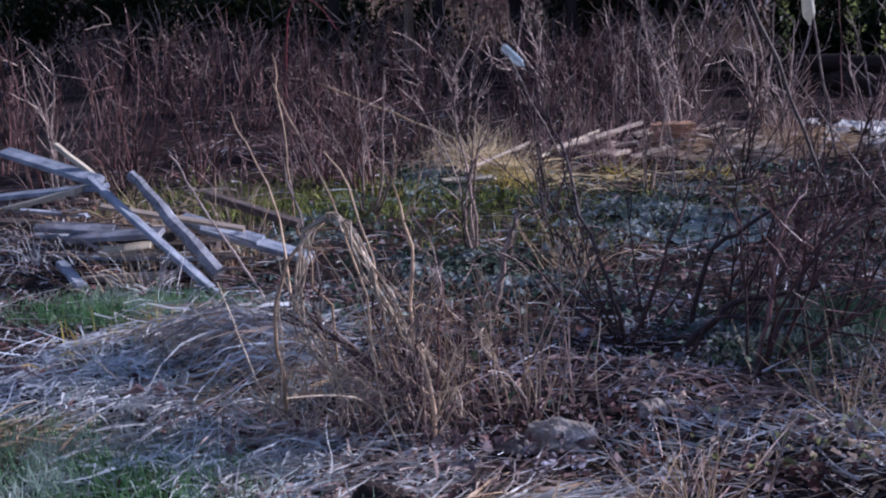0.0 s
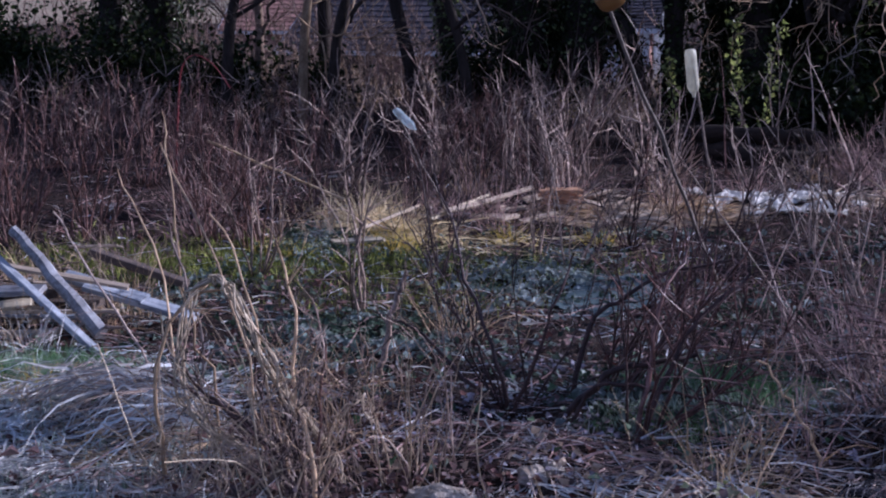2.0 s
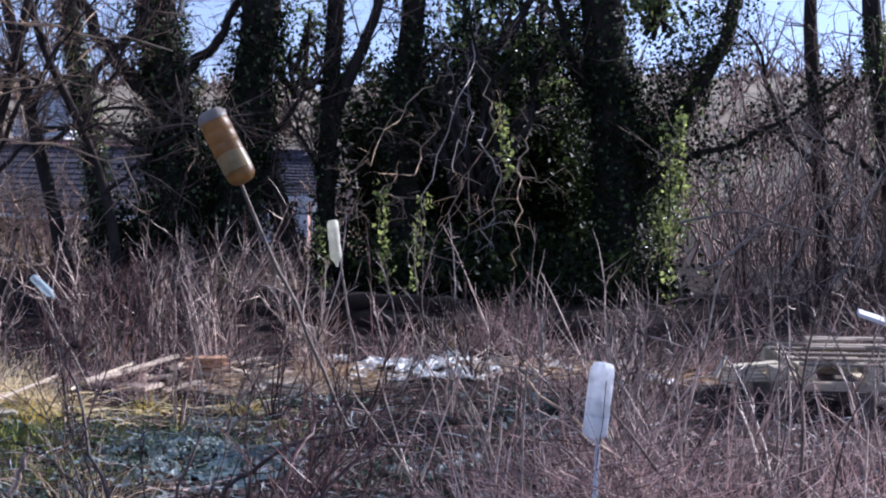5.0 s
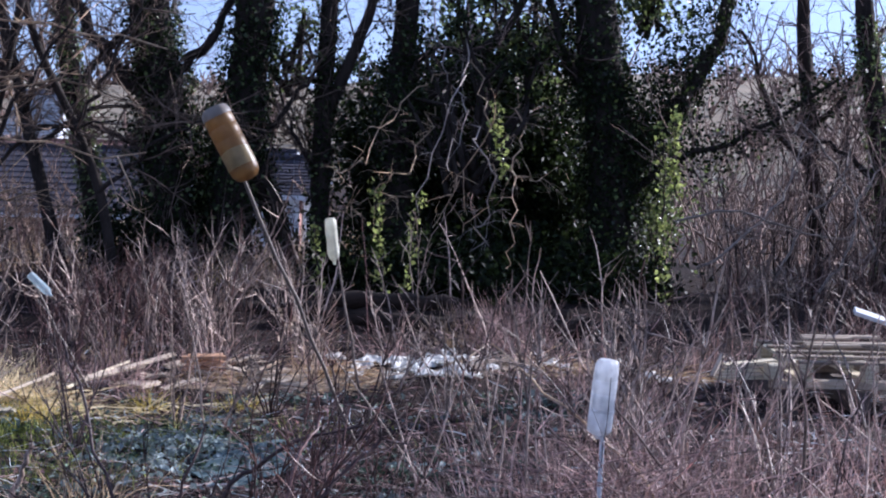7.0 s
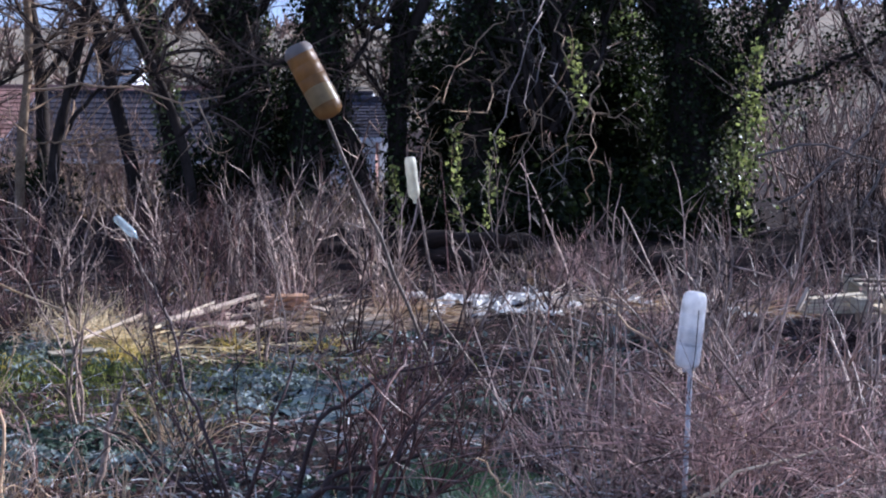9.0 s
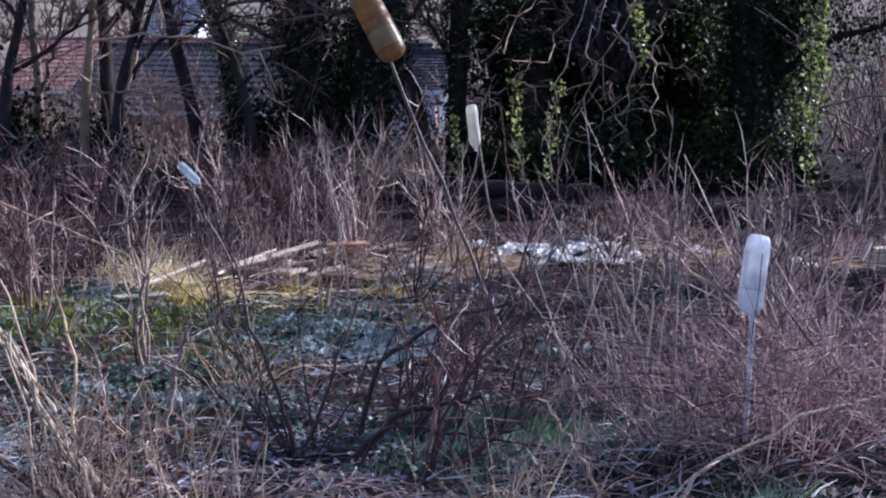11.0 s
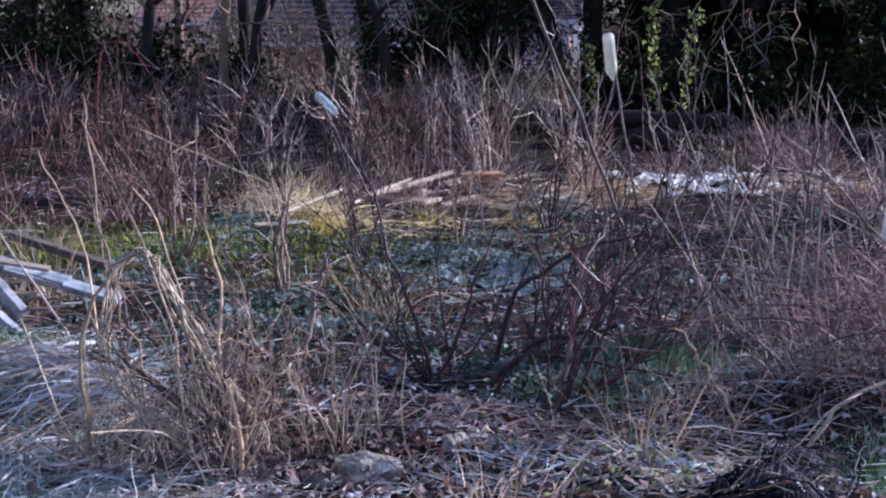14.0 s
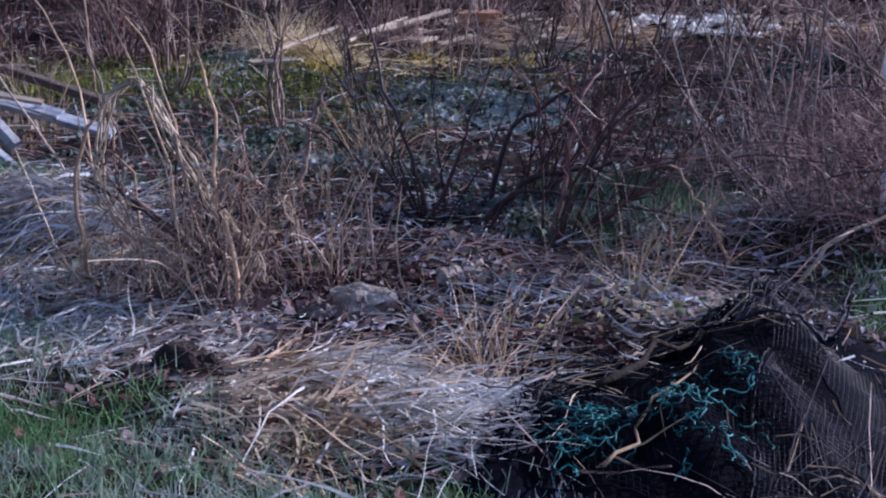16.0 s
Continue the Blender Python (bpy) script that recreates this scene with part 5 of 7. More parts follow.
# sticks, laths and dead grass caught in the pile
rng = np.random.default_rng(58)
for i in range(30):
    x, y, z, a, L = rng.uniform(-4.7, -3.2), rng.uniform(5.65, 6.5), rng.uniform(0.03, 0.3), rng.uniform(-0.6, 0.6) + (3.14 if i % 2 else 0), rng.uniform(0.25, 0.7)
    z = z * (1 - 0.5 * (x + 4.7) / 1.5)
    cane("stick", (x, y, z), (x + L * math.cos(a), y + L * math.sin(a) * 0.5, max(0.02, z + rng.normal(0, 0.06))), rng.uniform(0.005, 0.011), 0.004, (BARK_PALE, TWIG_GREY, VINE)[i % 3], "dead stick lying in the timber pile", 0.012, 600 + i)["category"] = "stick"
for i in range(9):
    x, y = rng.uniform(-4.8, -3.3), rng.uniform(5.5, 6.3)
    tussock(rng, x, y, 40, 0.12, 0.34, 0.3, STRAW if i % 2 else STRAW_FROST, "dry grass tuft growing through the timber pile")
for i in range(6):
    x, y = rng.uniform(-4.9, -3.6), rng.uniform(5.7, 6.4)
    plank("lath", (x, y, 0.03 + 0.05 * i), (x + rng.uniform(0.4, 0.9), y + rng.uniform(-0.25, 0.3), 0.05 + 0.03 * i), 0.04, 0.018, (WOOD_GREY, WOOD_PALE)[i % 2], "thin broken lath in the timber pile", rng.uniform(-15, 15), seed=640 + i, chew=0.01, category="lath")

# sunlit boards in the middle of the plot
rng_b = random.Random(8)
for i, (a, b, w) in enumerate([((-2.58, 9.5, 0.03), (-2.42, 10.0, 0.06), 0.06), ((-2.5, 9.6, 0.07), (-2.2, 10.3, 0.08), 0.05), ((-2.42, 9.9, 0.05), (-2.14, 10.8, 0.08), 0.06), ((-2.3, 10.0, 0.09), (-2.05, 10.6, 0.12), 0.045), ((-2.52, 9.8, 0.05), (-2.36, 10.4, 0.08), 0.05),
                               ((-2.95, 8.85, 0.03), (-2.66, 9.4, 0.13), 0.03), ((-2.95, 8.45, 0.03), (-2.66, 8.55, 0.04), 0.04), ((-4.5, 7.9, 0.03), (-4.3, 8.0, 0.03), 0.06)]):
    plank("board", a, b, w, 0.02, (WOOD_CREAM, WOOD_PALE)[i % 2], "pale sunlit board lying in dry grass", rng_b.uniform(-25, 25), group="fallen boards", seed=30 + i, chew=0.03, category="board")


rng = np.random.default_rng(47)
for i in range(16):
    x, y, a, L = rng.uniform(-2.8, -1.2), rng.uniform(9.6, 10.8), rng.uniform(-0.5, 1.3), rng.uniform(0.12, 0.4)
    z = float(ground_z(x, y))
    plank("broken_board", (x, y, z + rng.uniform(0.02, 0.1)), (x + L * math.cos(a), y + L * math.sin(a), z + rng.uniform(0.02, 0.12)), rng.uniform(0.04, 0.09), 0.02, WOOD_PALE,
          "splintered pale piece of board in dry grass", rng.uniform(-20, 20), group="fallen boards", seed=700 + i, chew=0.012, category="board")


def pallet(x, y, z, turn, tilt, seed, label):
    rng = np.random.default_rng(seed)
    ob = tagged(empty("pallet"), label, "pallet", group="pallet stack")
    ob.matrix_world = pose(x, y, z, tilt, 0, turn)

    def bar(name, cx, cy, cz, sx, sy, sz):
        q = plank(name, (cx, cy - sy / 2, cz), (cx, cy + sy / 2, cz), sx, sz, WOOD_SLAT if name == "slat" else WOOD_CREAM, "", group="", seed=int(rng.integers(1, 9999)))
        for key in ("label", "category", "group"):
            if key in q:
                del q[key]
        q.parent = ob

    # slats darker, blocks and stringers cream: the lit fronts are put into the colours
    for i in range(5):
        bar("slat", -0.54 + 1.08 * i / 4, 0, 0.133, 0.075, 1.0, 0.02)
    for yy in (-0.45, 0, 0.45):
        q = plank("stringer", (-0.6, yy, 0.112), (0.6, yy, 0.112), 0.09, 0.02, WOOD_CREAM, "", group="", seed=3)
        del q["category"]
        q.parent = ob
        q = plank("runner", (-0.6, yy, 0.012), (0.6, yy, 0.012), 0.09, 0.02, WOOD_CREAM, "", group="", seed=4)
        del q["category"]
        q.parent = ob
        for xx in (-0.53, 0, 0.53):
            bar("block", xx, yy, 0.062, 0.12, 0.09, 0.078)
    return ob


# dark colour on the bearers stands in for the shadow under the stack
for x in (2.45, 2.95, 3.7):
    plank("bearer", (x, 9.3, 0.07), (x, 10.4, 0.07), 0.10, 0.16, WOOD_DARK, "bearer under the timber stack, coloured dark as its shadow", group="timber stack", seed=int(x * 10), category="bearer")
plank("beam", (2.32, 9.38, 0.185), (4.2, 9.42, 0.185), 0.09, 0.06, WOOD_PALE, "long weathered beam along the front of the timber stack", group="timber stack", seed=51, category="beam")
plank("beam", (2.3, 10.2, 0.185), (4.1, 10.25, 0.185), 0.09, 0.06, WOOD_SLAT, "long brown beam at the back of the timber stack", group="timber stack", seed=52, category="beam")
for i in range(5):
    plank("board", (1.93 + 0.02 * i, 9.34 + 0.02 * i, 0.228 + 0.018 * i), (2.37 + 0.02 * (i % 2), 9.40 + 0.02 * i, 0.228 + 0.026 * i), 0.10, 0.019, (WOOD_CREAM, WOOD_PALE)[i % 2], "short pale board stacked on a beam", group="timber stack", seed=53 + i, category="board")
plank("board", (1.90, 9.3, 0.24), (1.99, 9.4, 0.38), 0.03, 0.02, WOOD_PALE, "pale stick propped against the timber stack", group="timber stack", seed=60, category="board")
plank("block", (2.27, 9.30, 0.28), (2.37, 9.31, 0.28), 0.10, 0.11, WOOD_CREAM, "pale sawn block at the end of stacked boards", group="timber stack", seed=61, category="block")
pallet(2.97, 9.84, 0.218, 91, 0, 1, "weathered pale wooden pallet on the timber stack")
pallet(4.02, 9.9, 0.218, 88, 0, 3, "weathered pale wooden pallet beside another on beams")
for i in range(4):
    plank("board", (2.72 + 0.02 * i, 10.0 + 0.12 * i, 0.378 + 0.026 * (i // 2)), (3.13 + 0.25 * (i % 2), 10.02 + 0.12 * i, 0.378 + 0.026 * (i // 2)), 0.055, 0.02, WOOD_PALE, "pale board laid on a pallet", group="timber stack", seed=62 + i, category="board")
plank("white_board", (2.95, 9.6, 0.68), (3.95, 9.55, 0.37), 0.085, 0.03, WHITE_PAINT, "white painted board propped on the pallets", 20, group="", seed=50, category="board")
plank("prop", (3.32, 9.66, 0.36), (3.32, 9.60, 0.56), 0.05, 0.04, WOOD_GREY, "short grey prop under a white board", group="", seed=66, category="prop")


# logs and rails behind the plot
for i, (a, b, r) in enumerate([((-1.5, 13.5, 0.11), (0.5, 13.3, 0.11), 0.12), ((-1.2, 13.5, 0.29), (0.2, 13.4, 0.27), 0.09), ((-0.7, 13.2, 0.10), (1.5, 13.1, 0.10), 0.11), ((-2.4, 14.2, 0.1), (-0.4, 14.3, 0.1), 0.10),
                              ((-0.9, 13.75, 0.12), (1.3, 13.6, 0.12), 0.12)]):
    s = np.linspace(0, 1, 10)[:, None]
    rng = np.random.default_rng(80 + i)
    p = np.array(a) * (1 - s) + np.array(b) * s + rng.normal(0, 0.015, (10, 3))
    ob = new("log", mesh_of("log", *tubes(p, np.full(10, r) * rng.uniform(0.8, 1.12, 10), 10), LOG))
    tagged(ob, "dark fallen log lying below the trees", "log", group="fallen logs")


# white crumpled plastic
def crumple(name, x, y, sx, sy, seed, h, mat, label, category):
    rng = np.random.default_rng(seed)
    k = 26
    u, v = np.meshgrid(np.linspace(-1, 1, k), np.linspace(-1, 1, k))
    z = np.zeros_like(u)
    for q in range(18):
        d, ph, fr = rng.uniform(0, 6.283), rng.uniform(0, 6.283), rng.uniform(1.5, 9)
        z += np.abs(np.sin(fr * (u * np.cos(d) + v * np.sin(d)) + ph)) / fr
    z = (z - z.min()) / (z.max() - z.min()) * h
    ed = 1 + 0.15 * np.sin(5 * np.arctan2(v, u) + seed) + 0.08 * np.sin(11 * np.arctan2(v, u))
    X, Y = u * sx / 2 * ed, v * sy / 2 * ed
    Z = z + ground_z(x + X, y + Y) - float(ground_z(x, y)) + 0.01
    i = np.arange(k * k).reshape(k, k)
    f = np.stack([i[:-1, :-1], i[:-1, 1:], i[1:, 1:], i[1:, :-1]], -1).reshape(-1, 4)
    me = mesh_of(name, np.stack([X, Y, Z], -1), f, mat, smooth=False)
    ob = new(name, me)
    so = ob.modifiers.new("thickness", "SOLIDIFY")
    so.thickness = 0.004
    ob.location = (x, y, float(ground_z(x, y)))
    return tagged(ob, label, category)


for i, (x, y, sx, sy, h) in enumerate([(-0.42, 11.0, 0.30, 0.34, 0.06), (-0.20, 10.75, 0.26, 0.36, 0.07), (0.0, 10.95, 0.28, 0.3, 0.06), (-0.05, 10.45, 0.2, 0.3, 0.05), (0.16, 10.6, 0.2, 0.26, 0.05), (-0.3, 10.4, 0.16, 0.2, 0.04),
                                       (-0.58, 10.8, 0.16, 0.25, 0.05), (0.28, 10.4, 0.14, 0.16, 0.04), (0.95, 11.0, 0.22, 0.3, 0.06), (-0.95, 10.7, 0.14, 0.16, 0.04)]):
    crumple("plastic_sheet", x, y, sx, sy, 3 + i, h, PLASTIC_SHEET, "torn crumpled piece of white plastic sheet on the ground", "sheet")["group"] = "plastic sheets"

rng = np.random.default_rng(48)
for i in range(26):
    x, y = rng.uniform(-0.9, 1.8), rng.uniform(10.3, 11.6)
    crumple("plastic_scrap", x, y, rng.uniform(0.06, 0.18), rng.uniform(0.08, 0.2), 60 + i, rng.uniform(0.03, 0.08), PLASTIC_SHEET, "small torn scrap of white plastic on the soil", "scrap")["group"] = "plastic scraps"

crumple("frosted_sheet", -1.05, 7.95, 0.55, 0.95, 9, 0.03, FROST_SHEET, "flat grey-green sheet dulled by frost on the soil", "sheet")
for i in range(6):
    plank("board", (-1.98 + 0.03 * (i % 3), 10.45 + 0.09 * (i % 2), 0.03 + 0.045 * (i // 2)), (-1.62 - 0.04 * (i % 2), 10.52 + 0.09 * (i % 2), 0.03 + 0.045 * (i // 2)), 0.07, 0.024, WOOD_ORANGE, "short orange-brown board in a small stack", group="small board stack", seed=900 + i, category="board")

# ---------------------------------------------------------------- net heap
def heap_z(x, y):
    """The rounded heap under the black sheet and the net."""
    x, y = np.asarray(x, float), np.asarray(y, float)
    a = 0.14 * np.exp(-(((x - 0.16) / 0.25) ** 2 + ((y - 3.35) / 0.42) ** 2))
    b = 0.09 * np.exp(-(((x + 0.1) / 0.33) ** 2 + ((y - 3.1) / 0.35) ** 2))
    c = 0.08 * np.exp(-(((x - 0.22) / 0.14) ** 2 + ((y - 3.9) / 0.45) ** 2))
    return a + b + c + 0.02 * np.sin(13 * x + 7 * y) * np.sin(9 * y - 4 * x) + 0.012 * np.sin(23 * x + 11 * y) + 0.01 * np.sin(31 * y - 17 * x)


k = 60
hx, hy = np.meshgrid(np.linspace(-0.62, 1.1, k), np.linspace(2.55, 4.6, k))
edge = np.exp(-(((hx - 0.15 - 0.25 * (hy - 3.3) - 0.05 * np.sin(5 * hy)) / (0.66 - 0.28 * smooth(hy, 3.4, 4.0))) ** 6 + ((hy - 3.25) / 0.8) ** 6))
hz = ground_z(hx, hy) + heap_z(hx, hy) * edge + 0.03 * edge - 0.03
i = np.arange(k * k).reshape(k, k)
f = np.stack([i[:-1, :-1], i[:-1, 1:], i[1:, 1:], i[1:, :-1]], -1).reshape(-1, 4)
tagged(new("compost_mound", mesh_of("compost_mound", np.stack([hx, hy, hz], -1), f, BLACK_SHEET)), "dark compost heap under a black sheet", "compost heap")


def net(name, x0, x1, y0, y1, cell, lift, mat, label, seed, wire=0.0013, skew=0.3):
    """A draped square-meshed net of round threads."""
    rng = np.random.default_rng(seed)
    nx_, ny_ = int((x1 - x0) / cell), int((y1 - y0) / cell)

    def drape(u, v):
        X = x0 + u * (x1 - x0) + skew * (v - 0.5) * 0.3 + 0.012 * np.sin(9 * v + 4 * u)
        Y = y0 + v * (y1 - y0) + 0.012 * np.sin(11 * u)
        Z = ground_z(X, Y) + np.maximum(heap_z(X, Y), 0) + lift + 0.012 * np.sin(14 * u + 3 * v) * np.sin(12 * v)
        return np.stack([X, Y, Z], -1)
    s = np.linspace(0, 1, 40)
    U, V = np.meshgrid(np.linspace(0, 1, nx_), s, indexing="ij")
    V2, U2 = np.meshgrid(np.linspace(0, 1, ny_), s, indexing="ij")
    ob = tagged(empty(name), label, "net")
    part("mesh", mesh_of("mesh", *join([tubes(drape(U, V), np.full(U.shape, wire), 3), tubes(drape(U2, V2), np.full(U2.shape, wire), 3)]), mat), ob)
    one, nil = np.ones(40), np.zeros(40)
    for u, v in ((s, nil), (one, s), (s, one), (nil, s)):
        part("edge_cord", mesh_of("edge_cord", *tubes(drape(u, v) + rng.normal(0, 0.002, (40, 3)), np.full(40, wire * 2.6), 5), mat), ob, "thicker cord along the edge of the net")
    return ob


net("garden_net", 0.15, 0.80, 2.6, 3.66, 0.0125, 0.022, BLACK_NET, "black plastic garden net draped over a compost heap", 1, wire=0.0008)
net("garden_net", 0.16, 0.42, 3.6, 4.4, 0.022, 0.05, BLACK_NET, "loose end of black garden net trailing into the grass", 3, wire=0.0016, skew=0.5)
net("garden_net", -0.4, 0.35, 2.75, 3.7, 0.016, 0.02, BLACK_SHEET, "black plastic garden net bunched over dark compost", 2, skew=-0.4)
rng = np.random.default_rng(90)
for cx, cy, n, lb in [(-0.31, 2.9, 14, "loose strands of teal twine"), (-0.25, 3.0, 26, "curled tangle of faded teal twine on the heap"), (-0.13, 3.05, 16, "curled tangle of faded teal twine on the heap"),
                      (-0.02, 3.08, 18, "tangle of faded teal twine on the heap"), (0.10, 3.24, 15, "tangle of faded teal twine on the heap"), (0.04, 2.92, 14, "loose strands of teal twine")]:
    st = np.stack([rng.normal(cx, 0.05, n), rng.normal(cy, 0.035, n)], -1)
    st = np.concatenate([st, (ground_z(st[:, 0], st[:, 1]) + heap_z(st[:, 0], st[:, 1]) + 0.03)[:, None]], 1)
    p = bend(rng, st, np.stack([rng.normal(0.3, 0.8, n), rng.normal(0, 0.6, n), rng.normal(0, 0.3, n)], -1), rng.uniform(0.06, 0.2, n), 12, 0.02, 0.7)
    zz = ground_z(p[:, :, 0], p[:, :, 1]) + heap_z(p[:, :, 0], p[:, :, 1])
    p[:, :, 2] = np.clip(p[:, :, 2], zz + 0.012, zz + 0.04)
    ob = tagged(empty("twine", (cx, cy, 0)), lb, "twine", group="teal twine")
    for q in p:
        part("strand", mesh_of("strand", *tubes(q - np.array([cx, cy, 0]), np.full(12, 0.0021), 4), TEAL), ob)

# loose black threads at the ragged edge of the net
rng = np.random.default_rng(95)
n = 32
a = rng.uniform(0, 6.283, n)
st = np.stack([0.08 + 0.5 * np.cos(a) * rng.uniform(0.6, 1.0, n), 3.2 + 0.5 * np.sin(a) * rng.uniform(0.6, 1.05, n)], -1)
st = np.concatenate([st, (ground_z(st[:, 0], st[:, 1]) + heap_z(st[:, 0], st[:, 1]) + 0.02)[:, None]], 1)
p = bend(rng, st, np.stack([rng.normal(0, 0.8, n), rng.normal(0, 0.8, n), rng.uniform(0, 0.8, n)], -1), rng.uniform(0.1, 0.35, n), 9, 0.12, 0.4)
p[:, :, 2] = np.maximum(p[:, :, 2], ground_z(p[:, :, 0], p[:, :, 1]) + 0.005)
stuff("net_threads", tubes(p, np.full((n, 9), 0.0028), 3), BLACK_NET, "frayed black netting threads round the heap", "net")
x, y = rng.normal(0.0, 0.4, 70), rng.uniform(2.7, 4.1, 70)
p = laid_straw(rng, x, y, 0.08, 0.3, 0.02, 0.2)
p[:, :, 2] = np.maximum(p[:, :, 2], ground_z(p[:, :, 0], p[:, :, 1]) + heap_z(p[:, :, 0], p[:, :, 1]) + 0.03)
stuff("heap_straw", ribbons(p, rng.uniform(0.003, 0.006, 70), rng), STRAW, "dry stalks blown over the netting", "straw")

# netting bunched into a ragged black ridge
rng = np.random.default_rng(97)
for line_, n, loose, thick in (([(-0.46, 2.7, 0.03), (-0.46, 3.04, 0.05), (-0.43, 3.3, 0.05), (-0.39, 3.55, 0.02)], 120, 0.020, 0.0042),
                               ([(-0.22, 3.42, 0.10), (-0.02, 3.70, 0.10), (0.10, 3.95, 0.10), (0.20, 4.2, 0.09), (0.28, 4.48, 0.05)], 130, 0.014, 0.0055)):
    way_ = spline(line_, 40)
    i0, span = rng.integers(0, 27, n), rng.integers(5, 13, n)
    p = np.stack([np.stack([np.interp(np.linspace(a, a + b, 12), np.arange(40), way_[:, q]) for q in range(3)], -1) for a, b in zip(i0, span)])
    p = p + rng.normal(0, loose, (n, 1, 3)) + np.cumsum(rng.normal(0, 0.007, (n, 12, 3)), 1)
    p[:, :, 2] = np.maximum(p[:, :, 2], ground_z(p[:, :, 0], p[:, :, 1]) + 0.01)
    stuff("bunched_net", tubes(p, rng.uniform(0.0015, thick, (n, 1)) * np.ones((1, 12)), 4), BLACK_SHEET, "black netting bunched into a ragged ridge", "net")

# sticks by the heap
for i, (a, b, r, mt, lb) in enumerate([
        ((0.42, 4.4, 0.0), (0.95, 4.7, 0.22), 0.008, BARK_PALE, "short pale branch leaning out of russet grass"),
        ((-0.25, 3.2, 0.16), (0.05, 3.75, 0.13), 0.011, BARK, "dark bent stick lying on the black sheet"),
        ((-0.19, 3.46, 0.13), (0.08, 3.84, 0.14), 0.005, PALE_STALK, "pale stalk lying along the bunched netting"),
        ((-0.62, 2.95, 0.03), (-0.05, 2.85, 0.12), 0.006, VINE, "dry bent stalk lying on the heap"),
        ((-0.2, 2.8, 0.13), (0.0, 3.3, 0.2), 0.005, VINE, "dry bent stalk lying on the heap")]):
    cane("branch", a, b, r, r * 0.5, mt, lb, 0.02, 100 + i)["category"] = "branch"


# ---------------------------------------------------------------- stones, leaves and small things
def stone(x, y, sx, sy, sz, seed, mat, label):
    bm = bmesh.new()
    bmesh.ops.create_icosphere(bm, subdivisions=4, radius=1)
    for v in bm.verts:
        n = noise.noise(v.co * 1.3 + Vector((seed, 0, 0))) * 0.35 + noise.noise(v.co * 3.7 + Vector((0, seed, 0))) * 0.2 + noise.noise(v.co * 9.0 + Vector((0, 0, seed))) * 0.10
        c = v.co * (1 + n)
        v.co = (c.x * sx, c.y * sy, max(c.z, -0.6) * sz)
    me = bpy.data.meshes.new("stone")
    bm.to_mesh(me)
    bm.free()
    me.materials.append(mat)
    ob = new("stone", me)
    ob.location = (x, y, float(ground_z(x, y)) + sz * 0.25)
    return tagged(ob, label, "stone", group="stones")


stone(-1.09, 4.0, 0.115, 0.08, 0.065, 1, RUBBLE, "rough mossy lump of stone in leaf litter")
stone(-1.2, 3.92, 0.06, 0.05, 0.04, 2, STONE, "small rough stone in leaf litter")
stone(-0.83, 4.25, 0.05, 0.05, 0.035, 3, STONE, "small grey stone with frost")
stone(-0.78, 4.32, 0.04, 0.035, 0.03, 4, STONE, "small grey stone with frost")
stone(0.0, 4.2, 0.07, 0.05, 0.035, 5, LEAF_PALE, "pale pinkish flat stone by the net")
# two dark soil lumps stand in for a dark burrow hole
stone(-1.42, 3.33, 0.09, 0.06, 0.05, 6, SOIL, "dark soil lump in place of a burrow hole")
stone(-1.34, 3.28, 0.06, 0.05, 0.04, 7, SOIL, "dark soil lump in place of a burrow hole")
rng = np.random.default_rng(110)
for cx, cy, sx, sy, n, mt, lb in [(-0.25, 4.0, 0.22, 0.1, 75, LEAF_PALE, "large pale dry fallen leaves beside the net"), (-0.15, 4.0, 0.25, 0.1, 45, LEAF_YOUNG, "frosted green low leaves beside the net"),
                                  (-0.3, 3.85, 0.3, 0.1, 60, LEAF_DEAD, "curled brown leaves beside the net"), (-0.9, 4.3, 0.3, 0.15, 50, LEAF_PALE, "pale dry fallen leaves"),
                                  (-1.3, 3.95, 0.3, 0.15, 200, LEAF_DEAD, "russet fallen leaves under a bush"), (-0.9, 5.6, 1.2, 0.8, 300, LEAF_GREEN, "low frosted green weed leaves")]:
    x, y = rng.normal(cx, sx, n), rng.normal(cy, sy, n)
    stuff("fallen_leaves", leaves(on_ground(x, y, 0.05), rng.uniform(0.022, 0.05, n), rng, up=1.3, fold=0.8), mt, lb, "leaves")

rng = np.random.default_rng(119)
for x, y, L in ((-2.6, 4.0, 0.075), (-2.53, 4.03, 0.055), (-2.02, 3.6, 0.05), (0.02, 4.3, 0.07)):
    ob = new("fallen_leaf", mesh_of("fallen_leaf", *leaves(on_ground(np.array([x]), np.array([y]), 0.055), np.array([L]), rng, up=2.0, fold=1.0), LEAF_DEAD))
    tagged(ob, "single curled russet leaf on frosted straw", "leaf", group="single fallen leaves")

rng = np.random.default_rng(120)
x, y = scatter(rng, 34000, -3.6, 1.2, 5.0, 9.8, lambda x, y: np.clip(0.12 + 0.75 * np.sin(2.3 * x + y) * np.sin(1.9 * y - x), 0.05, 1) * (1 - 0.75 * smooth(x, -0.6, 0.1)))
stuff("low_weeds", leaves(on_ground(x, y, 0.03), rng.uniform(0.025, 0.06, len(x)), rng, up=1.4, fold=0.5), WEED, "low blue-green weeds furred with frost", "weeds")

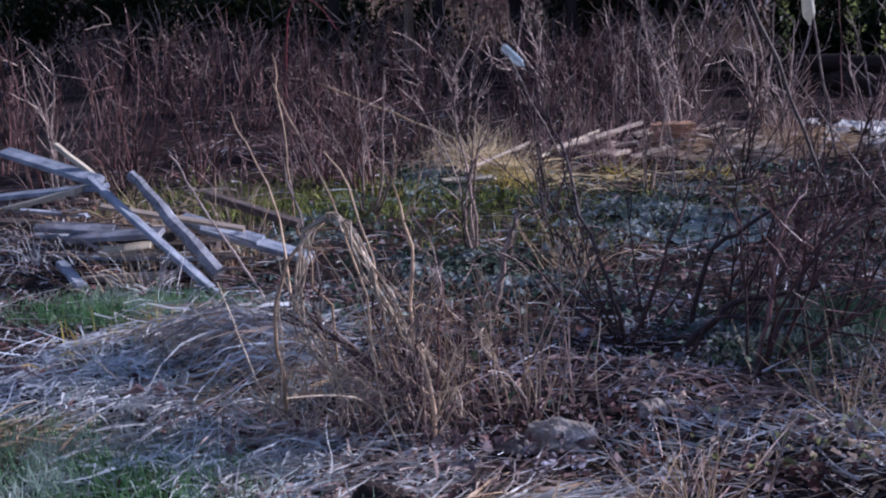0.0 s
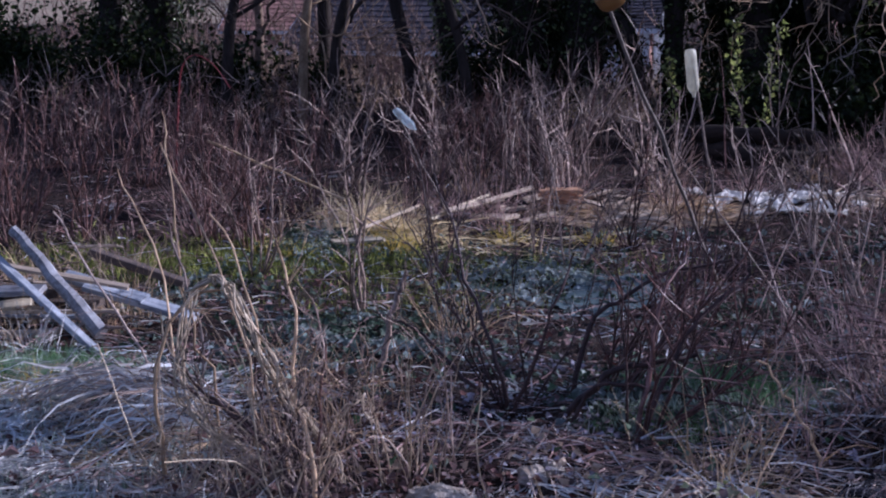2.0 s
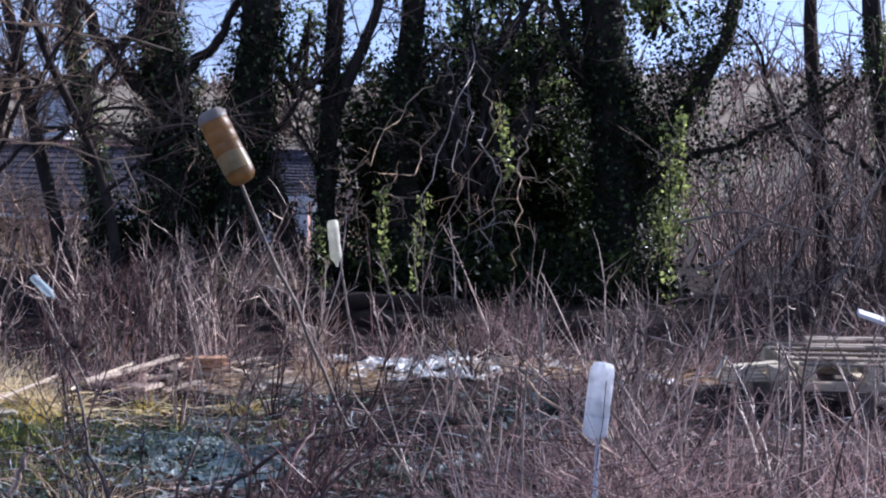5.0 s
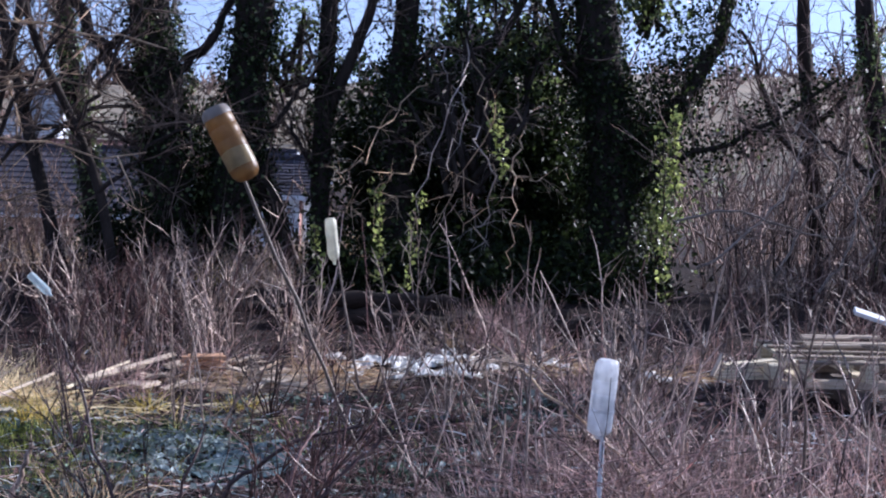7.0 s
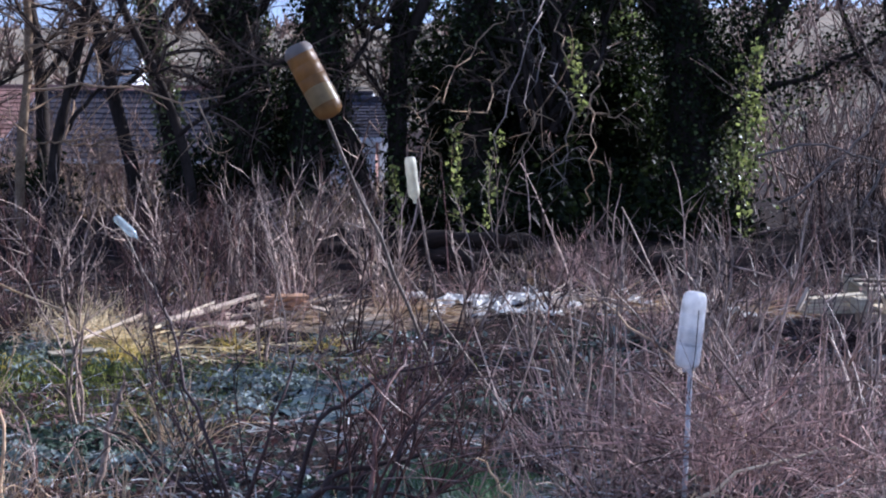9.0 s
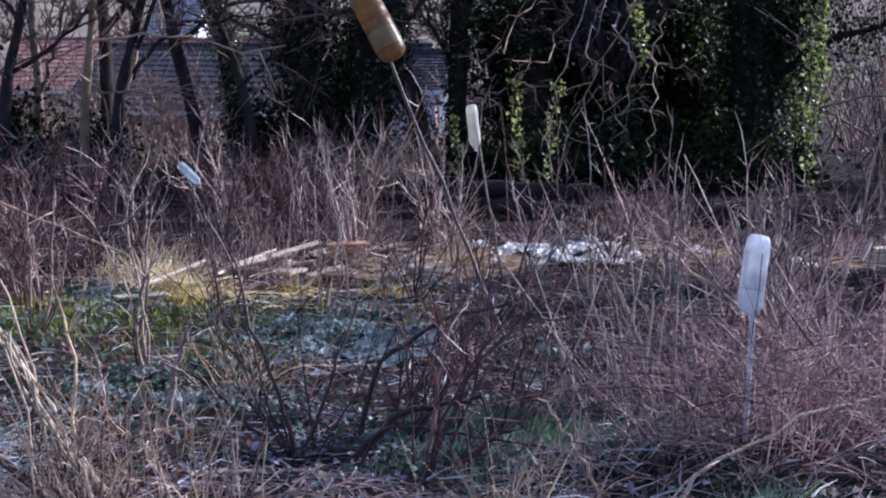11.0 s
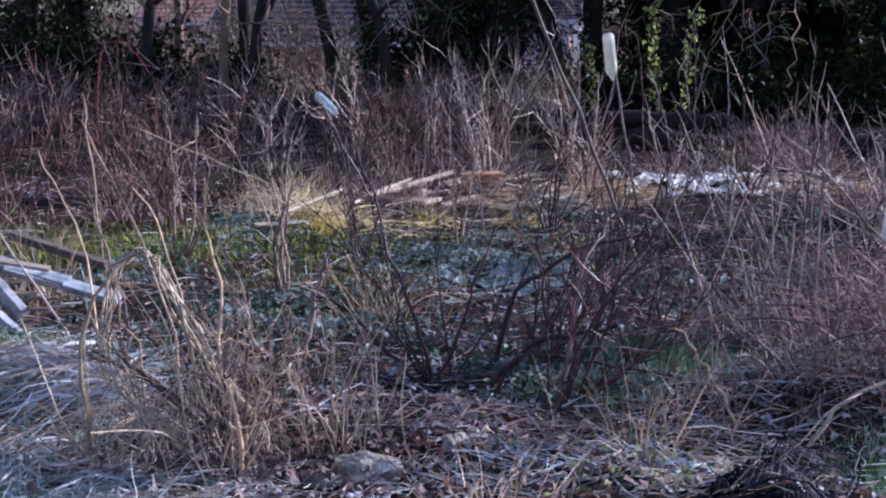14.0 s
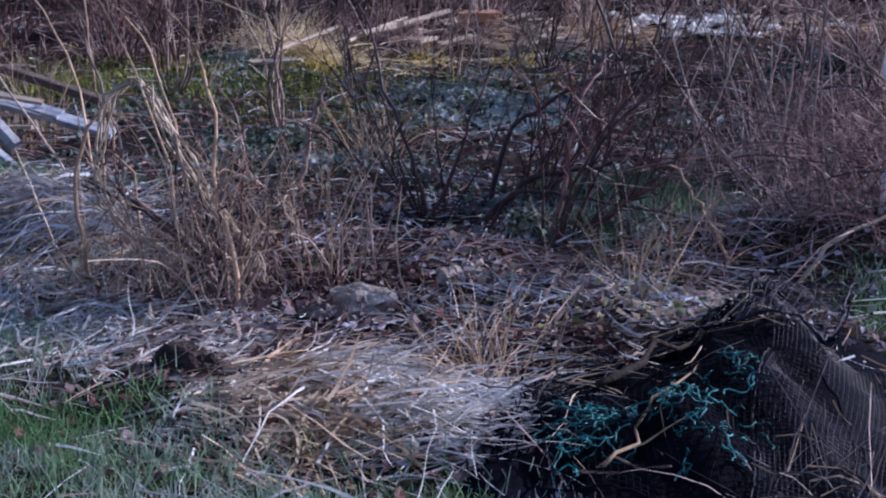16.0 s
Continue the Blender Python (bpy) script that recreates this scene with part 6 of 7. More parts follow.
# frosted scraps over the dark litter before the bushes
rng = np.random.default_rng(121)
x, y = scatter(rng, 2600, -1.5, 0.6, 3.6, 6.2, lambda x, y: np.clip(0.3 + 0.6 * np.sin(6.1 * x + 2.9 * y) * np.sin(5.3 * y - 3.1 * x + 1.0), 0.03, 1))
stuff("frosted_leaves", leaves(on_ground(x, y, 0.03), rng.uniform(0.014, 0.036, len(x)), rng, up=1.6, fold=0.7), FROST_LEAF, "small dead leaves rimmed with lavender frost", "leaves")
x, y = scatter(rng, 1500, -1.5, 0.4, 3.6, 5.6, lambda x, y: np.clip(0.3 + 0.6 * np.sin(5.2 * x - 3.3 * y) * np.sin(4.1 * y + 2.2 * x), 0.05, 1))
stuff("frosted_bits", ribbons(laid_straw(rng, x, y, 0.04, 0.16, 0.05), rng.uniform(0.003, 0.008, len(x)), rng, 1.3), STRAW_FROST, "short frost-whitened straws on dark litter", "straw")

# feathery low shrub below the trees, and a sprig of pale leaves
rng = np.random.default_rng(130)
fs = tagged(empty("feathery_shrub", (0.62, 12.0, float(ground_z(0.62, 12.0)))), "low feathery pinkish-brown dead shrub", "shrub")
for _ in range(9):
    way = (rng.normal(0, 0.55), rng.normal(0, 0.4), 1.0)
    q = bend(rng, [(rng.normal(0, 0.08), rng.normal(0, 0.06), -0.03)], [way], [rng.uniform(0.35, 0.62)], 9, 0.03, 0.1)[0]
    spray = twig_spray(rng, q[3:], np.gradient(q, axis=0)[3:], 16, 0.17, 0.0032, 0.6, 2, 0.05)
    part("stem", mesh_of("stem", *join([tubes(q, np.linspace(0.007, 0.003, 9), 5), spray]), STRAW_PINK), fs)
c = np.array([-1.21, 11.0, 0.36]) + rng.normal(0, 0.05, (16, 3))
sp = tagged(empty("leaf_sprig", (-1.21, 11.0, float(ground_z(-1.21, 11.0)))), "sprig of pale sunlit evergreen leaves", "sprig")
o = np.array(sp.location)
part("stem", mesh_of("stem", *tubes(spline([(-1.3, 11.02, -0.02), (-1.25, 11.0, 0.18), (-1.2, 11.0, 0.4)], 9) - o, np.linspace(0.007, 0.003, 9), 5), TWIG_GREY), sp)
# pale leaf colour puts the sunlight on these evergreen leaves
part("foliage", mesh_of("foliage", *leaves(c - o, rng.uniform(0.05, 0.085, 16), rng, up=0.3), LEAF_PALE), sp, "pale green leaves")["kind"] = "stuff"


# ---------------------------------------------------------------- trees
def tree(name, trunk, r0, r1, label, seed, limbs=(), twigs=40, twig_len=1.0, ivy=0, ivy_z=(0, 4), ivy_out=0.22, ivy_limbs=0, bark=None, twig_mat=None, droop=0.0, ivy_mat=None):
    """A tree from its trunk line, limbs, twigs and a coat of ivy."""
    rng = np.random.default_rng(seed)
    bark, twig_mat = bark or BARK, twig_mat or BRUSH
    T = spline(trunk, 24)
    b = T[0].copy()
    ob = tagged(empty(name, b), label, "tree", group="trees along the plot")
    r = np.linspace(r0, r1, 24)
    r[:3] *= np.array([1.45, 1.2, 1.07])
    r = r * rng.uniform(0.93, 1.07, 24)
    v, f = tubes(T - b, r, 14)
    v = v + rng.normal(0, r0 * 0.03, v.shape)
    part("trunk", mesh_of("trunk", v, f, bark), ob)
    pts, ways = [T[8:] - b], [np.gradient(T, axis=0)[8:]]
    lpts = []
    for pl, ra, rb in limbs:
        Lm = spline(pl, 14) - b
        Lm = Lm + rng.normal(0, max(ra * 0.25, 0.025), Lm.shape)
        part("limb", mesh_of("limb", *tubes(Lm, np.linspace(ra, rb, 14), 9), bark), ob)
        pts.append(Lm[3:])
        ways.append(np.gradient(Lm, axis=0)[3:])
        lpts.append(Lm)
    at, way = np.concatenate(pts), np.concatenate(ways)
    way = way / (np.linalg.norm(way, axis=1, keepdims=True) + 1e-9)
    if twigs:
        part("twig_spray", mesh_of("twig_spray", *twig_spray(rng, at, way, twigs, twig_len, 0.014, droop=droop), twig_mat), ob, "bare grey-brown twigs")["kind"] = "stuff"
    if ivy:
        t = rng.uniform(0, 1, ivy)
        z = T[:, 2]
        sel = (z >= ivy_z[0]) & (z <= ivy_z[1])
        idx = np.flatnonzero(sel)
        i = idx[rng.integers(0, len(idx), ivy)]
        i2 = np.minimum(i + 1, 23)
        c = T[i] * (1 - t[:, None]) + T[i2] * t[:, None] - b
        a = rng.uniform(0, 6.283, ivy)
        lump = 0.6 + 0.5 * np.sin(3 * a + c[:, 2] * 2.1 + seed) * np.sin(c[:, 2] * 3.3 + seed)
        out = r[i] + 0.02 + ivy_out * np.abs(rng.normal(0, 0.55, ivy)) * np.clip(lump, 0.15, 1.2)
        nrm = np.stack([np.cos(a), np.sin(a), np.full(ivy, 0.25)], -1)
        c = c + nrm * out[:, None] * np.array([1, 1, 0])
        # ivy_mat gives a near-black ivy, shade put into its colour
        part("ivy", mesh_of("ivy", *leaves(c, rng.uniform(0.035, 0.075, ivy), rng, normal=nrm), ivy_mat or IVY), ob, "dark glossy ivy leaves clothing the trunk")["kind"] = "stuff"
        # lighter leaves scattered over the dark ones paint in the sun's glints
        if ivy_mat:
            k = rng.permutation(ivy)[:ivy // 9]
            part("ivy", mesh_of("ivy", *leaves(c[k] + nrm[k] * 0.04, rng.uniform(0.04, 0.085, len(k)), rng, normal=nrm[k]), IVY), ob, "paler ivy leaves added as glints on the trunk")["kind"] = "stuff"
    if ivy_limbs and lpts:
        LP = np.concatenate(lpts)
        c = LP[rng.integers(0, len(LP), ivy_limbs)] + rng.normal(0, 0.2, (ivy_limbs, 3))
        part("ivy", mesh_of("ivy", *leaves(c, rng.uniform(0.035, 0.075, ivy_limbs), rng, up=0.5), ivy_mat or IVY), ob, "ivy leaves hanging from the limbs")["kind"] = "stuff"
    return ob


def crown(ob, centre, size, clumps, seed, mat, leaf=(0.10, 0.18), per=80, loose=0.36):
    """An ivied tree top: uneven clumps of leaves on thin boughs, with gaps between them."""
    rng = np.random.default_rng(seed)
    b = np.array(ob.matrix_world.translation)
    d = rng.normal(0, 1, (clumps, 3))
    d *= (rng.uniform(0.1, 1, (clumps, 1)) ** 0.45) / np.linalg.norm(d, axis=1, keepdims=True)
    cc = np.array(centre) + d * np.array(size)
    foot = np.array(centre) - np.array([0, 0, size[2] * 0.8]) + rng.normal(0, 0.12, (clumps, 3))
    mid = foot * 0.45 + cc * 0.55 + rng.normal(0, 0.25, (clumps, 3))
    bough = np.stack([foot, foot * 0.7 + mid * 0.3, mid, mid * 0.4 + cc * 0.6, cc], 1) - b
    part("bough_spray", mesh_of("bough_spray", *tubes(bough, np.linspace(0.05, 0.015, 5)[None] * np.ones((clumps, 1)), 5), BARK), ob, "boughs forking up into the tree top")["kind"] = "stuff"
    n = clumps * per
    i = rng.integers(0, clumps, n)
    c = cc[i] + rng.normal(0, loose, (n, 3)) * np.array([1.0, 1.0, 0.75]) - b
    part("crown", mesh_of("crown", *leaves(c, rng.uniform(*leaf, n), rng, up=0.5), mat), ob, "ragged ivy crown high in the tree")["kind"] = "stuff"
    return ob


BARE, IVIED = "bare grey tree with a tangle of thin twigs", "dark tree trunk clothed in glossy ivy"
tree("tree", [(-4.95, 18.0, -0.1), (-5.2, 18.0, 1.0), (-5.6, 18.1, 2.6), (-5.95, 18.2, 4.2), (-6.1, 18.4, 7.5)], 0.10, 0.05, BARE, 201,
     limbs=[([(-5.4, 18, 1.7), (-4.6, 18.2, 2.3), (-3.6, 18.1, 2.2)], 0.04, 0.012), ([(-5.7, 18, 2.8), (-6.6, 18.0, 3.4), (-7.2, 18.0, 4.6)], 0.05, 0.015), ([(-5.5, 18, 2.2), (-5.0, 17.8, 3.4), (-4.6, 17.6, 5.0)], 0.04, 0.012)], twigs=120, twig_mat=BARK_MID)
tree("tree", [(-4.6, 18.6, -0.1), (-4.75, 18.6, 1.2), (-5.05, 18.6, 2.8), (-5.2, 18.7, 4.2), (-5.1, 18.7, 8.0)], 0.15, 0.10, IVIED, 202,
     limbs=[([(-5.0, 18.6, 2.6), (-4.2, 18.5, 3.5), (-3.6, 18.5, 5.0)], 0.06, 0.02), ([(-4.9, 18.6, 2.3), (-5.8, 18.4, 2.8), (-6.8, 18.4, 2.9)], 0.04, 0.012)], twigs=100, ivy=2600, ivy_z=(0.2, 4.2), ivy_out=0.16)
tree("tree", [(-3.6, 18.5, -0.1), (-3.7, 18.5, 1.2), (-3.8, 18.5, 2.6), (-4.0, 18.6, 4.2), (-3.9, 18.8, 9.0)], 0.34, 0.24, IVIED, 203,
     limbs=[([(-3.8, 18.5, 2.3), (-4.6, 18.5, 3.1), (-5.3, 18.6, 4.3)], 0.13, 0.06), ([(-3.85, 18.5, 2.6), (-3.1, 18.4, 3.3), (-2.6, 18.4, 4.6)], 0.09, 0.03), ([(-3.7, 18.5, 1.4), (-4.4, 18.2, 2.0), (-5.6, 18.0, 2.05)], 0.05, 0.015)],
     twigs=90, twig_mat=BARK_MID, ivy=8000, ivy_z=(0.1, 5), ivy_out=0.32, ivy_mat=EVERGREEN_SHADED)
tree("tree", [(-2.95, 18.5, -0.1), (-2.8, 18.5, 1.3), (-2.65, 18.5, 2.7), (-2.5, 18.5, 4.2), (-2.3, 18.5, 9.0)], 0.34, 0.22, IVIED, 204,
     limbs=[([(-2.8, 18.5, 1.6), (-2.2, 18.3, 2.2), (-1.7, 18.3, 2.9)], 0.06, 0.02), ([(-2.9, 18.5, 1.0), (-2.4, 18.4, 1.4), (-2.2, 18.3, 0.6)], 0.09, 0.03)], twigs=70, twig_mat=BARK_MID, ivy=7000, ivy_z=(0.1, 5), ivy_out=0.32, ivy_mat=EVERGREEN_SHADED)
tree("tree", [(-2.05, 18.5, -0.1), (-2.2, 18.5, 0.8), (-2.5, 18.5, 1.6), (-2.75, 18.6, 2.6)], 0.16, 0.12, IVIED, 205, twigs=10, ivy=900, ivy_z=(0.1, 2.6), ivy_out=0.12, ivy_mat=EVERGREEN_SHADED)
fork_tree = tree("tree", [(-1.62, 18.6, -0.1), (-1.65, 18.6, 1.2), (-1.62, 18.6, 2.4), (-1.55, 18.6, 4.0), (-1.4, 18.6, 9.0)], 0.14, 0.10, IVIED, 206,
     limbs=[([(-1.62, 18.6, 2.3), (-1.25, 18.6, 3.1), (-0.95, 18.6, 4.0), (-0.8, 18.6, 6.5)], 0.10, 0.05), ([(-1.62, 18.6, 1.3), (-1.95, 18.5, 1.9), (-2.2, 18.4, 2.6)], 0.04, 0.015)], twigs=80, twig_mat=BARK_MID, ivy=1800, ivy_z=(0.1, 5), ivy_out=0.12, ivy_mat=EVERGREEN_SHADED)
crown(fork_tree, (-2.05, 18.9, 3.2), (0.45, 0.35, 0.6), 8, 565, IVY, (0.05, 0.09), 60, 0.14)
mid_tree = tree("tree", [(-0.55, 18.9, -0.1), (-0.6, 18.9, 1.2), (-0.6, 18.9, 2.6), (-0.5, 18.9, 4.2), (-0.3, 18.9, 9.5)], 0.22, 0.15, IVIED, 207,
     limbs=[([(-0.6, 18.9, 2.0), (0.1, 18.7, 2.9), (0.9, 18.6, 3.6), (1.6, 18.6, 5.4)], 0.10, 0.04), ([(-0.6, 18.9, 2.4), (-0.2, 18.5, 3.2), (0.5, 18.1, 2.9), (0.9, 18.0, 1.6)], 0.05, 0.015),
            ([(-0.55, 18.9, 1.6), (0.3, 18.6, 2.0), (1.2, 18.5, 2.3)], 0.07, 0.03)], twigs=70, ivy=3600, ivy_z=(0.2, 5.5), ivy_out=0.4, ivy_limbs=2400, droop=0.03, ivy_mat=EVERGREEN_SHADED)
crown(mid_tree, (0.4, 17.7, 2.5), (1.3, 0.3, 1.3), 18, 564, EVERGREEN_SHADED, (0.05, 0.09), 50, 0.13)
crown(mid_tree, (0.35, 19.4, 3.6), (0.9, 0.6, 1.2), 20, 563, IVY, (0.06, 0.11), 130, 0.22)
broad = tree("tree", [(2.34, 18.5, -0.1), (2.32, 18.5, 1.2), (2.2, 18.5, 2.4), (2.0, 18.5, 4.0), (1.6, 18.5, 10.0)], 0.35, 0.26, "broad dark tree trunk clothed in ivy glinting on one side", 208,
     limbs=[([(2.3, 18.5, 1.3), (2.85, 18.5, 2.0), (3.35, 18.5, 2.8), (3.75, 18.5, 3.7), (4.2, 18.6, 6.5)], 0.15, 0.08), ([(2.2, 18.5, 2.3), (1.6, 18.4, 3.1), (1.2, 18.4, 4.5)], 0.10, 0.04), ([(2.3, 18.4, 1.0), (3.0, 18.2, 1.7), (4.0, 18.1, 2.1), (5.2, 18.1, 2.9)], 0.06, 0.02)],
     twigs=70, ivy=7500, ivy_z=(0.05, 6), ivy_out=0.3, ivy_limbs=7500, ivy_mat=EVERGREEN_SHADED)
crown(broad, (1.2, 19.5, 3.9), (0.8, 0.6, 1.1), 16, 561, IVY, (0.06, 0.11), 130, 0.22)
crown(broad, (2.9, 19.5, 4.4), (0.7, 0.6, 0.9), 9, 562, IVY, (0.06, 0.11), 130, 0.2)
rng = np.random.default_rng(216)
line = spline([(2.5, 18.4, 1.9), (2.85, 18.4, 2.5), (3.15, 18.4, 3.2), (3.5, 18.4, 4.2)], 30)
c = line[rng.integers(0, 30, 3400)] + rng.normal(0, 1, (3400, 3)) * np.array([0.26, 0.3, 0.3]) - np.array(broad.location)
part("ivy", mesh_of("ivy", *leaves(c, rng.uniform(0.04, 0.08, 3400), rng, up=0.4), EVERGREEN_SHADED), broad, "bushy ivy hanging from a limb")["kind"] = "stuff"
tree("tree", [(5.3, 19.2, -0.1), (5.25, 19.2, 1.2), (5.1, 19.2, 2.6), (5.0, 19.3, 4.2), (5.1, 19.3, 8.0)], 0.13, 0.08, BARE, 209,
     limbs=[([(5.2, 19.2, 1.6), (4.5, 19, 2.5), (4.1, 18.9, 3.6)], 0.05, 0.02), ([(5.1, 19.2, 2.2), (5.8, 19, 3.1), (6.4, 18.9, 4.5)], 0.05, 0.02)], twigs=90)
tree("tree", [(6.1, 18.4, -0.1), (6.0, 18.4, 1.2), (5.75, 18.4, 2.8), (5.55, 18.4, 4.2), (5.4, 18.5, 8.0)], 0.17, 0.10, BARE, 210,
     limbs=[([(6.0, 18.4, 1.4), (5.2, 18.2, 2.0), (4.4, 18.1, 2.2)], 0.05, 0.015), ([(5.8, 18.4, 2.5), (6.5, 18.2, 3.2), (7.2, 18.2, 4.6)], 0.06, 0.02)], twigs=90, ivy=1800, ivy_z=(0.1, 3.5), ivy_out=0.15)
# the next four trees stand nearer along the camera's sight line, fitted to its view
tree("tree", [(-5.37, 15.38, -0.1), (-5.28, 15.38, 1.06), (-5.0, 15.38, 2.15), (-4.55, 15.38, 4.24), (-4.37, 15.38, 6.06)], 0.07, 0.03, BARE, 217,
     limbs=[([(-5.18, 15.38, 1.33), (-4.55, 15.29, 1.88), (-3.64, 15.29, 2.06)], 0.03, 0.01), ([(-5.0, 15.38, 1.97), (-5.64, 15.29, 2.7), (-6.0, 15.29, 3.7)], 0.03, 0.01), ([(-5.09, 15.38, 1.69), (-4.46, 15.29, 2.7), (-3.91, 15.29, 3.42)], 0.03, 0.01)], twigs=64, twig_mat=BARK_MID)
tree("tree", [(-3.73, 15.65, -0.1), (-3.82, 15.65, 0.88), (-4.09, 15.65, 1.79), (-4.73, 15.65, 3.24), (-5.0, 15.65, 5.15)], 0.07, 0.03, BARE, 218,
     limbs=[([(-3.91, 15.65, 1.24), (-3.18, 15.56, 1.88), (-2.45, 15.56, 2.15)], 0.03, 0.01), ([(-4.18, 15.65, 1.97), (-3.64, 15.56, 2.88), (-3.18, 15.56, 3.97)], 0.03, 0.01)], twigs=64, twig_mat=BARK_MID)
tree("tree", [(-6.55, 15.02, -0.1), (-6.46, 15.02, 1.24), (-6.19, 15.02, 2.51), (-6.09, 15.02, 5.15)], 0.08, 0.03, BARE, 219,
     limbs=[([(-6.46, 15.02, 1.33), (-5.73, 15.38, 1.97), (-5.09, 15.38, 2.51)], 0.03, 0.01), ([(-6.28, 15.02, 1.97), (-6.91, 15.38, 2.7), (-7.28, 15.29, 3.7)], 0.03, 0.01)], twigs=64, twig_mat=BARK_MID)
# vine-coloured bark and twigs: golden sunlight on the limbs is in the colour
tree("tree", [(-5.73, 15.38, -0.1), (-5.68, 15.38, 1.06), (-5.55, 15.38, 2.33), (-5.64, 15.38, 4.24), (-5.55, 15.38, 6.06)], 0.06, 0.03, BARE, 220,
     limbs=[([(-5.68, 15.38, 1.74), (-5.09, 15.29, 1.79), (-4.46, 15.29, 1.77), (-3.82, 15.29, 1.66), (-3.27, 15.29, 1.69)], 0.018, 0.008), ([(-5.64, 15.38, 1.06), (-5.28, 15.29, 1.17), (-4.73, 15.29, 1.15)], 0.014, 0.007),
            ([(-5.64, 15.38, 2.15), (-4.91, 15.29, 2.51), (-4.0, 15.29, 2.42)], 0.016, 0.007), ([(-5.64, 15.38, 2.79), (-5.09, 15.29, 3.15), (-4.18, 15.29, 3.06), (-3.09, 15.29, 2.88)], 0.016, 0.007), ([(-5.64, 15.38, 2.51), (-6.19, 15.29, 2.79), (-6.91, 15.29, 2.6)], 0.016, 0.007)],
     twigs=40, bark=VINE, twig_mat=VINE)
# further trees along the same line, on both sides; the right pair is unseen, added for shade
tree("tree", [(-6.6, 18.7, -0.1), (-6.6, 18.7, 2.0), (-6.8, 18.7, 4.0), (-6.7, 18.7, 8.0)], 0.10, 0.05, BARE, 211,
     limbs=[([(-6.6, 18.7, 1.8), (-5.9, 18.5, 2.9), (-5.4, 18.4, 4.2)], 0.06, 0.02)], twigs=40, twig_mat=BARK)
tree("tree", [(-8.85, 18.3, -0.1), (-8.9, 18.3, 2.0), (-9.0, 18.3, 4.0), (-8.9, 18.3, 8.0)], 0.24, 0.14, IVIED, 212,
     limbs=[([(-8.9, 18.3, 1.6), (-8.2, 18.1, 2.9), (-7.8, 18.0, 4.4)], 0.07, 0.02)], twigs=60, ivy=3500, ivy_z=(0.1, 4), ivy_out=0.14, ivy_mat=EVERGREEN_SHADED)
tree("tree", [(-7.5, 18.4, -0.1), (-7.45, 18.4, 1.2), (-7.5, 18.4, 2.4), (-7.3, 18.4, 6.0)], 0.07, 0.05, BARE, 221, limbs=[([(-7.48, 18.4, 1.0), (-7.2, 18.3, 1.6), (-6.9, 18.3, 2.6)], 0.03, 0.012)], twigs=40, bark=BARK_MID, twig_mat=BARK_MID)
tree("tree", [(-9.3, 17.5, -0.1), (-9.3, 17.5, 2.0), (-9.5, 17.5, 4.0), (-9.4, 17.5, 8.0)], 0.17, 0.1, IVIED, 213,
     limbs=[([(-9.3, 17.5, 1.6), (-9.8, 17.4, 2.9), (-10.2, 17.4, 4.4)], 0.07, 0.02)], twigs=50, ivy=2500, ivy_z=(0.1, 4), ivy_out=0.2, ivy_mat=EVERGREEN_SHADED)
tree("tree", [(8.2, 17.6, -0.1), (8.1, 17.6, 2.0), (8.3, 17.6, 4.0), (8.2, 17.6, 8.5)], 0.2, 0.1, BARE, 214,
     limbs=[([(8.1, 17.6, 1.6), (7.4, 17.4, 2.9), (7.0, 17.2, 4.6)], 0.07, 0.02), ([(8.1, 17.6, 2.4), (8.9, 17.4, 3.6), (9.4, 17.2, 5.6)], 0.07, 0.02)], twigs=80, ivy=1500, ivy_z=(0.1, 3))
tree("tree", [(13.7, 17.4, -0.1), (13.6, 17.4, 2.0), (13.9, 17.4, 4.5), (13.7, 17.4, 8.5)], 0.2, 0.1, BARE, 215,
     limbs=[([(13.6, 17.4, 1.6), (12.8, 17.2, 2.9), (12.2, 17.1, 4.8)], 0.07, 0.02), ([(13.6, 17.4, 2.4), (14.5, 17.2, 3.6), (15.0, 17.1, 5.6)], 0.07, 0.02)], twigs=80, ivy=3000, ivy_z=(0.1, 5), ivy_out=0.5)
# unseen tall ivied trees added beside the plot to throw a broken shade over its near end
for i, (x, y, z, sx, sz, n) in enumerate([(9.6, 12.0, 6.8, 1.5, 1.5, 4), (13.6, 10.2, 7.0, 1.6, 1.7, 3)]):
    t_ = tree("tree", [(x, y, -0.1), (x + 0.1, y, 2), (x - 0.1, y, 4.0), (x, y, z + sz * 0.6)], 0.2, 0.08, "unseen ivied tree added beside the plot for shade", 540 + i, twigs=30, ivy=1500, ivy_z=(0.1, 6), ivy_out=0.2, ivy_mat=EVERGREEN_SHADED)
    crown(t_, (x, y, z), (sx, 1.4, sz), n, 550 + i, IVY)

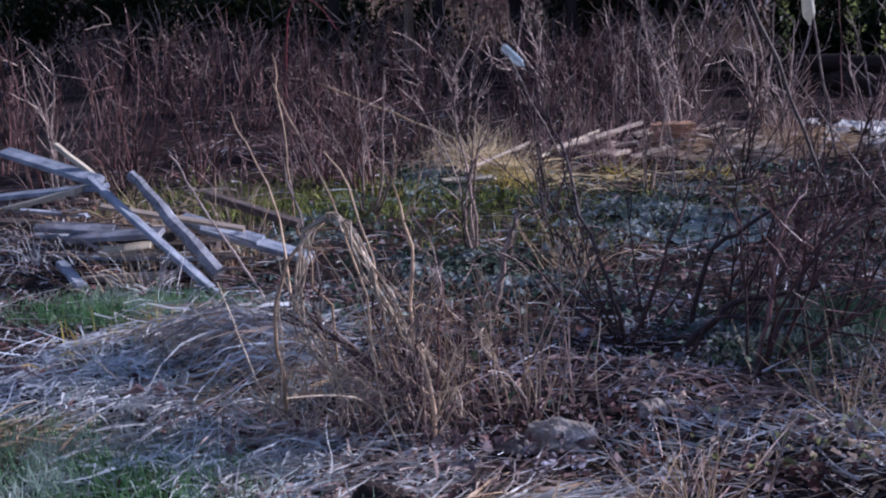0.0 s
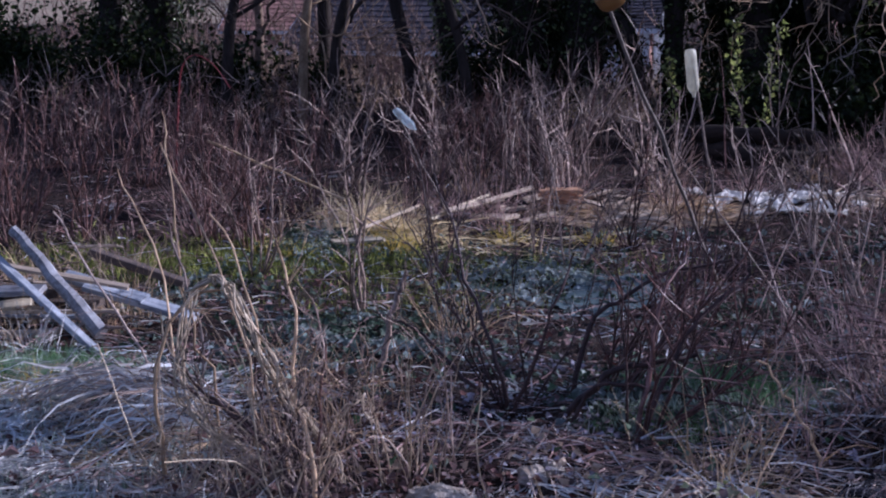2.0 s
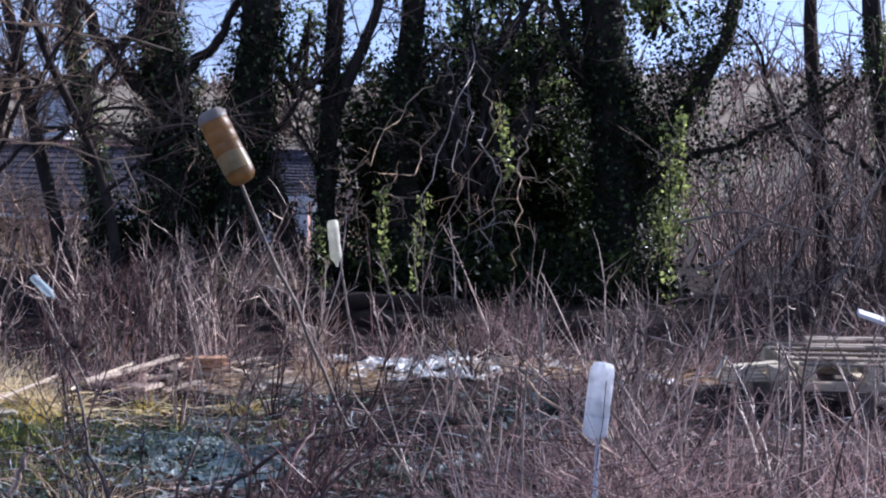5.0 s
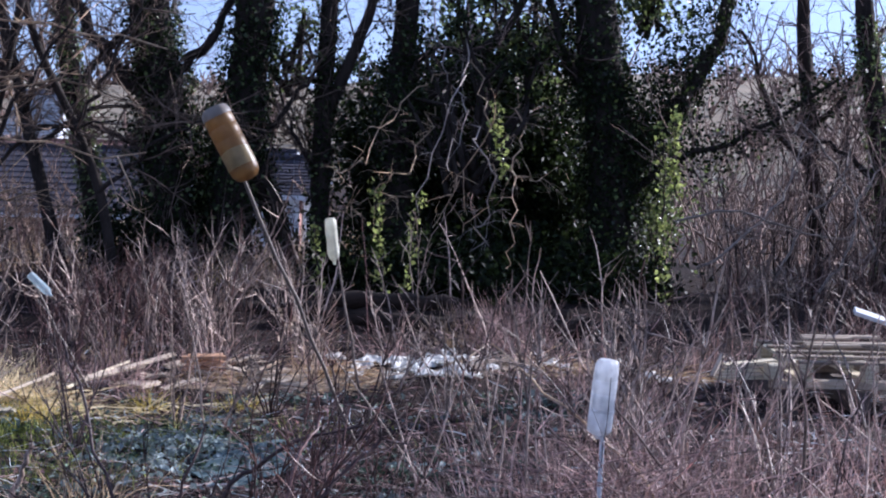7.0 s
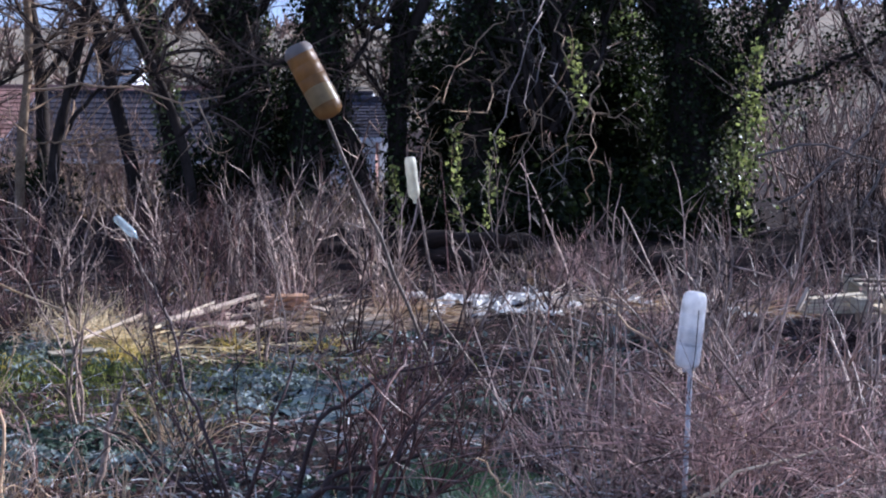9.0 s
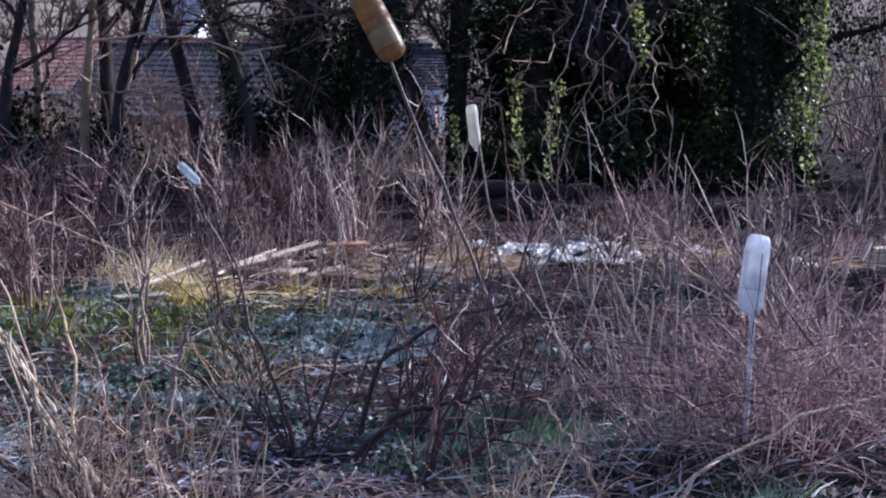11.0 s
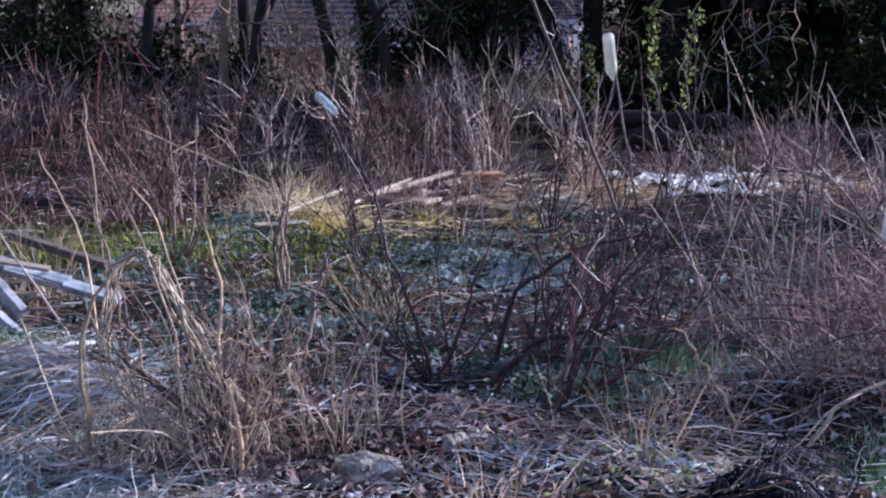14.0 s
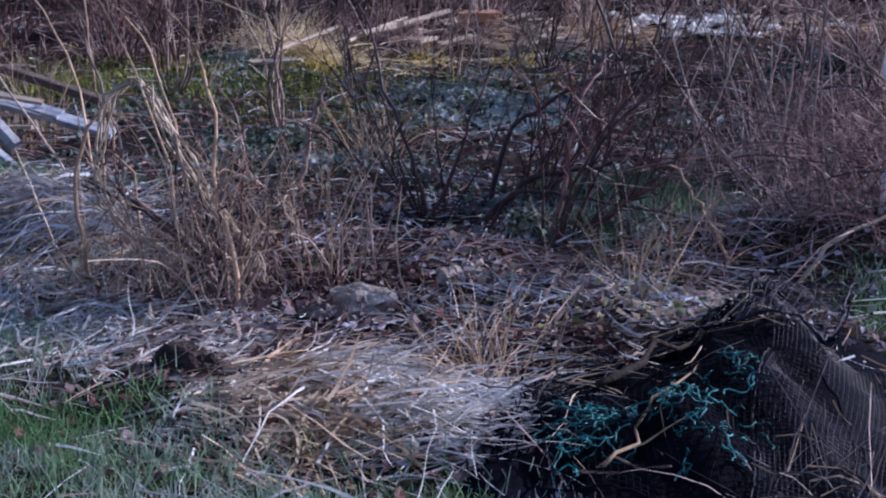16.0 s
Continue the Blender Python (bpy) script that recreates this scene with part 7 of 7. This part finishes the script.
# evergreen understorey between the trunks
def evergreen(name, x, y, z, sx, sy, sz, n, seed, label, leaf=1.0, mat=None):
    rng = np.random.default_rng(seed)
    ob = tagged(empty(name, (x, y, float(ground_z(x, y)))), label, "bush", group="evergreen bushes")
    m = 14
    way = np.stack([rng.normal(0, sx / sz, m), rng.normal(0, sy / sz, m), np.ones(m)], -1)
    p = bend(rng, np.stack([rng.normal(0, 0.08, m), rng.normal(0, 0.08, m), np.full(m, -0.03)], -1), way, rng.uniform(0.6, 1.1, m) * sz, 7, 0, 0.12)
    for q in p:
        part("branch", mesh_of("branch", *tubes(q, np.linspace(0.022, 0.006, 7), 5), BARK), ob)
    cl = p[:, 2:].reshape(-1, 3)
    c = cl[rng.integers(0, len(cl), n)] + rng.normal(0, 0.16, (n, 3)) * np.array([1.3, 1.3, 1.0])
    c[:, 2] = np.maximum(c[:, 2], 0.02)
    part("foliage", mesh_of("foliage", *leaves(c, rng.uniform(0.04, 0.10, n) * leaf, rng, up=0.6), mat or IVY), ob, "dark glossy evergreen leaves")["kind"] = "stuff"
    return ob


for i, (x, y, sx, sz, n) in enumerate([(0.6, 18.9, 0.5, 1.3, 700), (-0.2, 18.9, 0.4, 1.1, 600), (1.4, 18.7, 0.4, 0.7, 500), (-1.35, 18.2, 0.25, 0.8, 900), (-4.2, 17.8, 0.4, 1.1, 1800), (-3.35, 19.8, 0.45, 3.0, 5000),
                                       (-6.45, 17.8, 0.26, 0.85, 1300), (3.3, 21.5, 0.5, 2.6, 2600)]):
    evergreen("evergreen_bush", x, y, 0, sx, sx * 0.7, sz, n, 300 + i, "dark evergreen bush in the shade of the trees", 1.0, IVY if i == 7 else EVERGREEN_SHADED)

# near-black bushes standing in for deep shade behind the trunks
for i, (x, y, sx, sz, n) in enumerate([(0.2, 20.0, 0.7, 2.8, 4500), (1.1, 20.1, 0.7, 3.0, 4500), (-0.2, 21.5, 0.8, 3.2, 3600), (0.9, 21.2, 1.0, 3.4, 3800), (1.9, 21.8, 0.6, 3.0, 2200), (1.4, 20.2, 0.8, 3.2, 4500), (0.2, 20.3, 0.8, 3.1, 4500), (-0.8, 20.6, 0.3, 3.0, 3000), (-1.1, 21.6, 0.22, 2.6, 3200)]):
    evergreen("evergreen_bush", x, y, 0, sx, sx * 0.7, sz, n, 360 + i, "tall holly bush behind the trunks, shade put into its leaf colour", 1.4, EVERGREEN_SHADED)
# unseen bush added only to throw shade below the trees
evergreen("evergreen_bush", 8.9, 17.9, 0, 0.42, 0.42, 4.4, 4200, 380, "unseen evergreen added to shade the thicket", 1.5, EVERGREEN_SHADED)
# low holly along the foot of the trees, added near black to darken the shaded band
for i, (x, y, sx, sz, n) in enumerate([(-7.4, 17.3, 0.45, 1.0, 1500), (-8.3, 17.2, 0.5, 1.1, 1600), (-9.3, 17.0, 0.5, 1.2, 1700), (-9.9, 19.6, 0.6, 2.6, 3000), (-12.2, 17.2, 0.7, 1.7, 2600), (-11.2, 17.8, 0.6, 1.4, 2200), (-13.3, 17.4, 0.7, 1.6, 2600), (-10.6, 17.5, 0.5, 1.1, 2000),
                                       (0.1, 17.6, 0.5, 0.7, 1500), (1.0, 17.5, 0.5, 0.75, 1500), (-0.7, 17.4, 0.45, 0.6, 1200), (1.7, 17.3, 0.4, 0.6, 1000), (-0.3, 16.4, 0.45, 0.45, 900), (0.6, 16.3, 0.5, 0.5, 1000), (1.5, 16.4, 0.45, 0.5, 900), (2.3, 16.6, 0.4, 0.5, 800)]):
    evergreen("evergreen_bush", x, y, 0, sx, sx * 0.7, sz, n, 420 + i, "low holly bush at the foot of the trees, coloured near black as shade", 1.2, EVERGREEN_SHADED)

# hanging ivy trailers, placed nearer along the camera's sight line to fit its view
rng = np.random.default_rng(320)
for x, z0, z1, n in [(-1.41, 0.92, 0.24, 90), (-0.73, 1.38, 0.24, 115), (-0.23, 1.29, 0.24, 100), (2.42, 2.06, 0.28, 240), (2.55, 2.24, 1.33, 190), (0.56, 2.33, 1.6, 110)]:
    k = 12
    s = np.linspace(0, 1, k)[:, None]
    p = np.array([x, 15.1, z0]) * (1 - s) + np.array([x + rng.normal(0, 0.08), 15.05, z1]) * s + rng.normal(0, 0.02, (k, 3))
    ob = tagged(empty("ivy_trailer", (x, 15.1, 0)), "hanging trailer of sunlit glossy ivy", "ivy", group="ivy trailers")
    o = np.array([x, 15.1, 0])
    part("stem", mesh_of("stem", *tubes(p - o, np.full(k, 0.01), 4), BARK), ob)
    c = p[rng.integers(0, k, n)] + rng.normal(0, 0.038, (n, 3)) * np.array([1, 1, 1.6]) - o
    part("foliage", mesh_of("foliage", *leaves(c, rng.uniform(0.04, 0.08, n), rng, up=0.1), IVY_LIT), ob, "ivy leaves with sun glints put into their colour")["kind"] = "stuff"
# pale hanging twigs in front of the dark evergreen, drawn nearer along the camera's sight line
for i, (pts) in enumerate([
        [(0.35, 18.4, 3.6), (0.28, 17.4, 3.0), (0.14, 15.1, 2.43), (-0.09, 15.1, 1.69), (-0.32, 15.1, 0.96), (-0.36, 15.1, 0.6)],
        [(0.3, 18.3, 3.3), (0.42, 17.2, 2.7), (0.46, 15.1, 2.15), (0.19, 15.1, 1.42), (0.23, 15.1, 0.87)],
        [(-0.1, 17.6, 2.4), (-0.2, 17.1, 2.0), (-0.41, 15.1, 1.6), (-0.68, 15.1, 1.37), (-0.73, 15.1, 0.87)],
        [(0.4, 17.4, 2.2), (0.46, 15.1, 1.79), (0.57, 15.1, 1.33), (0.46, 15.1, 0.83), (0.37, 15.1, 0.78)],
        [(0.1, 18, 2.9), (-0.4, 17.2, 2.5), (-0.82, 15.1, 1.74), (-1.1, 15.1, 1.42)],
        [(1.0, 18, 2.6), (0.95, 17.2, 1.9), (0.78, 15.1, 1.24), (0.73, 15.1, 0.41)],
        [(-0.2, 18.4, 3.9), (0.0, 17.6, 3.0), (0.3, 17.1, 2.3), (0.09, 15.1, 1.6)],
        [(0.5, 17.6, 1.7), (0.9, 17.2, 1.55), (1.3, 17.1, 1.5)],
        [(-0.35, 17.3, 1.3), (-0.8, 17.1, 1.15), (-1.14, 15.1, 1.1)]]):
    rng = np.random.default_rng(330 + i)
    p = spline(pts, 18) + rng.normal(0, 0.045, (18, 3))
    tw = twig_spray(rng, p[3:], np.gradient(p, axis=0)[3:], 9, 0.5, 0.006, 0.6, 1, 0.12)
    # yellowish vine colour puts sunlight on these branches
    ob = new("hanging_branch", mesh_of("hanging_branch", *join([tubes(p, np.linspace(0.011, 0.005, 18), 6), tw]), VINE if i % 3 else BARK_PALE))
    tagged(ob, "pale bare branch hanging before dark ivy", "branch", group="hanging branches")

# brushwood to the right of the broad trunk, and thin scrub behind the trees
def brush(name, n, x0, x1, y0, y1, lo, hi, mat, label, seed, thick=0.009):
    rng = np.random.default_rng(seed)
    x, y = rng.uniform(x0, x1, n), rng.uniform(y0, y1, n)
    w = np.stack([rng.normal(0, 0.35, n), rng.normal(0, 0.3, n), np.ones(n)], -1)
    p = bend(rng, on_ground(x, y, -0.03), w, rng.uniform(lo, hi, n), 8, 0.01, 0.12)
    m = n * 7
    j, kk = rng.integers(0, n, m), rng.integers(2, 7, m)
    q = bend(rng, p[j, kk], rng.normal(0, 0.7, (m, 3)) + np.array([0, 0, 0.5]), rng.uniform(0.2, 0.8, m), 5, 0, 0.16)
    v = join([tubes(p, np.linspace(1, 0.3, 8)[None] * thick * rng.uniform(0.6, 1.4, (n, 1)), 4), tubes(q, np.linspace(0.4, 0.18, 5)[None] * thick * rng.uniform(0.7, 1.3, (m, 1)), 3)])
    return stuff(name, v, mat, label, "brushwood")


brush("brushwood", 160, 3.6, 9.5, 16.8, 19.6, 1.4, 4.6, BRUSH, "dense grey-brown brushwood beside the ivied trunk", 340, 0.014)
brush("brushwood", 55, 3.2, 9.5, 17.2, 19.6, 0.8, 3.6, BARK, "dark bare shoots among grey brushwood", 346, 0.016)
for i, pts in enumerate([[(3.2, 17.0, 0.4), (3.9, 16.9, 1.0), (4.3, 16.9, 1.5), (4.5, 16.9, 2.1)], [(4.1, 16.8, 0.2), (4.4, 16.8, 0.9), (4.9, 16.8, 1.5), (5.0, 16.8, 1.9)], [(2.9, 16.9, 1.0), (3.6, 16.8, 1.15), (4.4, 16.8, 0.95), (5.2, 16.8, 0.8)],
                         [(5.6, 17.0, 0.1), (5.3, 17.0, 1.0), (4.9, 17.0, 1.7), (4.4, 17.0, 2.3)], [(4.6, 16.7, 0.1), (5.0, 16.7, 0.7), (5.1, 16.7, 1.3), (5.5, 16.7, 1.9)]]):
    rng = np.random.default_rng(390 + i)
    p = spline(pts, 14) + rng.normal(0, 0.02, (14, 3))
    tw = twig_spray(rng, p[3:], np.gradient(p, axis=0)[3:], 9, 0.6, 0.009, 0.5, 1, 0.05)
    ob = new("sunlit_bough", mesh_of("sunlit_bough", *join([tubes(p, np.linspace(0.02, 0.009, 14), 6), tw]), BARK_PALE))
    tagged(ob, "pale bare bough leaning in the brushwood", "bough", group="pale boughs")
brush("brushwood", 90, -8.5, -3.0, 17.2, 20.5, 0.6, 1.6, BRUSH, "thin bare scrub between the trunks", 341, 0.014)
brush("brushwood", 110, -13, -3.3, 20.5, 25, 0.9, 2.2, BRUSH, "red-brown bare scrub behind the trees", 342, 0.014)
brush("brushwood", 80, 0, 9, 20.5, 25, 1.2, 3.2, BRUSH, "red-brown bare scrub behind the dark evergreens", 347, 0.016)
brush("brushwood", 120, -11.5, -5.6, 19.3, 22, 0.9, 2.2, BARK_MID, "brown bare scrub between the trunks", 348, 0.009)
# unseen brushwood, first added for dappled shade and kept low
brush("brushwood", 200, 8.5, 18, 8, 18, 0.6, 1.4, BRUSH, "unseen low grey-brown brushwood added along the right of the plot", 343, 0.012)

brush("far_wood", 420, 0, 34, 27, 44, 4, 8.5, BRUSH, "brown bare wood rising behind the plot", 344, 0.035)

# rank dead grass on the bank behind the trees
rng = np.random.default_rng(345)
n = 4500
x, y = rng.uniform(-13, 0.5, n), rng.uniform(19.6, 23.5, n)
w = np.stack([rng.normal(0, 0.35, n), rng.normal(0, 0.3, n), np.ones(n)], -1)
p = bend(rng, on_ground(x, y, -0.02), w, rng.uniform(0.4, 0.95, n) * (0.7 + 0.3 * np.sin(1.7 * x + y)), 5, rng.uniform(0, 0.15, n), 0.12)
stuff("rank_grass", ribbons(p, rng.uniform(0.012, 0.03, n), rng), STRAW, "tall rank dead grass on the bank behind the trees", "grass")

# the red arching bramble
rng = np.random.default_rng(350)
p = spline([(-5.3, 11, -0.03), (-5.25, 11, 0.6), (-5.2, 11, 1.0), (-5.08, 11, 1.13), (-4.9, 11, 1.05), (-4.75, 11, 0.85)], 20)
tagged(new("bramble", mesh_of("bramble", *tubes(p, np.linspace(0.009, 0.004, 20), 5), material("bramble_red", (0.13, 0.025, 0.03), (0.30, 0.07, 0.07), 20, 0.5, 0, island=0))), "red bramble stem arching out of the thicket", "bramble")


# ---------------------------------------------------------------- houses beyond
def box(x0, x1, y0, y1, z0, z1):
    v = np.array([(x, y, z) for z in (z0, z1) for y in (y0, y1) for x in (x0, x1)], float)
    f = np.array([(0, 2, 3, 1), (4, 5, 7, 6), (0, 1, 5, 4), (2, 6, 7, 3), (0, 4, 6, 2), (1, 3, 7, 5)])
    return v, f


def house(x, y, wide, deep, base, eave, ridge, turn, wall_mat, roof_mat, label, seed, windows=()):
    """A low pitched-roof house, its ridge along its own x."""
    rng = np.random.default_rng(seed)
    ob = tagged(empty("house"), label, "house", group="houses beyond the trees")
    ob.matrix_world = pose(x, y, 0, 0, 0, turn)
    w, d = wide / 2, deep / 2
    part("wall", mesh_of("wall", *box(-w, w, -d, d, base, eave), wall_mat, False), ob)
    for s in (-1, 1):
        v = np.array([(s * w, -d, eave), (s * w, d, eave), (s * w, 0, ridge - 0.05), (s * (w - 0.2), -d, eave), (s * (w - 0.2), d, eave), (s * (w - 0.2), 0, ridge - 0.05)])
        part("gable", mesh_of("gable", v, np.array([(0, 1, 2), (3, 5, 4), (0, 2, 5), (0, 5, 3), (1, 4, 5), (1, 5, 2)]), wall_mat, False), ob)
    o, th, rows = 0.35, 0.03, 12
    rise = (ridge - eave) / d
    for s in (-1, 1):
        slope = part("roof", mesh_of("roof", *box(-w - o, w + o, -0.02, 0.02, -0.02, 0.0), roof_mat, False), ob)
        pcs = []
        for i in range(rows):
            a, b = i / rows, (i + 1.15) / rows
            y0, y1 = s * (d + o) * (1 - a), s * (d + o) * max(0.0, 1 - b)
            z0, z1 = ridge - rise * abs(y0), ridge - rise * abs(y1)
            n = int((wide + 2 * o) / 0.45)
            xs = np.linspace(-w - o, w + o, n + 1)
            for j in range(n):
                g = 0.008
                q = rng.uniform(0, 0.012)
                pcs.append((np.array([(xs[j] + g, y0, z0 + 0.05 + q), (xs[j + 1] - g, y0, z0 + 0.05 + q), (xs[j + 1] - g, y1, z1 + 0.02), (xs[j] + g, y1, z1 + 0.02),
                                      (xs[j] + g, y0, z0 + 0.01), (xs[j + 1] - g, y0, z0 + 0.01)]), np.array([(0, 1, 2, 3), (0, 4, 5, 1)])))
        slope.data = mesh_of("roof", *join(pcs), roof_mat, False)
        part("fascia", mesh_of("fascia", *box(-w - o, w + o, s * (d + o) - 0.02, s * (d + o) + 0.02, eave - rise * o - 0.12, eave - rise * o + 0.02), WHITE_PAINT, False), ob, "white fascia board")
        for e in (-1, 1) if wide > 2 else ():
            v = []
            for yy, zz in ((s * (d + o), ridge - rise * (d + o)), (0, ridge)):
                for dx in (-0.03, 0.03):
                    for dz in (-0.16, 0.03):
                        v.append((e * (w + o) + dx, yy, zz + dz))
            part("bargeboard", mesh_of("bargeboard", np.array(v), np.array([(0, 1, 3, 2), (4, 6, 7, 5), (0, 4, 5, 1), (2, 3, 7, 6), (1, 5, 7, 3), (0, 2, 6, 4)]), WHITE_PAINT, False), ob, "white bargeboard")
    part("ridge", mesh_of("ridge", *tubes(np.array([(-w - o, 0, ridge + 0.03), (w + o, 0, ridge + 0.03)]), np.array([0.09, 0.09]), 8), roof_mat), ob)
    for wx, wz, ww, wh in windows:
        win = part("window", mesh_of("window", *join([box(wx - ww / 2, wx - ww / 2 + 0.07, -d - 0.05, -d + 0.02, wz, wz + wh), box(wx + ww / 2 - 0.07, wx + ww / 2, -d - 0.05, -d + 0.02, wz, wz + wh),
                                                      box(wx - ww / 2, wx + ww / 2, -d - 0.05, -d + 0.02, wz + wh - 0.07, wz + wh), box(wx - ww / 2, wx + ww / 2, -d - 0.08, -d + 0.02, wz - 0.05, wz + 0.07)]), WHITE_PAINT, False), ob, "white window frame")
        part("pane", mesh_of("pane", *box(wx - ww / 2 + 0.05, wx + ww / 2 - 0.05, -d - 0.02, -d + 0.01, wz + 0.05, wz + wh - 0.05), GLASS, False), win, "dark reflecting pane")
    return ob


GLASS = material("dark_pane", (0.02, 0.025, 0.03), (0.03, 0.035, 0.045), 2, 0.08, 0, island=0, spec=0.6)
house(-10.4, 45, 10.6, 7, -2.6, 0.1, 1.95, -3, BRICK, SLATE, "low brick house with a long slate roof behind the trees", 1, windows=((3.6, -1.1, 1.2, 1.1), (1.0, -1.1, 1.6, 1.1), (-3.5, -1.1, 1.6, 1.1)))
house(-23.5, 80, 2.4, 5.5, -2.6, 3.2, 5.4, 5, WHITE_PAINT, SLATE_SKYLIT, "white gabled house with a slate roof beyond the trees", 2, windows=((0, 0.5, 1.0, 1.2),))
house(-17.6, 58, 12, 7, -2.6, 0.4, 2.3, 6, BRICK, ROOF_RED, "brick house with a red clay roof behind the trees", 3, windows=((2.5, -1.0, 1.6, 1.1),))
house(-5.0, 41.0, 1.4, 2.4, -2.6, 0.9, 1.75, 6, WHITE_PAINT, SLATE, "small white rendered outbuilding behind the trees", 4, windows=((0.3, 0.3, 0.35, 0.4), (-0.35, 0.3, 0.35, 0.4)))
house(-7.7, 41.2, 1.0, 1.4, -2.6, 1.2, 1.7, 4, BRICK, ROOF_RED, "narrow red brick outbuilding behind the trees", 6)
house(-4.05, 42.0, 0.5, 1.4, -2.6, 1.2, 1.45, 8, WHITE_PAINT, SLATE, "narrow white rendered shed behind the trees", 5)

# far hills and woods
rng = np.random.default_rng(400)
k = 160
a = np.linspace(-1.2, 1.2, k)
hh = 25 + 4 * np.sin(3.1 * a + 1) + 2.0 * np.sin(7.7 * a) + 0.8 * np.sin(19 * a) + rng.normal(0, 0.4, k)
rows_ = [(230, -3.0, 0.0), (300, 0, 0.55), (380, 0, 0.9), (430, 0, 1.0), (520, 0, 0.7)]
v = np.stack([np.stack([R_ * np.sin(a), R_ * np.cos(a), lo + hh * fr], -1) for R_, lo, fr in rows_])
i = np.arange(len(rows_) * k).reshape(len(rows_), k)
f = np.stack([i[:-1, :-1], i[1:, :-1], i[1:, 1:], i[:-1, 1:]], -1).reshape(-1, 4)
tagged(new("backdrop", mesh_of("backdrop", v, f, HILL)), "far low hills with brown winter fields", "hills", kind="structure")
brush("far_hedge", 130, -26, 4, 27, 40, 1.0, 2.2, BRUSH, "brown lit scrub behind the trees", 402, 0.03)
brush("far_hedge", 600, -80, 40, 70, 130, 3, 6, TWIG_FAR, "far brown winter hedges and woods", 401, 0.08)

# woods along the far slope
rng = np.random.default_rng(403)
n = 450
a, q = rng.uniform(-0.75, 0.5, n), rng.uniform(0, 1, n)
R_ = 240 + 180 * q
zz = np.interp(R_, [230, 300, 380, 430], [0.0, 0.55, 0.9, 1.0]) * np.interp(a, np.linspace(-1.2, 1.2, k), hh)
st = np.repeat(np.stack([R_ * np.sin(a), R_ * np.cos(a), zz - 0.5], -1), 5, 0)
p = bend(rng, st, np.stack([rng.normal(0, 0.45, n * 5), rng.normal(0, 0.45, n * 5), np.ones(n * 5)], -1), rng.uniform(3, 8, n * 5), 5, 0, 0.2)
stuff("far_wood", tubes(p, np.linspace(0.35, 0.12, 5)[None] * np.ones((n * 5, 1)), 3), BRUSH, "far brown leafless woods on the slope", "woods")

# white boards standing in for an unclear white shape beyond the trees
for i in range(4):
    x = -4.86 + 0.13 * i
    z0 = float(ground_z(x, 26.0)) - 0.05
    plank("paling", (x, 26.0, z0), (x + 0.01 * i, 26.0, 0.86 - 0.07 * (i % 3)), 0.09, 0.025, WHITE_PAINT, "upright white board in place of an unclear white shape", 0, group="white palings", seed=940 + i, category="paling")
